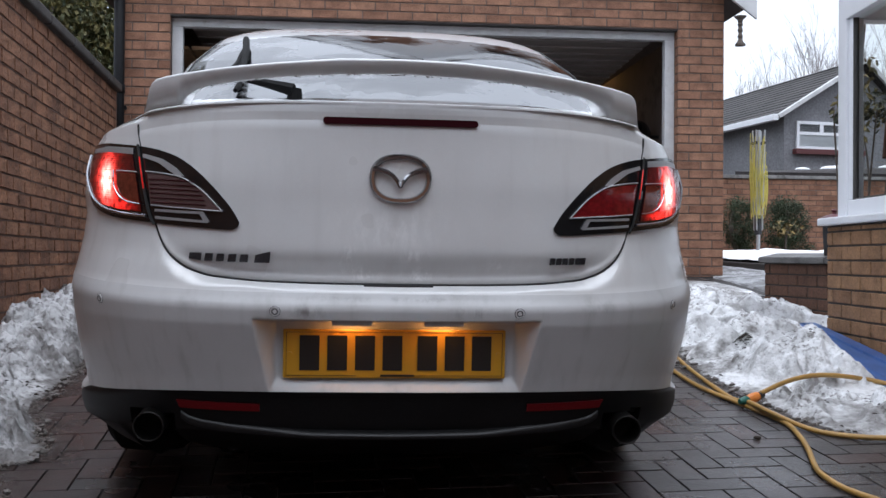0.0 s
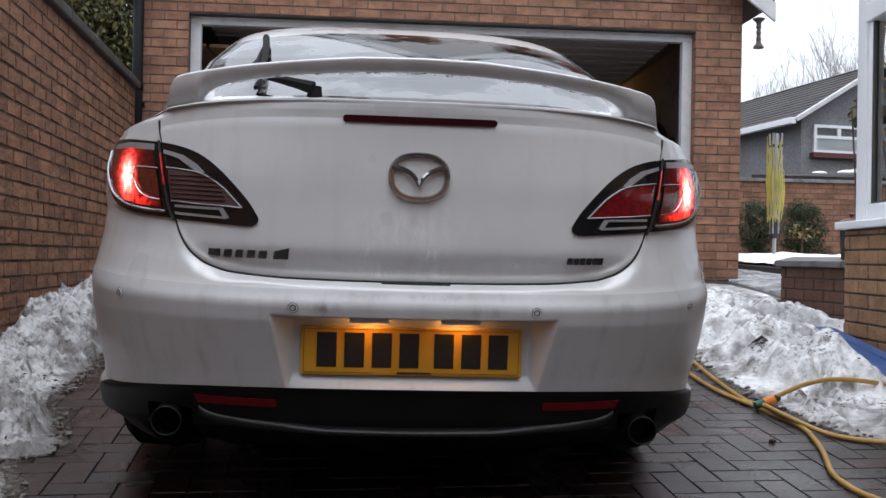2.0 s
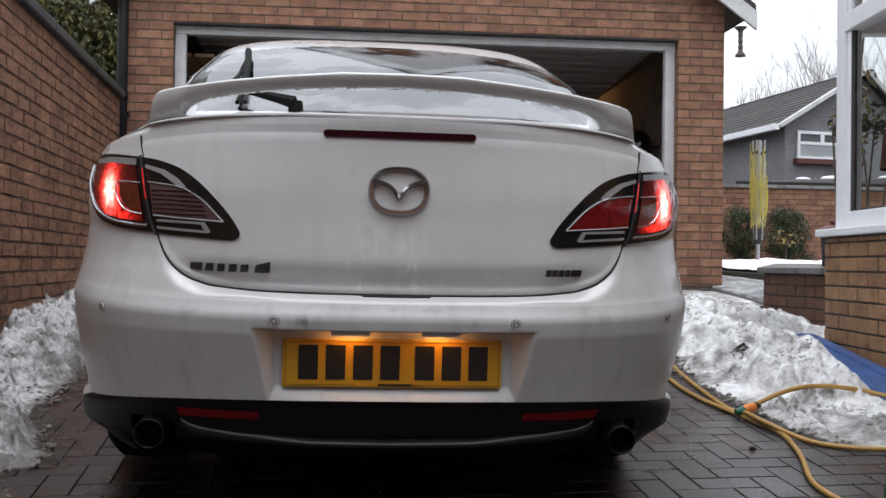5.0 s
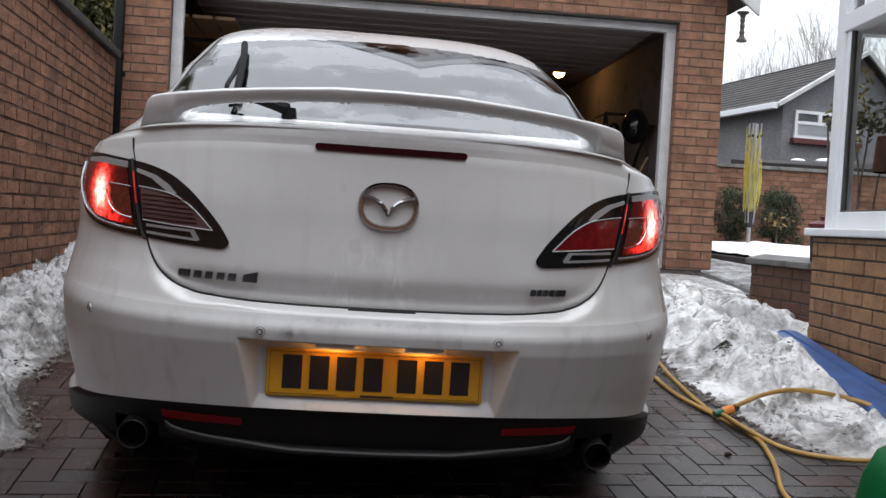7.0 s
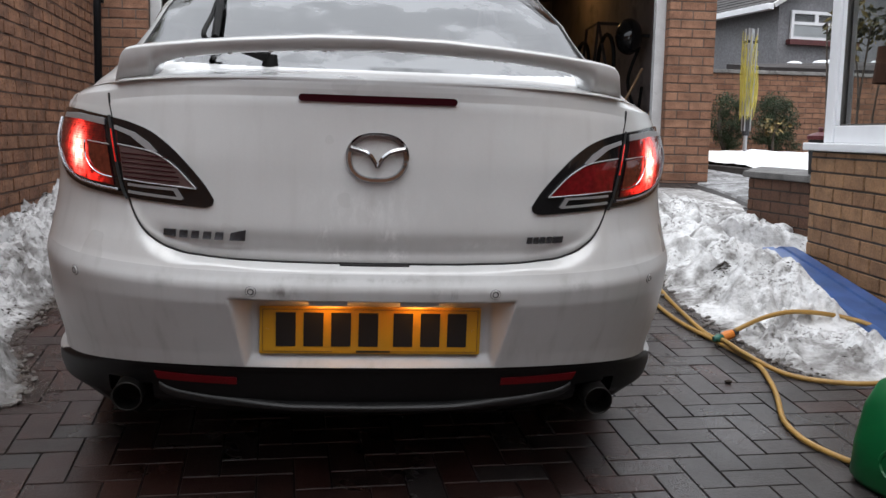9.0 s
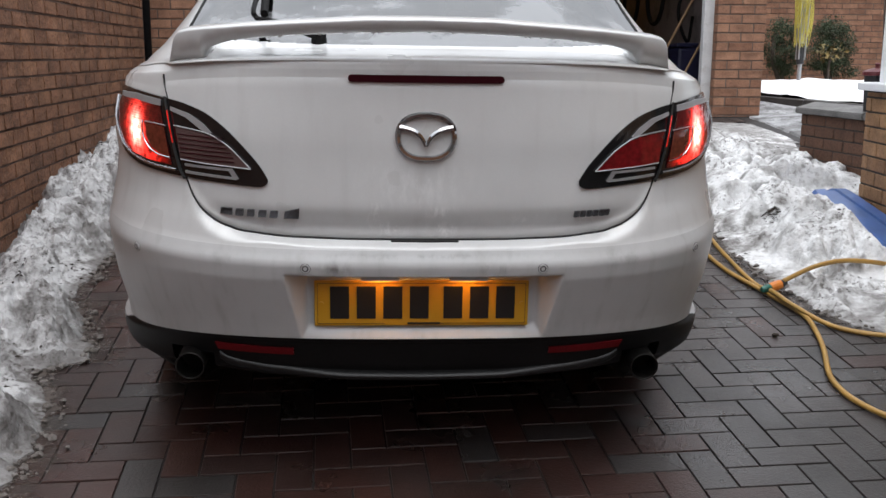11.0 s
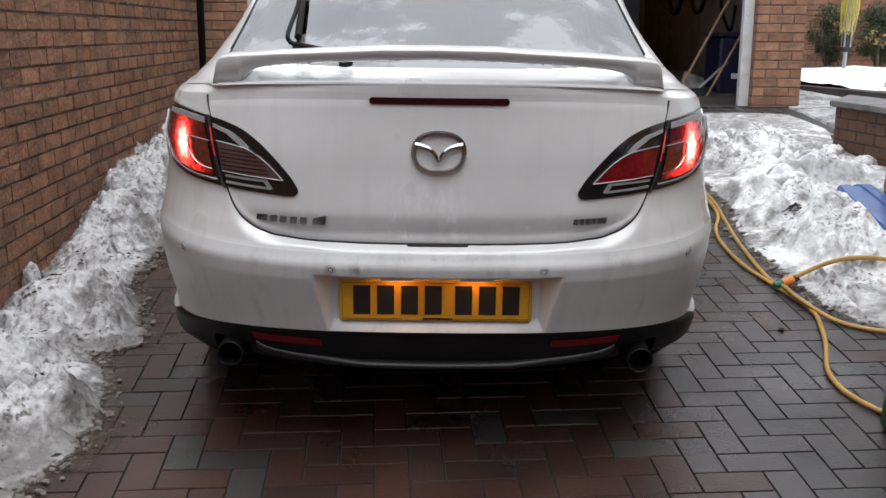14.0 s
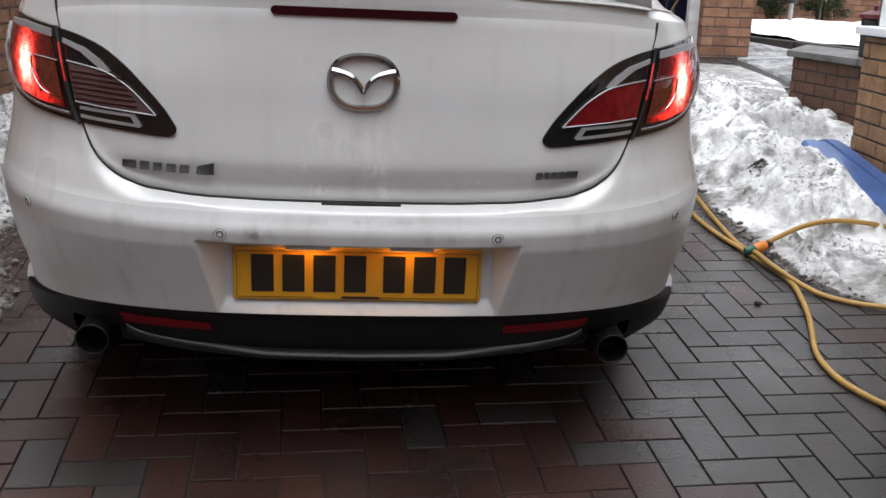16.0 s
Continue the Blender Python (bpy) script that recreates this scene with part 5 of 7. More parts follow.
wing.faces.new(secs[-1])
bmesh.ops.recalc_face_normals(wing, faces=wing.faces)
part("wing", wing, CAR_WHITE, car, "white boot wing with wet edge", smooth=True)
# water beads under the wing's edge
rw = random.Random(8)
for i in range(90):
    x = rw.uniform(-0.44, 0.44)
    yr, zt, zb = wing_edges(abs(x))
    bead = bmesh.new()
    r_ = rw.choice((0.0016, 0.002, 0.0026, 0.0034))
    bmesh.ops.create_icosphere(bead, subdivisions=1, radius=r_, matrix=Matrix.Translation((x, yr + 0.030 + rw.uniform(0, 0.03), zb + 0.0005)) @ Matrix.Diagonal((rw.uniform(0.8, 1.8), 1, 0.8, 1)))
    part("water_bead", bead, WATER, car, smooth=True)

# ---- wiper, aerial, roof edge, wheels
wip = part("wiper_arm", tube([(-0.258, 0.295, 1.124), (-0.30, 0.305, 1.134), (-0.36, 0.325, 1.147), (-0.415, 0.35, 1.156)], [0.017, 0.013, 0.009, 0.005], 6), RUBBER, car, "black rear wiper arm")
part("wiper_boss", tube([(-0.255, 0.30, 1.085), (-0.255, 0.305, 1.128)], [0.022, 0.017], 14), RUBBER, wip)
hook_path = [Vector((-0.400, 0.343, 1.152)), Vector((-0.413, 0.356, 1.158)), Vector((-0.422, 0.383, 1.175)), on_car(-0.425, 1.196, 0.024), on_car(-0.426, 1.225, 0.022), on_car(-0.426, 1.25, 0.022)]
part("wiper_hook", tube(spline(hook_path, 4), [0.0065] * len(spline(hook_path, 4)), 8), RUBBER, wip)
part("wiper_blade", tube([on_car(x, z, 0.020) for x, z in smooth2([(-0.400, 1.142), (-0.410, 1.20), (-0.420, 1.25), (-0.440, 1.308)], 5)], 0.0105, 8), RUBBER, wip)
part("blade_tip", tube([on_car(x, z, 0.012) for x, z in ((-0.402, 1.132), (-0.404, 1.122), (-0.407, 1.113))], [0.008, 0.008, 0.006], 8), RUBBER, wip)
part("aerial", tube([(0, 1.31, 1.355), (0, 1.325, 1.385), (0, 1.35, 1.404)], [0.011, 0.008, 0.004], 10), RUBBER, car, "short black roof aerial")


def wheel_parts(x, y):
    w = part("wheel", revolve([(0.10, -0.11), (0.30, -0.115), (0.325, -0.09), (0.33, -0.04), (0.33, 0.04), (0.325, 0.09), (0.30, 0.115), (0.10, 0.11)], 40, "x"), RUBBER, car, "black tyre", smooth=False)
    w.location = (x, y, 0.33)
    r = part("rim", revolve([(0.02, -0.105), (0.22, -0.09), (0.235, -0.11), (0.235, 0.11), (0.22, 0.09), (0.02, 0.105)], 30, "x"), ALLOY, w)
    return w


for sx in (-1, 1):
    for yy in (1.06, 3.78):
        wheel_parts(sx * 0.725, yy)
        arch = [(sx * (car_row(max(0.33 + 0.375 * math.sin(q), 0.2))[1] - 0.004), yy + 0.375 * math.cos(q), 0.33 + 0.375 * math.sin(q)) for q in (math.pi * (-0.06 + 1.12 * i / 24) for i in range(25))]
        part("arch_lip", tube(arch, 0.016, 6), CAR_WHITE, car, smooth=True)
    part("wheel_house", box((min(sx * 0.45, sx * 0.60), 0.66, 0.2), (max(sx * 0.45, sx * 0.60), 1.46, 0.8)), SOOT, car)
    part("wheel_house", box((min(sx * 0.45, sx * 0.60), 3.38, 0.2), (max(sx * 0.45, sx * 0.60), 4.18, 0.72)), SOOT, car)
    part("door_mirror", box((min(sx * 0.86, sx * 1.02), 3.02, 1.0), (max(sx * 0.86, sx * 1.02), 3.14, 1.13), 0.03), CAR_WHITE, car)

# ---------------------------------------------------------------- sun room windows
FRAME_N = 0.06
for nm, lo, hi in (("corner_post", (-0.105, FRAME_N, BAY_TOP + 0.012), (0.0, FRAME_N + 0.10, 3.0)),
                   ("sash_bottom", (-3.2, FRAME_N + 0.012, BAY_TOP + 0.012), (-0.105, FRAME_N + 0.085, BAY_TOP + 0.105)),
                   ("transom", (-3.2, FRAME_N - 0.004, 2.105), (-0.105, FRAME_N + 0.09, 2.205)),
                   ("sash_stile", (-0.150, FRAME_N + 0.016, BAY_TOP + 0.105), (-0.105, FRAME_N + 0.08, 2.105)),
                   ("mullion", (-1.55, FRAME_N + 0.010, BAY_TOP + 0.105), (-1.45, FRAME_N + 0.09, 2.105)),
                   ("upper_stile", (-0.150, FRAME_N + 0.016, 2.205), (-0.105, FRAME_N + 0.08, 3.0)),
                   ("head_beam", (-3.2, FRAME_N - 0.02, 3.0), (0.02, FRAME_N + 0.14, 3.12))):
    part(nm, box(lo, hi, 0.006), UPVC, house, "white plastic window frame")
for nm, lo, hi in (("gasket", (-0.156, FRAME_N + 0.02, BAY_TOP + 0.105), (-0.150, FRAME_N + 0.05, 2.105)),
                   ("gasket", (-1.45, FRAME_N + 0.02, BAY_TOP + 0.105), (-0.162, FRAME_N + 0.06, BAY_TOP + 0.114))):
    part(nm, box(lo, hi), SEAL, house, "grey window seal")
for lo, hi in (((-1.45, FRAME_N + 0.035, BAY_TOP + 0.10), (-0.155, FRAME_N + 0.055, 2.11)), ((-1.45, FRAME_N + 0.035, 2.20), (-0.15, FRAME_N + 0.055, 3.0))):
    bm = bmesh.new()
    bm.faces.new([bm.verts.new(v) for v in ((lo[0], lo[1], lo[2]), (hi[0], lo[1], lo[2]), (hi[0], lo[1], hi[2]), (lo[0], lo[1], hi[2]))])
    pane = part("window_pane", bm, WINDOW_GLASS, house, "clear window pane")
    pane.visible_shadow = False
# the far side of the room: a glazed end wall with its frame
for nm, lo, hi in (("end_post", (-0.10, 1.55, BAY_TOP - 0.03), (0.0, 1.65, 3.0)), ("end_sill", (-0.10, 0.16, BAY_TOP - 0.03), (0.0, 3.2, BAY_TOP + 0.07)),
                   ("end_head", (-0.10, 0.16, 3.0), (0.0, 3.2, 3.12)), ("end_transom", (-0.10, 0.16, 2.105), (0.0, 3.2, 2.2))):
    part(nm, box(lo, hi, 0.005), UPVC, house, "white plastic window frame")
for y0_, y1_ in ((0.16, 1.55), (1.65, 3.2)):
    bm = bmesh.new()
    bm.faces.new([bm.verts.new(v) for v in ((-0.05, y1_, BAY_TOP + 0.07), (-0.05, y0_, BAY_TOP + 0.07), (-0.05, y0_, 3.0), (-0.05, y1_, 3.0))])
    pane = part("window_pane", bm, WINDOW_GLASS, house, "clear window pane")
    pane.visible_shadow = False
part("room_floor", box((-5.5, 0.22, 0.45), (-0.22, 3.2, 0.60)), WOOD, house)
part("room_back_wall", box((-5.5, 3.2, -0.2), (0.0, 3.4, 3.12)), GARAGE_WALL, house)
part("room_street_wall", box((-5.7, 0.0, -0.4), (-5.5, 3.4, 3.12)), BAY_BRICK, house)
part("wall_above_street_side", box((-5.5, 0.0, BAY_TOP + 0.012), (-3.2, 0.22, 3.12)), BAY_BRICK, house)
part("roof", box((-5.7, -0.12, 3.12), (0.12, 3.5, 3.22)), UPVC, house, "flat white roof edge")


def on_house(u, n, z):
    return house_pose(u, -n, z)


lamp_t = thing("table_lamp", on_house(-0.245, 0.32, 0.0), "table lamp with a brown tapered shade behind the window", "lamp")
part("lampshade", revolve([(0.115, 1.345), (0.10, 1.535), (0.098, 1.535), (0.113, 1.345)], 20), BROWN_SHADE, lamp_t, smooth=False)
part("lamp_stem", tube([(0, 0, 1.02), (0, 0, 1.50)], 0.009, 8), DARK_STUFF, lamp_t)
part("lamp_foot", revolve([(0.07, 1.002), (0.07, 1.02), (0.012, 1.035)], 16), DARK_STUFF, lamp_t)
shelf = thing("window_board", on_house(0, 0, 0), "white inner window board", "shelf")
part("board", box((-3.0, 0.22, 0.975), (-0.22, 0.75, 1.0), 0.004), UPVC, shelf)
part("bracket", box((-0.4, 0.24, 0.6), (-0.35, 0.7, 0.975)), UPVC, shelf)


def leaf_cloud(bm, centre, size, count, leaf, rnd, droop=0.3):
    """Many small folded leaves in an uneven cloud."""
    c = Vector(centre)
    for _ in range(count):
        d = Vector((rnd.gauss(0, 1), rnd.gauss(0, 1), rnd.gauss(0, 1)))
        d.normalize()
        p = c + Vector((d.x * size[0], d.y * size[1], d.z * size[2])) * (rnd.random() ** 0.45)
        a = Vector((rnd.uniform(-1, 1), rnd.uniform(-1, 1), rnd.uniform(-1, 0.6) - droop)).normalized()
        b = a.orthogonal().normalized()
        b.rotate(Matrix.Rotation(rnd.uniform(0, 6.28), 3, a))
        l, w = leaf * rnd.uniform(0.6, 1.4), leaf * rnd.uniform(0.2, 0.36)
        n = a.cross(b) * w * 0.35
        q = [bm.verts.new(v) for v in (p, p + a * l * 0.5 + b * w, p + a * l, p + a * l * 0.5 - b * w, p + a * l * 0.5 + n)]
        bm.faces.new((q[0], q[1], q[4]))
        bm.faces.new((q[1], q[2], q[4]))
        bm.faces.new((q[2], q[3], q[4]))
        bm.faces.new((q[3], q[0], q[4]))


def plant(name, m, label, category, stems, clouds, leaf_mat, seed, leaf=0.05, stem_mat=BARK):
    rnd = random.Random(seed)
    ob = thing(name, m, label, category)
    for pts, r in stems:
        part("stem", tube(spline(pts, 4), r, 6), stem_mat, ob)
    for c, size, count in clouds:
        bm = bmesh.new()
        leaf_cloud(bm, c, size, count, leaf, rnd)
        part("foliage", bm, leaf_mat, ob)
    return ob


# flower pot and lidded caddy behind the corner of the sun room
caddy = thing("lidded_tub", Matrix.Translation((2.765, 5.86, 0.828)), "dark tub with a maroon lid on the low wall", "tub")
part("tub", revolve([(0.062, 0.0), (0.073, 0.220), (0.068, 0.220), (0.0, 0.220)], 18), DARK_STUFF, caddy)
part("lid", revolve([(0.084, 0.222), (0.084, 0.245), (0.048, 0.261), (0.015, 0.269), (0.013, 0.282), (0.018, 0.292), (0.009, 0.301)], 18), PURPLE_LID, caddy, "maroon lid")

# ---------------------------------------------------------------- low wall with a concrete coping
LA, LB = Vector((2.790, 5.02, 0)), Vector((2.595, 6.54, 0))
LDIR = (LB - LA).normalized()
LNORM = Vector((-LDIR.y, LDIR.x, 0))
LOW_TOP = 0.776


def low_pose(u, n, z):
    o = LA + LDIR * u + LNORM * n
    return Matrix(((LDIR.x, -LNORM.x, 0, o.x), (LDIR.y, -LNORM.y, 0, o.y), (0, 0, 1, z), (0, 0, 0, 1)))


LLEN = (LB - LA).length
low_wall = thing("wall_low", low_pose(0, 0, 0), "low brown brick garden wall with flat concrete coping", "wall", kind="structure")
part("core", box((0.0, 0.008, 0.0), (LLEN - 0.006, 0.19, LOW_TOP)), WET_MORTAR, low_wall)
# coping slabs with a weathered top that falls towards the drive; the last is cut on a slant where the wall turns
for outline in (((0.0, -0.042), (0.76, -0.042), (0.76, 0.20), (0.0, 0.20)), ((0.766, -0.042), (LLEN + 0.01, -0.042), (LLEN + 0.028, -0.026), (LLEN + 0.16, 0.19), (LLEN + 0.15, 0.20), (0.766, 0.20))):
    cope = bmesh.new()
    low_f = cope.faces.new([cope.verts.new((u, n, LOW_TOP)) for u, n in outline])
    top_f = bmesh.ops.extrude_face_region(cope, geom=[low_f])["geom"]
    for v in top_f:
        if isinstance(v, bmesh.types.BMVert):
            v.co.z += 0.039 + 0.135 * (v.co.y + 0.042)
    bmesh.ops.recalc_face_normals(cope, faces=cope.faces)
    bmesh.ops.bevel(cope, geom=[e for e in cope.edges], offset=0.006, segments=2, affect="EDGES")
    part("coping", cope, WET_COPING, low_wall, "wet grey concrete coping slab")
ret = bmesh.new()
base_f = ret.faces.new([ret.verts.new((u, n, 0.0)) for u, n in ((LLEN - 0.006, 0.008), (LLEN + 0.10, 0.17), (LLEN - 0.006, 0.19))])
up_f = bmesh.ops.extrude_face_region(ret, geom=[base_f])["geom"]
bmesh.ops.translate(ret, verts=[v for v in up_f if isinstance(v, bmesh.types.BMVert)], vec=(0, 0, LOW_TOP))
bmesh.ops.recalc_face_normals(ret, faces=ret.faces)
part("return_wall", ret, FACE_BRICK, low_wall)

# ---------------------------------------------------------------- snow
# the sledge's own axes: along it, across it and up
sd = (-HD + Vector((0, 0, -0.115))).normalized()
sw = (-HN * 0.99 + Vector((0, 0, 0.05)))
sw = (sw - sd * sw.dot(sd)).normalized()
sn = sd.cross(sw)
sn, flip_ = (sn, 1) if sn.z > 0 else (-sn, -1)
so = HO + HD * 0.09 + HN * 0.150 + Vector((0, 0, 0.380))


def sledge_bed(x, y):
    """Height to which the sledge has pressed the snow down."""
    d = Vector((x - so.x, y - so.y, 0))
    along, across = d.dot(sd), d.dot(sw)
    rim = -0.076 - 0.07 * max(0.0, 1 - max(along, 0.0) / 0.5)
    return so.z + sd.z * along + sw.z * across - 0.006 + 1.3 * max(0.0, rim - across) + 1.2 * max(0.0, along - 1.8) + 0.8 * max(0.0, -0.15 - along)


def snow_bank(name, y0, y1, ny, nu, edges, height, label, seed, lump=0.05, fine=0.022, mat=SNOW, edge=None):
    """A heaped strip of snow. edges(y): its two sides; height(y, t): its profile across, t from 0 to 1."""
    verts, faces = [], []
    off = Vector((seed * 3.7, seed * 1.3, 0))
    for j in range(ny + 1):
        y = y0 + (y1 - y0) * j / ny
        xa, xb = edges(y)
        for i in range(nu + 1):
            t = i / nu
            wob = 0.02 * noise.noise(Vector((0.0, y * 3.1, seed))) + 0.03 * noise.noise(Vector((3.0, y * 11.0, seed))) + 0.022 * noise.noise(Vector((5.0, y * 27.0, seed))) + 0.012 * noise.noise(Vector((7.0, y * 60.0, seed)))
            x = xa + (xb - xa) * t + wob * (t if xa < -1 else 1 - t)
            p = Vector((x, y, 0)) + off
            h = height(y, t)
            warp = p + Vector((noise.noise(p * 7.0), noise.noise(p * 7.0 + Vector((4, 4, 4))), 0)) * 0.05
            n1 = noise.fractal(p * 2.6, 1.0, 2.0, 4)
            d0 = noise.voronoi(warp * 4.2)[0][0]
            d1 = noise.voronoi(warp * 9.5)[0][0]
            d2 = noise.voronoi(warp * 25.0)[0][0]
            n3 = noise.fractal(p * 45.0, 0.7, 2.0, 3)
            k = min(1.0, max(h, 0) / 0.05)
            loose = 0.55 if xa < -1 else 0.16 + 0.6 * min(max((3.95 - y) / 0.3, 0.0), 1.0)      # the coarser, more broken parts
            crumb = loose + (1 - loose) * max(0.0, min(1.0, 0.42 + 2.2 * noise.noise(p * 2.1)))
            mound = noise.voronoi(p * 2.3 + Vector((0.3, 0.1, 0)))[0][0]
            z = h + k * (lump * 1.0 * n1 + lump * 1.0 * min(1.0, max(h, 0) / 0.14) * (0.36 - 1.3 * mound * mound) + lump * 1.15 * (0.34 - 1.7 * d0 * d0) + lump * 0.85 * crumb * (0.36 - 1.5 * d1 * d1) + lump * 0.40 * crumb * (0.36 - 1.5 * d2 * d2) + fine * 1.0 * crumb * n3)
            z = max(z, 0.006 + 0.35 * h) if h > 0.002 else z
            if h <= 0.002:
                z = -0.03
            yy = y + k * 0.018 * noise.noise(p * 16.0)
            xx = x + k * 0.018 * noise.noise(p * 16.0 + Vector((9, 2, 5)))
            z += ground_z(y)
            if xa > 1.2 and y < 5.3:
                z = min(z, sledge_bed(xx, yy))
            verts.append((xx, yy, z))
    grid = np.array(verts).reshape(ny + 1, nu + 1, 3)
    for _ in range(0 if nu < 100 else 1):
        grid[1:-1, 1:-1] = 0.5 * grid[1:-1, 1:-1] + 0.125 * (grid[2:, 1:-1] + grid[:-2, 1:-1] + grid[1:-1, 2:] + grid[1:-1, :-2])
    verts = [tuple(v) for v in grid.reshape(-1, 3).tolist()]
    for j in range(ny):
        for i in range(nu):
            a = j * (nu + 1) + i
            faces.append((a, a + 1, a + nu + 2, a + nu + 1))
    me = bpy.data.meshes.new(name)
    me.from_pydata(verts, [], faces)
    me.materials.append(mat)
    me.polygons.foreach_set("use_smooth", [True] * len(me.polygons))
    if edge:
        dirt = me.attributes.new("dirt", "FLOAT", "POINT")
        dirt.data.foreach_set("value", [min(max(edge((q % (nu + 1)) / nu, y0 + (y1 - y0) * (q // (nu + 1)) / ny, Vector(v)), 0.0), 1.0) for q, v in enumerate(verts)])
    ob = new(name, me)
    tagged(ob, label, "snow", kind="stuff")
    return verts


def left_edges(y):
    return wall_x(y) - 0.004, float(np.interp(y, [0.6, 1.6, 2.1, 2.26, 2.57, 2.75, 2.89, 2.95, 3.01, 3.12, 3.25, 3.4, 3.65, 3.8, 4.1, 5, 6, 8], [-1.62, -1.48, -1.33, -1.28, -1.305, -1.35, -1.45, -1.42, -1.31, -1.33, -1.38, -1.43, -1.56, -1.56, -1.535, -1.62, -1.7, -1.8]))


def left_height(y, t):
    base = float(np.interp(y, [-1.5, -0.9, 2, 3.2, 4.2, 4.55, 4.9, 6, 7.5, 8], [0.0, 0.10, 0.115, 0.125, 0.14, 0.165, 0.205, 0.20, 0.16, 0.05]))
    far = min(max((y - 4.25) / 0.5, 0.0), 1.0)          # towards the garage the bank leans on the wall, nearer it has shrunk away from it
    prof = float(np.interp(t, [0, 0.10, 0.25, 0.55, 0.76, 0.88, 0.95, 1.0], [0.15 + 0.65 * far, 0.45 + 0.42 * far, 0.90, 0.95, 0.66, 0.34, 0.13, -0.03]))
    return base * prof


# dirty along both sides and the far end; below y 2.75 simply darker
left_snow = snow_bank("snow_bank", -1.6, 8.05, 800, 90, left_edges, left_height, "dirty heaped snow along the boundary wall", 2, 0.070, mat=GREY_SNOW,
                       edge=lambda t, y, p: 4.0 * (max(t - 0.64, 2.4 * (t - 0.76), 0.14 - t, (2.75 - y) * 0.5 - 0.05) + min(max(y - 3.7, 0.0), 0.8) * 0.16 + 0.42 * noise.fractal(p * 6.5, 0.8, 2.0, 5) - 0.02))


def right_edges(y):
    a = float(np.interp(y, [3.04, 3.09, 3.16, 3.26, 3.45, 3.9, 4.2, 4.5, 4.8, 5.3, 5.9, 6.6, 8.05], [1.95, 1.72, 1.53, 1.41, 1.34, 1.30, 1.27, 1.30, 1.38, 1.38, 1.38, 1.38, 1.45]))
    b = house_x(y) + 0.03 if y < 5.05 else float(np.interp(y, [5.05, 5.8, 6.54, 7.2, 8.0], [2.80, 2.70, 2.615, 2.82, 2.95]))
    return a, max(b, a + 0.05)


def right_height(y, t):
    base = float(np.interp(y, [3.04, 3.12, 3.3, 3.7, 4.1, 4.5, 5.0, 5.6, 6.2, 6.8, 7.4, 7.8, 7.95], [0.0, 0.055, 0.085, 0.104, 0.145, 0.16, 0.155, 0.145, 0.115, 0.06, 0.022, 0.010, 0.0]))
    prof = float(np.interp(t, [0, 0.07, 0.22, 0.45, 0.62, 0.78, 0.90, 1.0], [-0.05, 0.30, 0.75, 1.0, 0.92, 0.50, 0.15, 0.05]))
    near = float(np.interp(t, [0, 0.07, 0.22, 0.42, 0.58, 0.70, 0.78, 0.86, 1.0], [-0.05, 0.35, 0.85, 1.1, 1.08, 0.90, 0.70, 0.30, 0.12]))
    foot = float(np.interp(t, [0, 0.07, 0.22, 0.42, 0.55, 0.66, 0.76, 0.85, 1.0], [-0.05, 0.35, 0.8, 0.95, 1.15, 1.80, 1.7, 0.9, 0.4]))
    f = min(max((4.35 - y) / 0.4, 0.0), 1.0)
    near = near * (1 - f) + foot * f
    k = min(max((y - 4.7) / 0.4, 0.0), 1.0)
    prof = near * (1 - k) + prof * k
    return base * prof


right_snow = snow_bank("snow_bank", 3.04, 7.95, 430, 140, right_edges, right_height, "heaped melting snow beside the house wall", 5, 0.098,
                        edge=lambda t, y, p: 2.2 * (max(0.38 - t, (y - 5.4) * 0.30, (y - 6.75) * 0.55 + 0.5 * (t - 0.55)) + 0.72 * noise.fractal(p * 6.0, 0.8, 2.0, 5) + 0.02))
snow_bank("snow_patch", 6.75, 9.5, 110, 70, lambda y: (2.76, 3.32 + 0.6 * max(0.0, 9.3 - y)), lambda y, t: 0.040 * math.sin(math.pi * min(max(t, 0.0), 1.0)) * float(np.interp(y, [6.75, 7.1, 9.3, 9.5], [0, 1, 1, 0])) - 0.010,
          "thin trodden snow on the garden path", 9, 0.03, 0.004, SLUSH,
          edge=lambda t, y, p: 0.35 + 1.6 * noise.fractal(Vector((p.x * 2.0, p.y * 7.0, 0)), 0.8, 2.0, 4) + 1.5 * max(0.0, 8.5 - y) * max(0.0, 7.9 - y))
snow_bank("snow_lawn", 8.3, 10.55, 70, 110, lambda y: (2.97 + max(0.0, 9.60 - y) / 0.72, 14.0), lambda y, t: 0.065, "snow covered lawn", 11, 0.018, 0.008, LAWN_SNOW)
KDIR = Vector((0.81, -0.584, 0)).normalized()
edging = thing("lawn_edging", Matrix.Translation((0, 0, 0)), "dark kerb edging of the lawn", "kerb", kind="structure")
for i in range(4):
    p = Vector((2.968, 9.46, 0)) + KDIR * (0.86 * i)
    q = p + KDIR * 0.852
    slope_ = (ground_z(q.y) - ground_z(p.y)) / 0.852
    part("kerb_block", box((0.0, 0.0, -0.1), (0.852, 0.10, 0.050), 0.008, Matrix(((KDIR.x, -KDIR.y, 0, p.x), (KDIR.y, KDIR.x, 0, p.y), (slope_, 0, 1, ground_z(p.y)), (0, 0, 0, 1)))), COPING, edging)
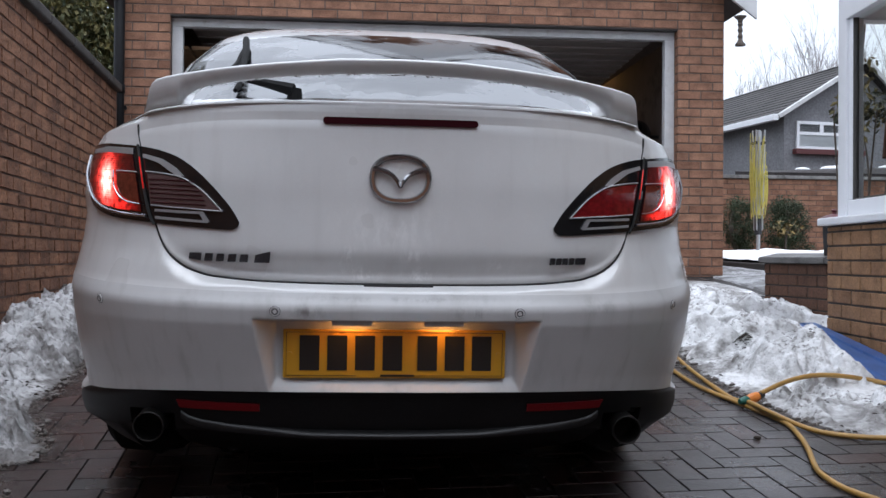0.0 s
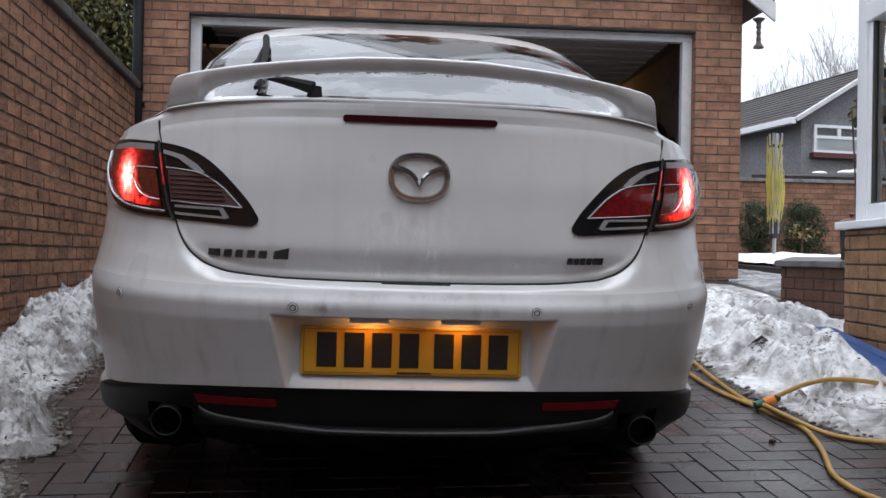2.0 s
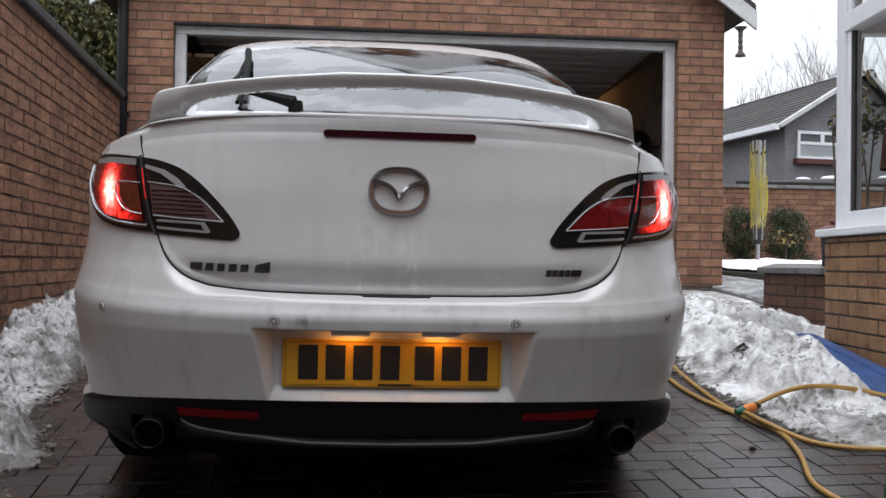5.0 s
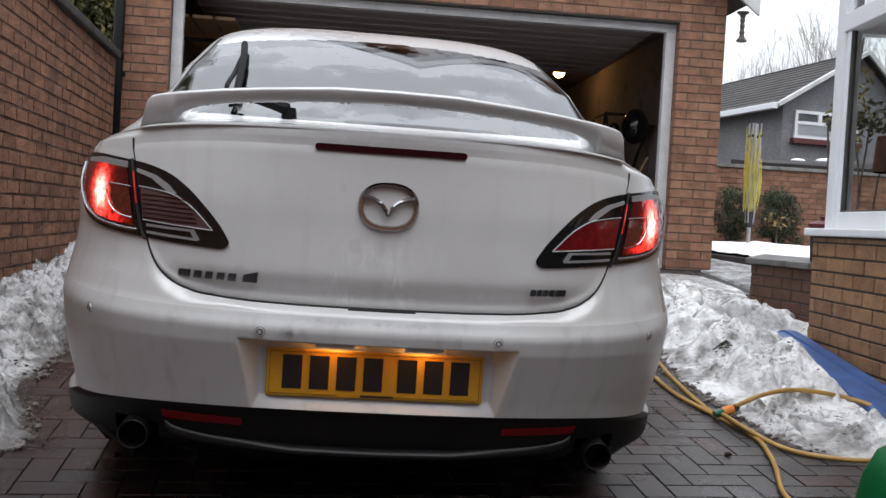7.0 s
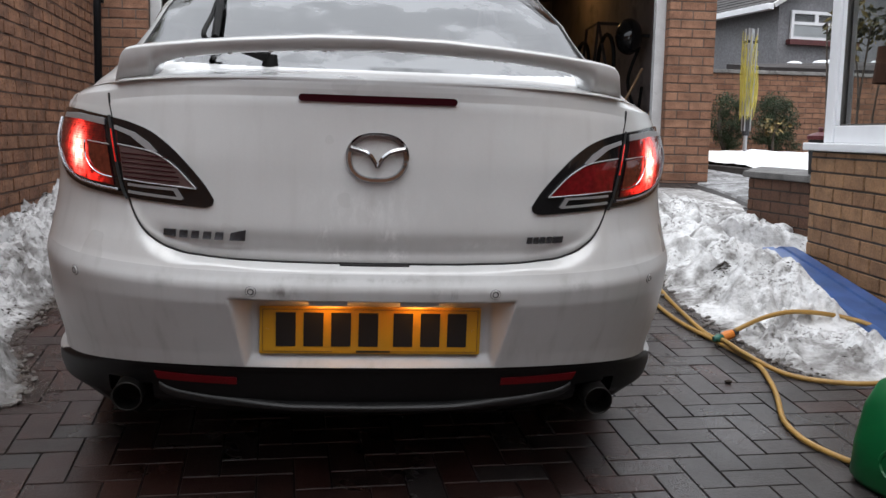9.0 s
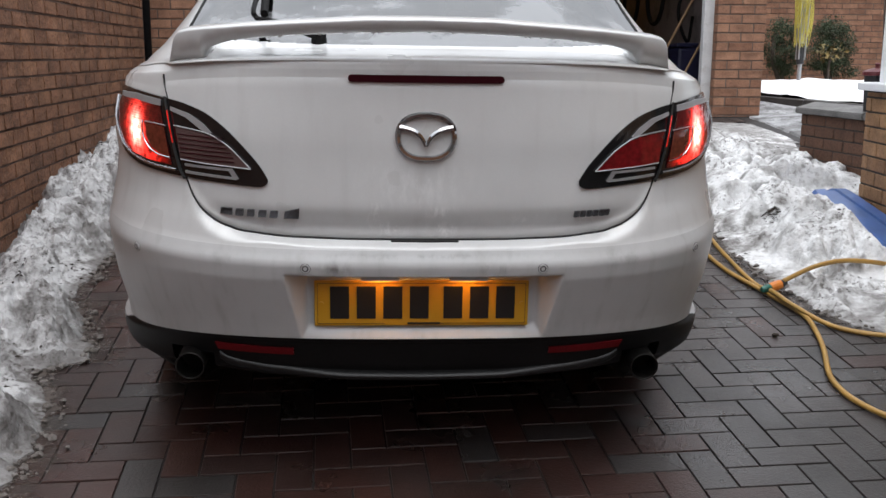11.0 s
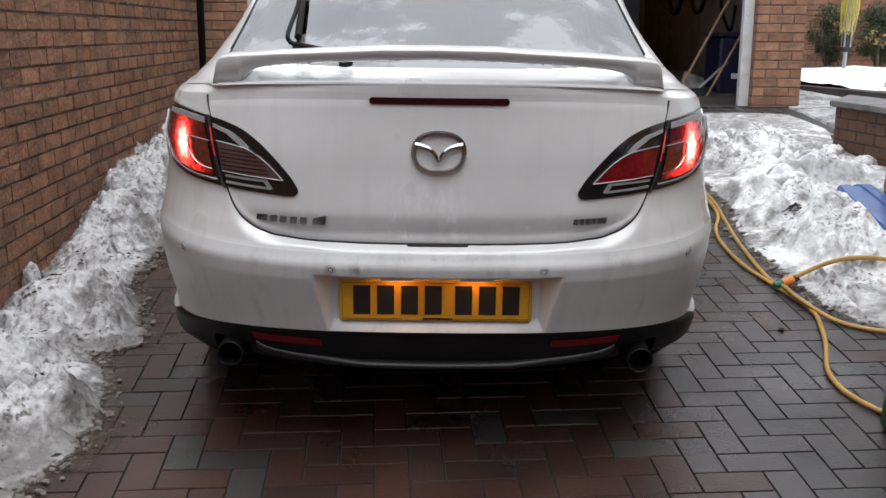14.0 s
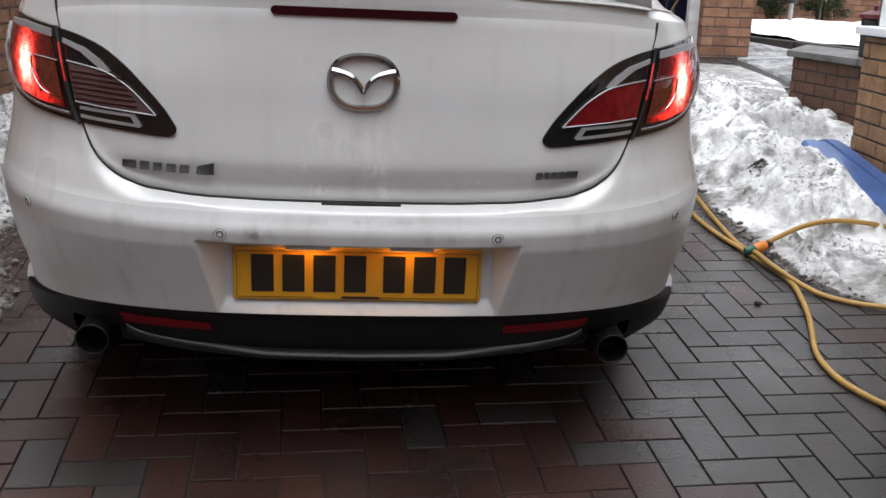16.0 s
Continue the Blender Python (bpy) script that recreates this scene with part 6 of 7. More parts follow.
# a thin apron of slush where each bank runs out on the paving
def slush_apron(y0, y1, line, reach, seed):
    n_, k_ = int((y1 - y0) / 0.03), 10
    verts, faces, cover = [], [], []
    for j in range(n_ + 1):
        y = y0 + (y1 - y0) * j / n_
        for i in range(k_ + 1):
            u = i / k_
            verts.append((line(y) + reach * (u - 0.35), y, ground_z(y) + 0.0065 + 0.0015 * noise.noise(Vector((u * 3, y * 8, seed)))))
            ends = min(1.0, (y - y0) / 0.3, (y1 - y) / 0.3)
            cover.append((0.72 - 0.52 * u) * ends)
    for j in range(n_):
        for i in range(k_):
            a = j * (k_ + 1) + i
            faces.append((a, a + 1, a + k_ + 2, a + k_ + 1) if reach > 0 else (a, a + k_ + 1, a + k_ + 2, a + 1))
    me = bpy.data.meshes.new("slush")
    me.from_pydata(verts, [], faces)
    me.materials.append(THIN_SLUSH)
    me.attributes.new("cover", "FLOAT", "POINT").data.foreach_set("value", cover)
    tagged(new("slush", me), "thin grey slush melting on the paving", "slush", kind="stuff")


slush_apron(-1.2, 7.8, lambda y: left_edges(y)[1], 0.20, 3)
slush_apron(3.0, 7.6, lambda y: right_edges(y)[0], -0.26, 4)
# loose chunks of snow, each a lump of its own
rs = random.Random(21)


def snow_chunk(x, y, z, s, seed):
    bm = bmesh.new()
    bmesh.ops.create_icosphere(bm, subdivisions=3, radius=1.0)
    for v in bm.verts:
        n = noise.fractal(v.co * 1.6 + Vector((seed * 5.1, 0, 0)), 1.0, 2.0, 3)
        v.co *= 1 + 0.35 * n
        v.co = Vector((v.co.x * s[0], v.co.y * s[1], v.co.z * s[2]))
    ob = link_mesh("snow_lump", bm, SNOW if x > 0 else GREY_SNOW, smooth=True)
    ob.location = (x, y, z)
    tagged(ob, "loose lump of frozen snow", "snow", group="snow lumps")


for i, (x, y, h, s) in enumerate(((-1.93, 4.72, 0.19, (0.065, 0.075, 0.085)), (-1.93, 3.56, 0.075, (0.030, 0.045, 0.075)), (-1.86, 4.30, 0.14, (0.06, 0.07, 0.06)), (-1.74, 5.2, 0.18, (0.07, 0.08, 0.07)), (2.50, 6.30, 0.045, (0.075, 0.07, 0.050)), (2.58, 5.95, 0.04, (0.07, 0.08, 0.05)),
                                  (2.40, 6.12, 0.06, (0.06, 0.08, 0.05)))):
    snow_chunk(x, y, ground_z(y) + h - 0.02, s, i + 1)
# crumbs of dirty ice fallen from the banks on to the paving
ball = bmesh.new()
bmesh.ops.create_icosphere(ball, subdivisions=1, radius=1.0)
ball.verts.ensure_lookup_table()
ball_v, ball_f = [v.co.copy() for v in ball.verts], [[v.index for v in f.verts] for f in ball.faces]
ball.free()
crumbs, crumb_faces = [], []
for i in range(1100):
    y = rs.uniform(0.7, 7.0) if i % 3 else rs.uniform(3.2, 6.6)
    away = abs(rs.gauss(0, 0.045)) - 0.03
    x = left_edges(y)[1] + away if i % 3 else right_edges(y)[0] - away
    r = rs.choice((0.003, 0.004, 0.005, 0.007, 0.011)) * (0.6 if away > 0.05 else 1.0)
    c = Vector((x, y, ground_z(y) + 0.006 + r * 0.35 + 0.10 * max(0.0, -away)))
    k = len(crumbs)
    crumbs += [(c + Vector((v.x * r * 1.3, v.y * r * 1.2, v.z * r * 0.8)) * (1 + 0.6 * noise.noise(v * 1.7 + c * 31.0)))[:] for v in ball_v]
    crumb_faces += [[k + q for q in f] for f in ball_f]
me = bpy.data.meshes.new("ice_crumbs")
me.from_pydata(crumbs, [], crumb_faces)
me.materials.append(CRUMB_ICE)
me.attributes.new("dirt", "FLOAT", "POINT").data.foreach_set("value", [0.9] * len(crumbs))
tagged(new("ice_crumbs", me), "crumbs of dirty ice beside the snow banks", "snow", kind="stuff")
bits, bit_faces = [], []
for i in range(5200):
    pool = left_snow if i % 2 else right_snow
    c = Vector(pool[rs.randrange(len(pool))])
    if not 0.0 < c.y < 7.2 or c.z < ground_z(c.y) + 0.004 or noise.noise(c * 2.3) + 0.7 * noise.noise(c * 7.0) < 0.10 + 0.35 * rs.random():
        continue
    c.z += 0.002
    r = rs.choice((0.0015, 0.002, 0.003, 0.004, 0.0055)) if i % 2 else rs.choice((0.0015, 0.002, 0.0025, 0.003, 0.004))
    l = r * rs.uniform(1.5, 5)
    q = rs.uniform(0, 6.28)
    cx, cy = math.cos(q), math.sin(q)
    k = len(bits)
    bits += [(c + Vector((cx * l, cy * l, 0)))[:], (c + Vector((-cy * r, cx * r, r)))[:], (c - Vector((cx * l, cy * l, 0)))[:], (c + Vector((cy * r, -cx * r, 0)))[:], (c + Vector((0, 0, r * 1.5)))[:]]
    bit_faces += [(k, k + 1, k + 4), (k + 1, k + 2, k + 4), (k + 2, k + 3, k + 4), (k + 3, k, k + 4), (k, k + 3, k + 2, k + 1)]
clod = [Vector(v) for v in right_snow if abs(v[0] - 1.566) < 0.07 and abs(v[1] - 4.43) < 0.09]
for i in range(170):
    x, y = 1.566 + rs.gauss(0, 0.020), 4.43 + rs.gauss(0, 0.026)
    c = Vector((x, y, min(clod, key=lambda v: (v.x - x) ** 2 + (v.y - y) ** 2).z + 0.003 + 0.010 * rs.random()))
    r = rs.uniform(0.0018, 0.0035)
    l, q, k = r * rs.uniform(2, 5), rs.uniform(0, 6.28), len(bits)
    cx, cy = math.cos(q), math.sin(q)
    bits += [(c + Vector((cx * l, cy * l, 0)))[:], (c + Vector((-cy * r, cx * r, r)))[:], (c - Vector((cx * l, cy * l, 0)))[:], (c + Vector((cy * r, -cx * r, 0)))[:], (c + Vector((0, 0, r * 1.5)))[:]]
    bit_faces += [(k, k + 1, k + 4), (k + 1, k + 2, k + 4), (k + 2, k + 3, k + 4), (k + 3, k, k + 4), (k, k + 3, k + 2, k + 1)]
me = bpy.data.meshes.new("leaf_litter")
me.from_pydata(bits, [], bit_faces)
me.materials.append(DEBRIS)
litter = new("leaf_litter", me)
tagged(litter, "dark scraps of leaf and grit on the snow", "litter", kind="stuff")

# ---------------------------------------------------------------- hose, connector, sledge, can
def ground_path(pts, lift):
    return [(x, y, ground_z(y) + lift + (z if z else 0)) for x, y, z in pts]


hose = thing("garden_hose", Matrix.Identity(4), "yellow garden hose lying in loops on the drive", "hose")
run_a = ground_path([(1.30, 5.6, 0), (1.31, 5.2, 0), (1.288, 4.78, 0), (1.19, 4.45, 0), (1.160, 4.2, 0), (1.17, 3.9, 0), (1.239, 3.567, 0), (1.276, 3.344, 0), (1.245, 3.16, 0), (1.202, 3.008, 0), (1.132, 2.812, 0), (1.115, 2.70, 0), (1.127, 2.596, 0), (1.183, 2.48, 0), (1.25, 2.42, 0)], 0.011)
run_b = ground_path([(1.34, 5.5, 0.0), (1.33, 5.0, 0.0), (1.294, 4.673, 0), (1.246, 4.23, 0), (1.224, 3.743, 0), (1.24, 3.58, 0.018), (1.257, 3.418, 0.018), (1.343, 3.227, 0), (1.512, 3.12, 0.004), (1.68, 3.10, 0.02), (1.85, 3.2, 0.06)], 0.011)
part("hose_run", tube(spline(run_a, 10), 0.0096, 10), HOSE, hose, smooth=True)
part("hose_run", tube(spline(run_b, 10), 0.0096, 10), HOSE, hose, smooth=True)
run_c = ground_path([(1.300, 3.62, 0.045), (1.45, 3.70, 0.075), (1.58, 3.745, 0.088), (1.70, 3.758, 0.084), (1.82, 3.745, 0.070), (1.90, 3.68, 0.060), (1.93, 3.55, 0.055), (1.95, 3.35, 0.05)], 0.011)
part("hose_run", tube(spline(run_c, 10), 0.010, 10), HOSE, hose, smooth=True)
c0, c1, c2, c3 = (Vector((x, y, ground_z(y) + h)) for x, y, h in ((1.205, 3.60, 0.028), (1.245, 3.61, 0.032), (1.292, 3.62, 0.045), (1.315, 3.63, 0.050)))
part("hose_connector", tube([c0, (c0 + c1) / 2, c1], [0.011, 0.017, 0.017], 12), TEAL, hose, "dark green hose connector")
part("hose_connector", tube([c1, (c1 + c2) / 2, c2], [0.019, 0.021, 0.018], 12), ORANGE, hose, "orange hose connector")
part("hose_collar", tube([c2, c3], [0.016, 0.013], 12), DARK_STUFF, hose)

sledge = bmesh.new()
sec = []
NS = 40
for i in range(NS + 1):
    u = i / NS
    w = 0.122 * float(np.interp(u, [0, .008, .02, .045, .08, .12, .92, 1.0], [.30, .55, .74, .90, .98, 1.0, 1.0, .8]))
    nose = 0.035 * max(0.0, 1 - u / 0.06) ** 2
    sec.append([sledge.verts.new((u * 1.8, a * w, h - nose)) for a, h in ((-1.10, 0.0), (-1.04, 0.006), (-0.97, 0.010), (-0.86, 0.070), (-0.74, 0.082), (-0.25, 0.084), (-0.21, 0.074), (0.21, 0.074), (0.25, 0.084), (0.74, 0.082), (0.86, 0.070), (0.97, 0.010), (1.04, 0.006), (1.10, 0.0))])
for a, b in zip(sec, sec[1:]):
    for j in range(13):
        sledge.faces.new((a[j], a[j + 1], b[j + 1], b[j]))
bmesh.ops.solidify(sledge, geom=sledge.faces[:], thickness=0.005)
bmesh.ops.recalc_face_normals(sledge, faces=sledge.faces)
sled_ob = thing("sledge", Matrix(((sd.x, flip_ * sw.x, sn.x, so.x), (sd.y, flip_ * sw.y, sn.y, so.y), (sd.z, flip_ * sw.z, sn.z, so.z), (0, 0, 0, 1))),
                "blue plastic sledge lying upside down on the snow", "sledge")
part("shell", sledge, SLED_BLUE, sled_ob, smooth=False)
can = thing("plastic_can", Matrix.Translation((1.275, 2.30, ground_z(2.30))) @ Matrix.Rotation(radians(20), 4, "Z") @ Matrix.Rotation(radians(5.4), 4, "X"), "green moulded plastic can standing on the paving", "can")
body_c = bmesh.new()
for lv, (hx, hy, z) in enumerate(((0.115, 0.15, 0.0), (0.13, 0.165, 0.02), (0.128, 0.165, 0.12), (0.118, 0.155, 0.22), (0.095, 0.13, 0.29), (0.055, 0.08, 0.335), (0.02, 0.03, 0.345))):
    ringv = [body_c.verts.new((hx * math.copysign(abs(math.cos(q)) ** 0.6, math.cos(q)), hy * math.copysign(abs(math.sin(q)) ** 0.6, math.sin(q)), z)) for q in (2 * math.pi * k / 28 for k in range(28))]
    if lv:
        for k in range(28):
            body_c.faces.new((prev[k], prev[(k + 1) % 28], ringv[(k + 1) % 28], ringv[k]))
    else:
        body_c.faces.new(ringv[::-1])
    prev = ringv
body_c.faces.new(prev)
part("can_body", body_c, CAN_GREEN, can, smooth=True)
for z in (0.10, 0.215):
    part("moulded_ring", tube([(-0.128 + 0.12 * (z > 0.2) * 0.12, 0.055 * math.cos(q) - 0.03, z + 0.045 * math.sin(q)) for q in (2 * math.pi * k / 20 for k in range(20))], 0.006, 6, True), CAN_GREEN, can)
part("can_cap", tube([(0, 0.02, 0.34), (0, 0.02, 0.375)], 0.03, 14), DARK_STUFF, can)
pebble = bmesh.new()
bmesh.ops.create_icosphere(pebble, subdivisions=2, radius=0.011, matrix=Matrix.Diagonal((1.3, 0.9, 0.6, 1)))
pb = link_mesh("pebble", pebble, DEBRIS, smooth=True)
pb.location = (1.091, 3.164, ground_z(3.164) + 0.008)
tagged(pb, "small dark stone on the paving", "stone")

# ---------------------------------------------------------------- garage clutter
def leaning(name, a, b, r, mat, label, category, head=None):
    ob = thing(name, Matrix.Translation(a), label, category)
    d = Vector(b) - Vector(a)
    part("handle", tube([(0, 0, 0), d], r, 8), mat, ob)
    if head:
        part("head", box(*head), DARK_STUFF, ob)
    return ob


F = GFLOOR
leaning("broom", (2.05, 9.06, F + 0.01), (2.60, 9.14, F + 1.05), 0.013, WOOD, "wooden broom leaning in the garage doorway", "broom", ((-0.14, -0.03, 0), (0.14, 0.03, 0.07)))
leaning("rake", (2.34, 9.02, F + 0.01), (2.70, 9.12, F + 0.66), 0.012, WOOD, "wooden rake leaning against garage tools", "rake", ((-0.12, -0.02, 0), (0.12, 0.02, 0.03)))
leaning("spade", (2.22, 9.00, F + 0.07), (2.56, 9.10, F + 0.36), 0.014, ALU, "spade with a pale shaft among the tools", "spade", ((-0.07, -0.02, -0.065), (0.09, 0.02, 0.05)))
bin_ = thing("storage_bin", Matrix.Translation((2.60, 9.45, F)), "dark blue plastic storage bin with a pale label", "bin")
part("bin_body", box((-0.10, -0.25, 0), (0.20, 0.25, 0.60), 0.03), BLUE_BIN, bin_)
part("bin_label", box((0.03, -0.256, 0.20), (0.11, -0.2505, 0.25)), UPVC, bin_, "blank pale label")
part("bin_lid", box((-0.12, -0.27, 0.60), (0.22, 0.27, 0.64), 0.01), BLUE_BIN, bin_)
sack = thing("tool_bag", Matrix.Translation((1.62, 9.35, F)), "crumpled dark sack on the garage floor", "sack")
bm = bmesh.new()
bmesh.ops.create_icosphere(bm, subdivisions=3, radius=0.22, matrix=Matrix.Translation((0, 0, 0.16)))
for v in bm.verts:
    v.co *= 1 + 0.25 * noise.noise(v.co * 6)
    v.co.z = max(v.co.z, 0.0)
part("sack_body", bm, COPING, sack, smooth=True)
hook = thing("bicycle", Matrix.Translation((2.05, 10.6, F)), "dark bicycle hung on the garage wall", "bicycle")
for yy in (-0.5, 0.5):
    part("tyre", tube([(0.45, yy + 0.31 * math.cos(q), 1.15 + 0.31 * math.sin(q)) for q in (2 * math.pi * k / 26 for k in range(26))], 0.022, 6, True), RUBBER, hook)
part("bicycle_frame", tube([(0.45, -0.5, 1.15), (0.45, -0.15, 1.62), (0.45, 0.35, 1.60), (0.45, 0.5, 1.15), (0.45, 0.0, 1.13), (0.45, -0.15, 1.62)], 0.016, 8), DARK_STUFF, hook)
part("wall_hook", box((0.44, -0.15, 1.60), (0.76, -0.11, 1.63)), DARK_STUFF, hook)
hoover = thing("hanging_helmet", Matrix.Translation((2.62, 9.7, 2.05)), "black rounded equipment hung on the garage wall", "equipment")
bm = bmesh.new()
bmesh.ops.create_icosphere(bm, subdivisions=3, radius=0.17, matrix=Matrix.Diagonal((0.8, 1, 1.1, 1)))
part("shell", bm, GLOSS_BLACK, hoover, smooth=True)
part("strap", tube(spline([(0.1, -0.05, -0.1), (-0.02, -0.1, -0.45), (0.1, -0.05, -0.75), (0.16, 0.0, -0.5)], 6), 0.016, 6), RUBBER, hoover)
part("peg", box((0.05, -0.02, 0.0), (0.215, 0.02, 0.03)), DARK_STUFF, hoover)
cable = thing("coiled_cable", Matrix.Translation((2.66, 8.75, 1.35)), "black cable coiled on the garage side wall", "cable")
part("loop", tube([(0.13, 0.11 * math.cos(q), 0.20 * math.sin(q)) for q in (2 * math.pi * k / 28 for k in range(28))], 0.014, 6, True), RUBBER, cable)
part("loop", tube([(0.11, 0.08 * math.cos(q) + 0.02, 0.24 * math.sin(q) - 0.02) for q in (2 * math.pi * k / 28 for k in range(28))], 0.012, 6, True), RUBBER, cable)
part("peg", box((0.09, -0.02, 0.18), (0.176, 0.02, 0.22)), DARK_STUFF, cable)
cab = thing("tool_cabinet", Matrix.Translation((1.45, 10.6, F)), "dark steel tool cabinet standing in the garage", "cabinet")
part("cabinet_body", box((-0.5, -0.25, 0.0), (0.5, 0.25, 1.55), 0.01), DARK_STUFF, cab)
for x in (-0.49, 0.01):
    door_ = part("cabinet_door", box((x, -0.268, 0.04), (x + 0.48, -0.252, 1.51), 0.004), DARK_STUFF, cab)
    part("handle", box((x + 0.22, -0.285, 0.80), (x + 0.26, -0.268, 0.92), 0.003), ALU, door_)
gloves = thing("rag_heap", Matrix.Translation((2.26, 9.25, F)), "heap of pale rags beside the tools", "rags")
bm = bmesh.new()
bmesh.ops.create_icosphere(bm, subdivisions=3, radius=0.13, matrix=Matrix.Translation((0, 0, 0.10)))
for v in bm.verts:
    v.co *= 1 + 0.4 * noise.noise(v.co * 11)
    v.co.z = max(v.co.z, 0.0)
part("cloth", bm, CONCRETE, gloves, smooth=True)
shelves = thing("garage_shelves", Matrix.Translation((0.3, 13.6, F)), "dark garage shelving full of boxes and tins", "shelves")
for z in (0.5, 1.0, 1.5, 2.0):
    part("shelf_board", box((-1.9, -0.2, z), (1.9, 0.25, z + 0.03)), WOOD, shelves)
for x in (-1.9, -0.6, 0.7, 1.87):
    part("upright", box((x, -0.2, 0), (x + 0.04, -0.16, 2.1)), DARK_STUFF, shelves)
rg = random.Random(4)
for z in (0.53, 1.03, 1.53):
    x = -1.8
    while x < 1.7:
        w_, h_ = rg.uniform(0.12, 0.35), rg.uniform(0.12, 0.38)
        b_ = thing("storage_box", Matrix.Translation((x + w_ / 2, 13.6, F + z)), "dusty box on the garage shelving", "box", "boxes on the shelving")
        part("box_body", box((-w_ / 2, -0.15, 0), (w_ / 2, 0.15, h_), 0.005), rg.choice([DARK_STUFF, WOOD, BLUE_BIN, CONCRETE, MAROON]), b_)
        x += w_ + rg.uniform(0.03, 0.15)
bulb = thing("inspection_lamp", Matrix.Translation((2.28, 12.0, 2.93)), "lit warm bulb hanging in the garage", "lamp")
bm = bmesh.new()
bmesh.ops.create_icosphere(bm, subdivisions=2, radius=0.075)
part("bulb_glass", bm, BULB, bulb, smooth=True)
part("holder", tube([(0, 0, 0.055), (0, 0, 0.08)], 0.018, 10), DARK_STUFF, bulb)
timber = thing("timber_rack", Matrix.Translation((-1.7, 9.2, 2.62)), "pale timber boards stored under the garage ceiling", "timber")
for i in range(3):
    part("board", box((-0.25 + 0.2 * i, -0.6, 0.0), (-0.08 + 0.2 * i, 3.0, 0.03)), WOOD, timber)
part("hanger", box((-0.35, 0.4, -0.03), (0.5, 0.44, 0.0)), DARK_STUFF, timber)
part("hanger", box((-0.35, 0.4, 0.0), (-0.31, 0.44, 0.38)), DARK_STUFF, timber)

# ---------------------------------------------------------------- garden: dryer, feeder, shrubs, walls, house, trees
dry = thing("rotary_dryer", Matrix.Translation((4.24, 10.45, ground_z(10.45) + 0.03)), "folded rotary clothes dryer with yellow line standing in snow", "clothes dryer")
part("mast", tube([(0, 0, -0.1), (0, 0, 1.38)], 0.022, 10), ALU, dry)
part("ground_socket", tube([(0, 0, -0.08), (0, 0, 0.22)], 0.019, 10), ALU, dry)
part("hub", tube([(0, 0, 0.20), (0, 0, 0.42)], 0.04, 12), DARK_STUFF, dry)
for k in range(4):
    q = math.pi * (0.25 + 0.5 * k)
    cx, sy = math.cos(q), math.sin(q)
    part("arm", tube([(0.045 * cx, 0.045 * sy, 0.25), (0.06 * cx, 0.06 * sy, 0.85), (0.070 * cx, 0.070 * sy, 1.38)], 0.010, 6), ALU, dry)
    part("arm_tip", tube([(0.069 * cx, 0.069 * sy, 1.22), (0.069 * cx, 0.069 * sy, 1.25)], 0.017, 6), DARK_STUFF, dry)
rd = random.Random(17)
for k in range(26):
    q = rd.uniform(0, 6.28)
    z0_, z1_ = rd.uniform(0.8, 1.35), rd.uniform(0.36, 0.62)
    r_ = rd.uniform(0.04, 0.105)
    pts = [(0.09 * math.cos(q), 0.09 * math.sin(q), z0_), (r_ * math.cos(q), r_ * math.sin(q), (z0_ + z1_) / 2 + 0.05), (r_ * 0.8 * math.cos(q + 0.5), r_ * 0.8 * math.sin(q + 0.5), z1_), (r_ * math.cos(q + 1.1), r_ * math.sin(q + 1.1), (z0_ + z1_) / 2), (0.09 * math.cos(q + 1.4), 0.09 * math.sin(q + 1.4), z0_ - 0.05)]
    part("line_loop", tube(spline(pts, 4), 0.0032, 5), YELLOW_CORD, dry)
feed = thing("hanging_spindle", Matrix.Translation((3.058, 8.11, -0.04)), "turned wooden spindle feeder hanging on a thin wire", "bird feeder")
part("spindle", revolve([(0.055, 2.978), (0.05, 2.97), (0.026, 2.950), (0.018, 2.925), (0.024, 2.905), (0.015, 2.88), (0.024, 2.855), (0.015, 2.83), (0.024, 2.80), (0.018, 2.78), (0.026, 2.755), (0.044, 2.735), (0.046, 2.72)], 18), BARK, feed)
part("wire", tube([(0, 0, 2.975), (0, 0, 3.16)], 0.0010, 4), ALU, feed)

gw = thing("wall_garden", Matrix.Translation((0, 0, 0)), "brown brick garden wall with a pale coping line", "wall", kind="structure")
GWY = 13.5
part("core", box((3.4, GWY + 0.008, 0.4), (16, GWY + 0.22, 1.98)), MORTAR, gw)
part("coping", box((3.4, GWY - 0.03, 1.98), (16, GWY + 0.25, 2.03), 0.005), CONCRETE, gw, "pale coping")
shed = thing("lean_to", Matrix.Translation((0, 0, 0)), "low felt-roofed outbuilding with a trace of snow", "shed")
bm = bmesh.new()
v0 = [bm.verts.new(p) for p in ((5.9, 13.75, 2.02), (16, 13.75, 2.02), (16, 15.2, 2.55), (5.9, 15.2, 2.16))]
v1 = [bm.verts.new(p) for p in ((5.9, 13.75, 2.10), (16, 13.75, 2.10), (16, 15.2, 2.65), (5.9, 15.2, 2.24))]
bm.faces.new(v0[::-1])
bm.faces.new(v1)
for i in range(4):
    bm.faces.new((v0[i], v0[(i + 1) % 4], v1[(i + 1) % 4], v1[i]))
part("roof", bm, FELT, shed)
part("fascia", box((5.9, 13.70, 1.99), (16, 13.75, 2.07)), FELT, shed, "dark roof edge")
part("shed_wall", box((6.0, 13.85, 0.8), (16, 15.1, 2.02)), FACE_BRICK, shed)
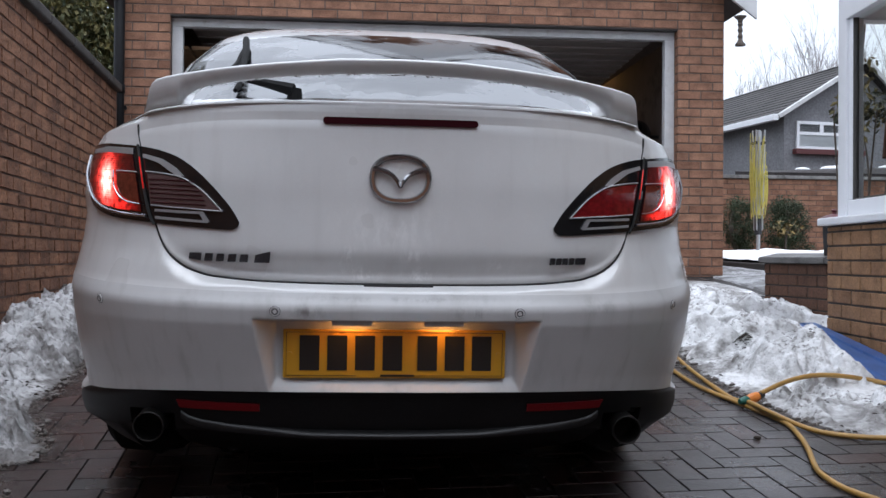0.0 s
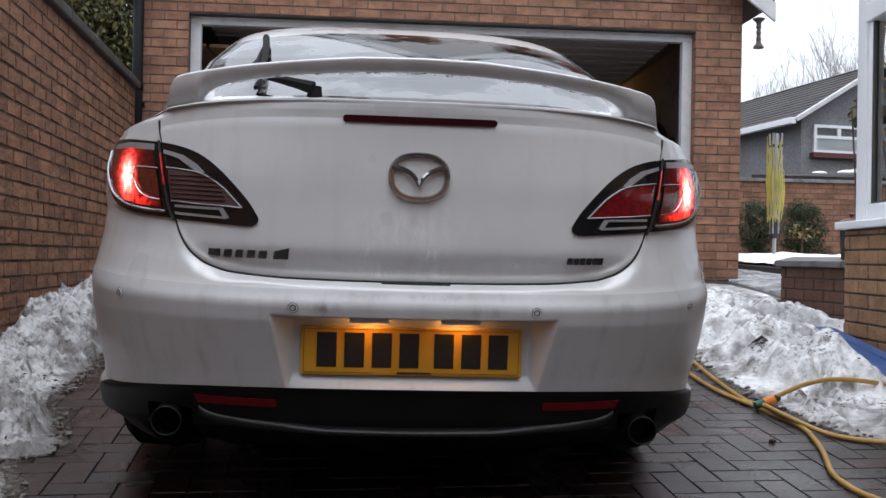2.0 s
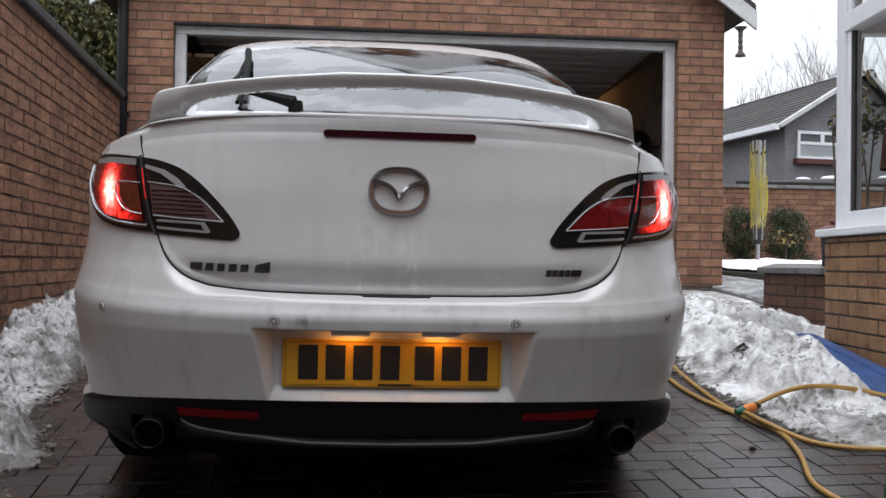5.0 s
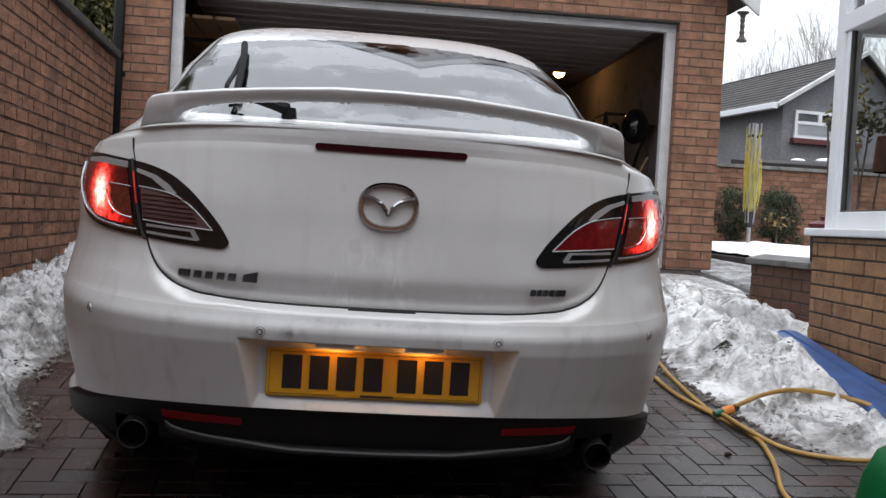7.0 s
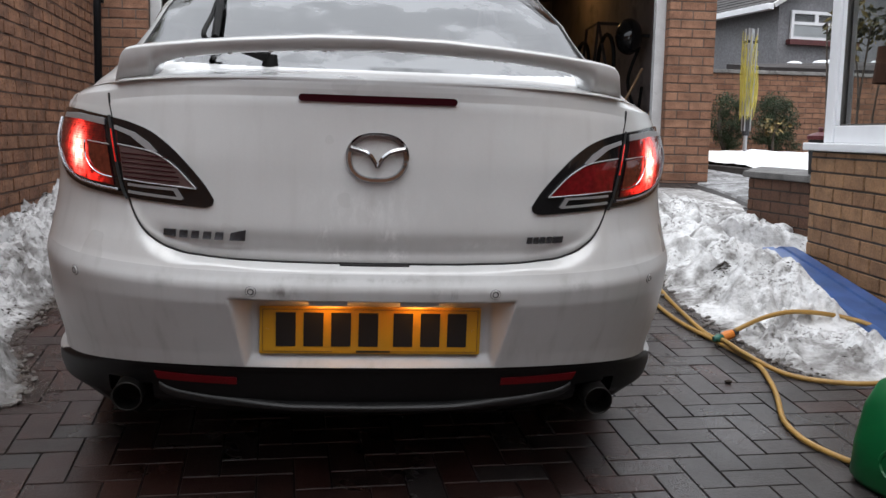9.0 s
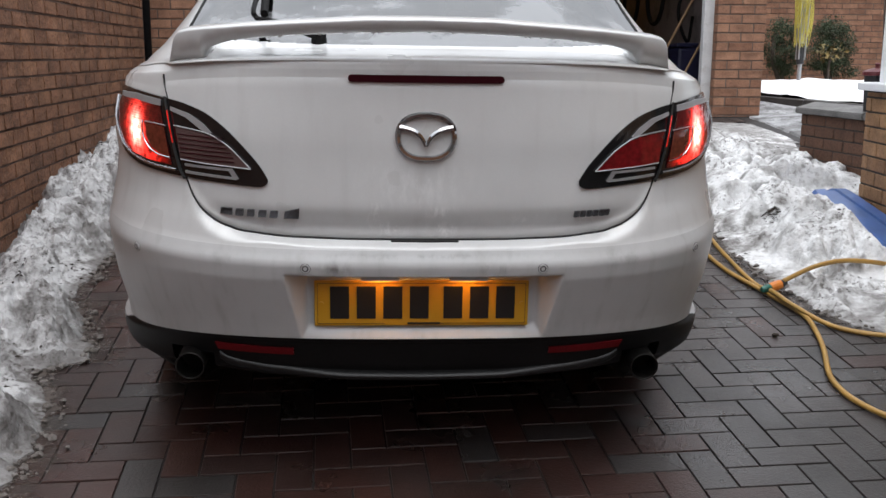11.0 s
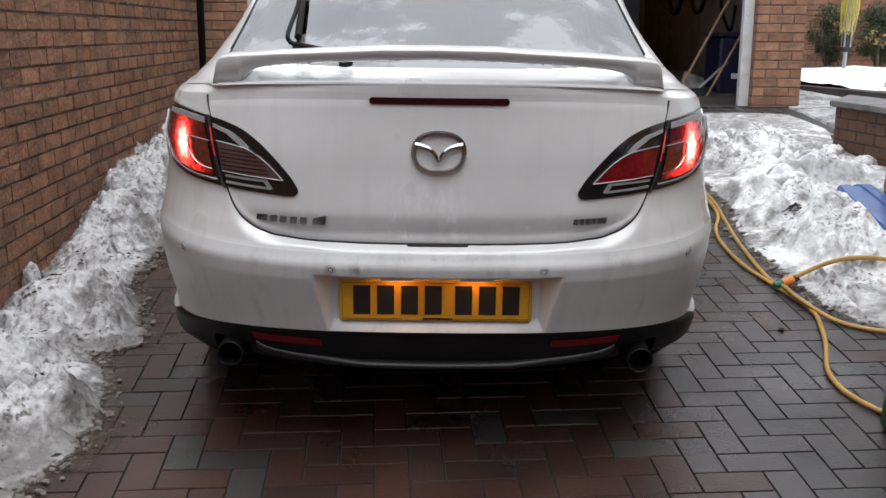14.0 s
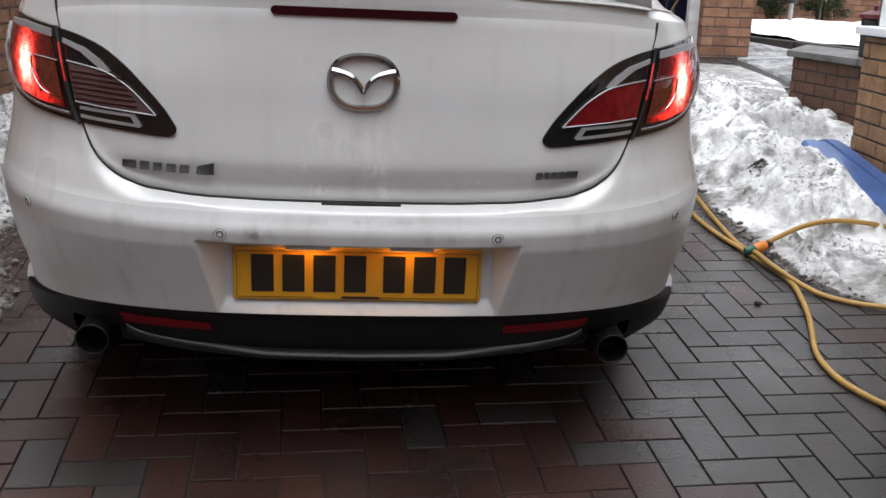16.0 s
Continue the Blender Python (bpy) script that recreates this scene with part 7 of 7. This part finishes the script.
for x, y, s in ((7.4, 15.0, 0.10), (7.65, 15.05, 0.14), (8.4, 15.1, 0.08), (6.9, 14.95, 0.07)):
    bm = bmesh.new()
    bmesh.ops.create_icosphere(bm, subdivisions=2, radius=1.0, matrix=Matrix.Translation((x, y - 0.05, 2.22 + (x - 5.9) * 0.041)) @ Matrix.Diagonal((s * 1.8, s, s * 0.5, 1)))
    part("roof_snow", bm, LAWN_SNOW, shed, "patch of snow")

rp = random.Random(31)
for i, (x, y, w_, h_, n_) in enumerate(((4.93, 12.7, 0.26, 0.80, 2600), (5.62, 12.75, 0.34, 0.82, 3400))):
    plant("shrub", Matrix.Translation((x, y, ground_z(y))), "dark green evergreen shrub before the garden wall", "shrub",
          [([(0, 0, 0), (rp.uniform(-.1, .1), 0, 0.3), (rp.uniform(-.1, .1), 0, 0.6)], 0.03), ([(0.05, 0, 0), (0.1, 0.05, 0.3), (0.15, 0, 0.55)], 0.02)],
          [((0, 0, h_ * 0.55), (w_, 0.3, h_ * 0.5), n_)] + [((rp.uniform(-.8, .8) * w_, rp.uniform(-.2, .1), h_ * rp.uniform(0.12, 1.0)), (w_ * rp.uniform(0.25, 0.5), 0.15, h_ * rp.uniform(0.08, 0.2)), n_ // 8) for _ in range(18)], SHRUB, 40 + i, 0.024)
plant("dry_bush", Matrix.Translation((5.42, 12.3, ground_z(12.3))), "small bush with yellowing leaves", "shrub", [([(0, 0, 0), (0, 0, 0.2), (0.05, 0, 0.4)], 0.015)], [((0, 0, 0.38), (0.2, 0.15, 0.14), 90)], DRY_LEAF, 60, 0.07)
plant("climbing_plant", Matrix.Translation((2.79, 5.52, 0.822)), "climbing plant with yellowed leaves by the window post", "plant",
      [([(0.0, 0, 0.0), (0.02, 0, 0.5), (-0.04, 0, 0.95), (0.0, 0, 1.5)], 0.006)],
      [((-0.05, 0, 0.95), (0.07, 0.07, 0.13), 36), ((0.02, 0, 1.15), (0.05, 0.06, 0.12), 14), ((-0.03, 0, 0.80), (0.05, 0.05, 0.06), 12)], DRY_LEAF, 61, 0.055)

plant("climbing_plant", on_house(0.80, 0.50, 0.822), "bushy climber with yellow tips seen behind the window", "plant",
      [([(0, 0.1 * k, 0.0), (0.02, 0.1 * k, 0.4), (0.0, 0.14 * k, 0.95)], 0.006) for k in range(-1, 3)],
      [((-0.05, -0.08, 0.92), (0.11, 0.09, 0.13), 110), ((0.0, 0.07, 0.95), (0.13, 0.12, 0.15), 140), ((0.05, 0.25, 0.95), (0.14, 0.14, 0.15), 150), ((0.0, 0.45, 0.92), (0.16, 0.16, 0.14), 150)], CLIMBER, 66, 0.045)

# the grey neighbour's house
nb = thing("neighbour_house", Matrix.Translation((8.125, 18.24, 0)) @ Matrix.Rotation(radians(8.8), 4, "Z"), "grey roughcast house with a dark tiled roof", "house")
eave_z, wd = 3.70, 3.75
rise, rise_far = 0.61, 0.92
ap = (1.69, eave_z + rise * 1.69)
far_z = ap[1] - rise_far * (wd - ap[0])
bm = bmesh.new()
g0 = [bm.verts.new(p) for p in ((0, 0, 0.5), (wd, 0, 0.5), (wd, 0, far_z), (ap[0], 0, ap[1]), (0, 0, eave_z))]
g1 = [bm.verts.new((v.co.x + 1.2 * 0, v.co.y + 11, v.co.z)) for v in g0]
bm.faces.new(g0)
bm.faces.new(g1[::-1])
for i in range(5):
    bm.faces.new((g0[(i + 1) % 5], g0[i], g1[i], g1[(i + 1) % 5]))
bmesh.ops.recalc_face_normals(bm, faces=bm.faces)
part("wall", bm, HARL, nb, "grey roughcast wall")
for sx in (0, 1):
    rows = 13
    for k in range(rows):
        t0, t1 = k / rows, (k + 1) / rows + 0.012
        run, slope_ = (ap[0] + 0.30, rise) if not sx else (wd - ap[0] + 0.30, rise_far)
        d0, d1 = run * (1 - t0), run * (1 - t1)
        zz0, zz1 = ap[1] - d0 * slope_ + 0.08, ap[1] - d1 * slope_ + 0.06
        x0_, x1_ = (ap[0] + d0, ap[0] + d1) if sx else (ap[0] - d0, ap[0] - d1)
        bm = bmesh.new()
        vs = [bm.verts.new(p) for p in ((x0_, -0.22, zz0), (x0_, 11.2, zz0), (x1_, 11.2, zz1), (x1_, -0.22, zz1))]
        ws = [bm.verts.new(v.co - Vector((0, 0, 0.05))) for v in vs]
        bm.faces.new(vs)
        bm.faces.new(ws[::-1])
        for i in range(4):
            bm.faces.new((vs[(i + 1) % 4], vs[i], ws[i], ws[(i + 1) % 4]))
        bmesh.ops.recalc_face_normals(bm, faces=bm.faces)
        part("tile_course", bm, ROOF_TILE, nb)
part("verge_board", tube([(-0.28, -0.24, eave_z - 0.12), (ap[0], -0.24, ap[1] + 0.05)], 0.055, 4), WHITE_PAINT, nb, "white verge board")
part("verge_board", tube([(wd + 0.28, -0.24, far_z - 0.20), (ap[0], -0.24, ap[1] + 0.05)], 0.055, 4), WHITE_PAINT, nb, "white verge board")
part("gutter", box((-0.40, -0.25, eave_z - 0.20), (-0.28, 11.2, eave_z - 0.08), 0.01), UPVC, nb, "white eaves gutter")
part("roof_vent", tube([(0.5, 4.9, eave_z + 0.30), (0.5, 4.9, eave_z + 0.78)], 0.06, 8), CONCRETE, nb)
bm = bmesh.new()
bm.faces.new([bm.verts.new(v) for v in ((0.27, -0.03, 3.02), (1.67, -0.03, 3.02), (1.67, -0.03, 3.52), (0.27, -0.03, 3.52))])
win = part("window", bm, WINDOW_GLASS, nb, "white framed upper window")
part("blind", box((0.29, -0.015, 3.03), (1.65, -0.005, 3.32)), LAWN_SNOW, win, "pale blind")
for lo, hi in (((0.25, -0.06, 2.985), (1.69, -0.01, 3.04)), ((0.25, -0.06, 3.48), (1.69, -0.01, 3.54)), ((0.25, -0.06, 3.04), (0.31, -0.01, 3.48)), ((1.63, -0.06, 3.04), (1.69, -0.01, 3.48)), ((0.31, -0.055, 3.27), (1.63, -0.01, 3.33)), ((0.77, -0.058, 3.33), (0.85, -0.01, 3.48))):
    part("frame", box(lo, hi), UPVC, win)
part("sill", box((0.19, -0.14, 2.885), (1.75, 0.0, 2.985)), MAROON, win, "maroon painted sill")


# ---- trees
def bare_tree(x, y, z, h, seed, spread=0.35):
    rnd = random.Random(seed)
    ob = thing("bare_tree", Matrix.Translation((x, y, z)), "leafless winter tree behind the houses", "tree", "bare trees")
    trunk = tube([(0, 0, 0), (rnd.uniform(-.1, .1), 0, h * 0.3), (rnd.uniform(-.2, .2), 0, h * 0.62)], [0.07, 0.05, 0.03], 6)
    part("trunk", trunk, TWIG, ob)
    bm = bmesh.new()

    def grow(p, d, length, r, depth):
        q = p + d * length * 0.5 + Vector((rnd.uniform(-1, 1), rnd.uniform(-1, 1), rnd.uniform(0, 1))) * length * 0.06
        e = q + d * length * 0.5 + Vector((rnd.uniform(-1, 1), rnd.uniform(-1, 1), 0.6)) * length * 0.08
        add_tube(bm, [p, q, e], [r, r * 0.8, r * 0.55], 4, caps=False)
        if depth:
            for _ in range(rnd.choice((2, 3, 3))):
                nd = (d + Vector((rnd.uniform(-1, 1), rnd.uniform(-1, 1), rnd.uniform(-0.1, 0.8))) * spread * 1.6).normalized()
                grow(p + (e - p) * rnd.uniform(0.45, 1.0), nd, length * rnd.uniform(0.5, 0.75), r * 0.55, depth - 1)
    for k in range(5):
        t = rnd.uniform(0.35, 0.62)
        grow(Vector((0, 0, h * t)), Vector((rnd.uniform(-spread, spread), rnd.uniform(-spread, spread), 1)).normalized(), h * rnd.uniform(0.2, 0.34), 0.024, 4)
    part("crown", bm, TWIG, ob)


rt = random.Random(9)
for i in range(24):
    bare_tree(12.8 + 0.36 * i + rt.uniform(-0.25, 0.25), 34 + rt.uniform(0, 3), 0.8, 5.0 + 0.15 * i + rt.uniform(-0.5, 0.6), 100 + i, 0.30)

con = thing("conifer", Matrix.Translation((-4.25, 12.6, 0.6)), "tall conifer with yellow-tipped foliage behind the wall", "tree")
part("trunk", tube([(0, 0, 0), (0.05, 0, 2.5), (0, 0, 5.6)], [0.16, 0.12, 0.04], 8), BARK, con)
rcn = random.Random(77)
for k in range(9):
    z_ = 1.2 + k * 0.55
    q = rcn.uniform(0, 6.28)
    part("limb", tube([(0, 0, z_), (0.6 * math.cos(q), 0.6 * math.sin(q), z_ + 0.15)], [0.04, 0.015], 6), BARK, con)
for k in range(11):
    bm = bmesh.new()
    z_ = 1.0 + k * 0.5
    rr = 1.55 * (1 - 0.05 * k)
    for _ in range(14):
        q, r_ = rcn.uniform(0, 6.28), rr * rcn.uniform(0.3, 0.95)
        leaf_cloud(bm, (r_ * math.cos(q), r_ * math.sin(q), z_ + rcn.uniform(-0.3, 0.3)), (0.34, 0.34, 0.36), 330, 0.095, rcn, 0.7)
    part("foliage", bm, LEAF, con, "drooping scaly foliage")
creeper = thing("bare_climber", Matrix.Translation((-2.65, 8.9, 1.2)), "tangled leafless climber behind the wall end", "climber")
for k in range(16):
    pts = [(rcn.uniform(-.2, .3), 0, 0)]
    for j in range(5):
        pts.append((pts[-1][0] + rcn.uniform(-.15, .15), rcn.uniform(-.1, .1), pts[-1][2] + rcn.uniform(0.12, 0.32)))
    part("stem", tube(spline(pts, 3), 0.006, 4), TWIG, creeper)

# the street side behind the camera: an unseen house, added for the paint to reflect
street = thing("unseen_house", Matrix.Translation((0.8, -12.5, -1.35)), "unseen brick house added behind the camera for reflections", "house", kind="structure")
SH, SW = 5.6, 7.0
bm = bmesh.new()
g0 = [bm.verts.new(p) for p in ((-SW, 0, 0), (SW, 0, 0), (SW, 0, SH), (0, 0, SH + 4.2), (-SW, 0, SH))]
g1 = [bm.verts.new((v.co.x, -8.0, v.co.z)) for v in g0]
bm.faces.new(g0)
bm.faces.new(g1[::-1])
for i in range(5):
    bm.faces.new((g0[(i + 1) % 5], g0[i], g1[i], g1[(i + 1) % 5]))
bmesh.ops.recalc_face_normals(bm, faces=bm.faces)
part("wall", bm, FACE_BRICK, street)
for sx in (-1, 1):
    bm = bmesh.new()
    vs = [bm.verts.new(p) for p in ((sx * (SW + 0.4), 0.3, SH - 0.3), (sx * (SW + 0.4), -8.3, SH - 0.3), (0, -8.3, SH + 4.3), (0, 0.3, SH + 4.3))]
    ws = [bm.verts.new(v.co + Vector((0, 0, 0.12))) for v in vs]
    bm.faces.new(vs)
    bm.faces.new(ws[::-1])
    for i in range(4):
        bm.faces.new((vs[(i + 1) % 4], vs[i], ws[i], ws[(i + 1) % 4]))
    bmesh.ops.recalc_face_normals(bm, faces=bm.faces)
    part("roof", bm, ROOF_TILE, street)

# ---------------------------------------------------------------- bricks and paving blocks
lay_bricks(boundary, (wall_x(0), 0, 0), (WALL_LEAN, 1, 0), (1, -WALL_LEAN, 0), -6.925, 7.93, -0.7135, 2.115, 0.225, 0.0765, WALL_BRICK,
           lambda u, z: abs(u - 4.6) + abs(z - 1.2) * 0.8, 3, rough=0.14)
lay_bricks(garage, (0, GY, 0), (1, 0, 0), (0, -1, 0), GX0, GX1, 0.579, GEAVE, 0.2145, 0.078, FACE_BRICK,
           lambda u, z: abs(u - 2.75) if u > 2 else 5 + abs(u), 4, holes=((OX0, OX1, 0.0, OTOP),), rough=0.08, first=-0.010)
# the reveals of the opening show brick ends
lay_bricks(garage, (OX1, GY, 0), (0, 1, 0), (-1, 0, 0), 0.0, 0.10, 0.579, OTOP, 0.2145, 0.078, FACE_BRICK, lambda u, z: z, 6, rough=0.08, name="reveal_brick")
lay_bricks(house, HO, HD, HN, -3.6, 0.0, 0.10, BAY_TOP - 0.035, 0.235, 0.0775, BAY_BRICK, lambda u, z: -u, 7, rough=0.08)
lay_bricks(low_wall, LA, LDIR, LNORM, 0.0, LLEN, LOW_TOP - 0.0765 * 6, LOW_TOP - 0.002, 0.225, 0.0765, LOW_BRICK, lambda u, z: u, 8, rough=0.08)
lay_bricks(gw, (0, GWY, 0), (1, 0, 0), (0, -1, 0), 3.4, 9.0, 0.75, 1.98, 0.225, 0.0765, FACE_BRICK, lambda u, z: abs(u - 5.8), 9, rough=0.08)


def block_mesh(seed, mat):
    """A paving block, one metre each way, with a worn chamfered top."""
    rnd = random.Random(seed)
    bm = bmesh.new()
    cx, cy = 0.007, 0.014
    top = [bm.verts.new((sx * (0.5 - cx), sy * (0.5 - cy), 0.5 + rnd.uniform(-0.01, 0.01))) for sx, sy in ((-1, -1), (1, -1), (1, 1), (-1, 1))]
    mid = [bm.verts.new((sx * (0.5 - cx * 0.2), sy * (0.5 - cy * 0.2), 0.43)) for sx, sy in ((-1, -1), (1, -1), (1, 1), (-1, 1))]
    low = [bm.verts.new((sx * 0.5, sy * 0.5, -0.5)) for sx, sy in ((-1, -1), (1, -1), (1, 1), (-1, 1))]
    bm.faces.new(top)
    for a, b in ((mid, top), (low, mid)):
        for i in range(4):
            j = (i + 1) % 4
            bm.faces.new((a[i], a[j], b[j], b[i]))
    me = bpy.data.meshes.new("paving_block")
    bm.normal_update()
    bm.to_mesh(me)
    bm.free()
    me.materials.append(mat)
    return me


drive = link_mesh("pavement", slab([(-2.2, -5.5), (2.9, -5.5), (2.9, 8.24), (-2.3, 8.24)], -1.4, -1.2), JOINT)
for v in drive.data.vertices:
    v.co.z = ground_z(v.co.y) - 0.0065 - (0.1 if v.co.z < -1.3 else 0)
tagged(drive, "wet herringbone block paving in dull red and grey", "paving", kind="structure")
blocks = [block_mesh(i, PAVER if i < 4 else GREY_PAVER) for i in range(8)]
turn = Matrix.Rotation(math.atan(-WALL_LEAN), 4, "Z")
lean_m = Matrix.Rotation(math.atan(SLOPE), 4, "X")
spots = []
P0 = Vector((-1.217, 2.232, 0))       # a block corner that fixes the pattern
rp = random.Random(12)
for a in range(-24, 50):
    for b in range(-90, 66):
        k = (a - b) % 4
        if k == 0:
            c, size = Vector((0.1 * (a + 1), 0.1 * (b + 0.5), 0)), (0.2, 0.1, 0)
        elif k == 3:
            c, size = Vector((0.1 * (a + 0.5), 0.1 * (b + 1), 0)), (0.1, 0.2, 1)
        else:
            continue
        w = turn @ c + P0
        if wall_x(w.y) + 0.02 < w.x < 2.75 and -5.4 < w.y < 8.2 and (w.x < house_x(w.y) + 0.02 or w.y > 5.0):
            spots.append((w, size))
spots.sort(key=lambda s: max(abs(s[0].x - 0.85) * 1.2, abs(s[0].y - 2.75)))
rest, rest_grey = [], []
for i, (w, size) in enumerate(spots):
    m = Matrix.Translation((w.x, w.y, ground_z(w.y) - 0.0145 + rp.uniform(-0.0008, 0.0008))) @ lean_m @ turn
    if size[2]:
        m = m @ Matrix.Rotation(radians(90), 4, "Z")
    m = m @ Matrix.Rotation(rp.uniform(-0.004, 0.004), 4, "X") @ Matrix.Diagonal((0.1948, 0.0948, 0.03, 1))
    # more grey blocks towards the right, where wet paving mirrors the sky
    grey = rp.random() < min(max(0.45 + (w.x - 0.45) * 0.85, 0.08), 0.92)
    me = blocks[rp.randrange(4) + (4 if grey else 0)]
    if i < 300:
        ob = new("paving_block", me)
        ob.parent = drive
        ob.matrix_world = m
    else:
        (rest_grey if grey else rest).append((me, m))
join_pieces("far_paving_blocks", None, rest, PAVER, drive, "wet red paving blocks of the same drive")
join_pieces("far_paving_blocks", None, rest_grey, GREY_PAVER, drive, "wet grey paving blocks of the same drive")
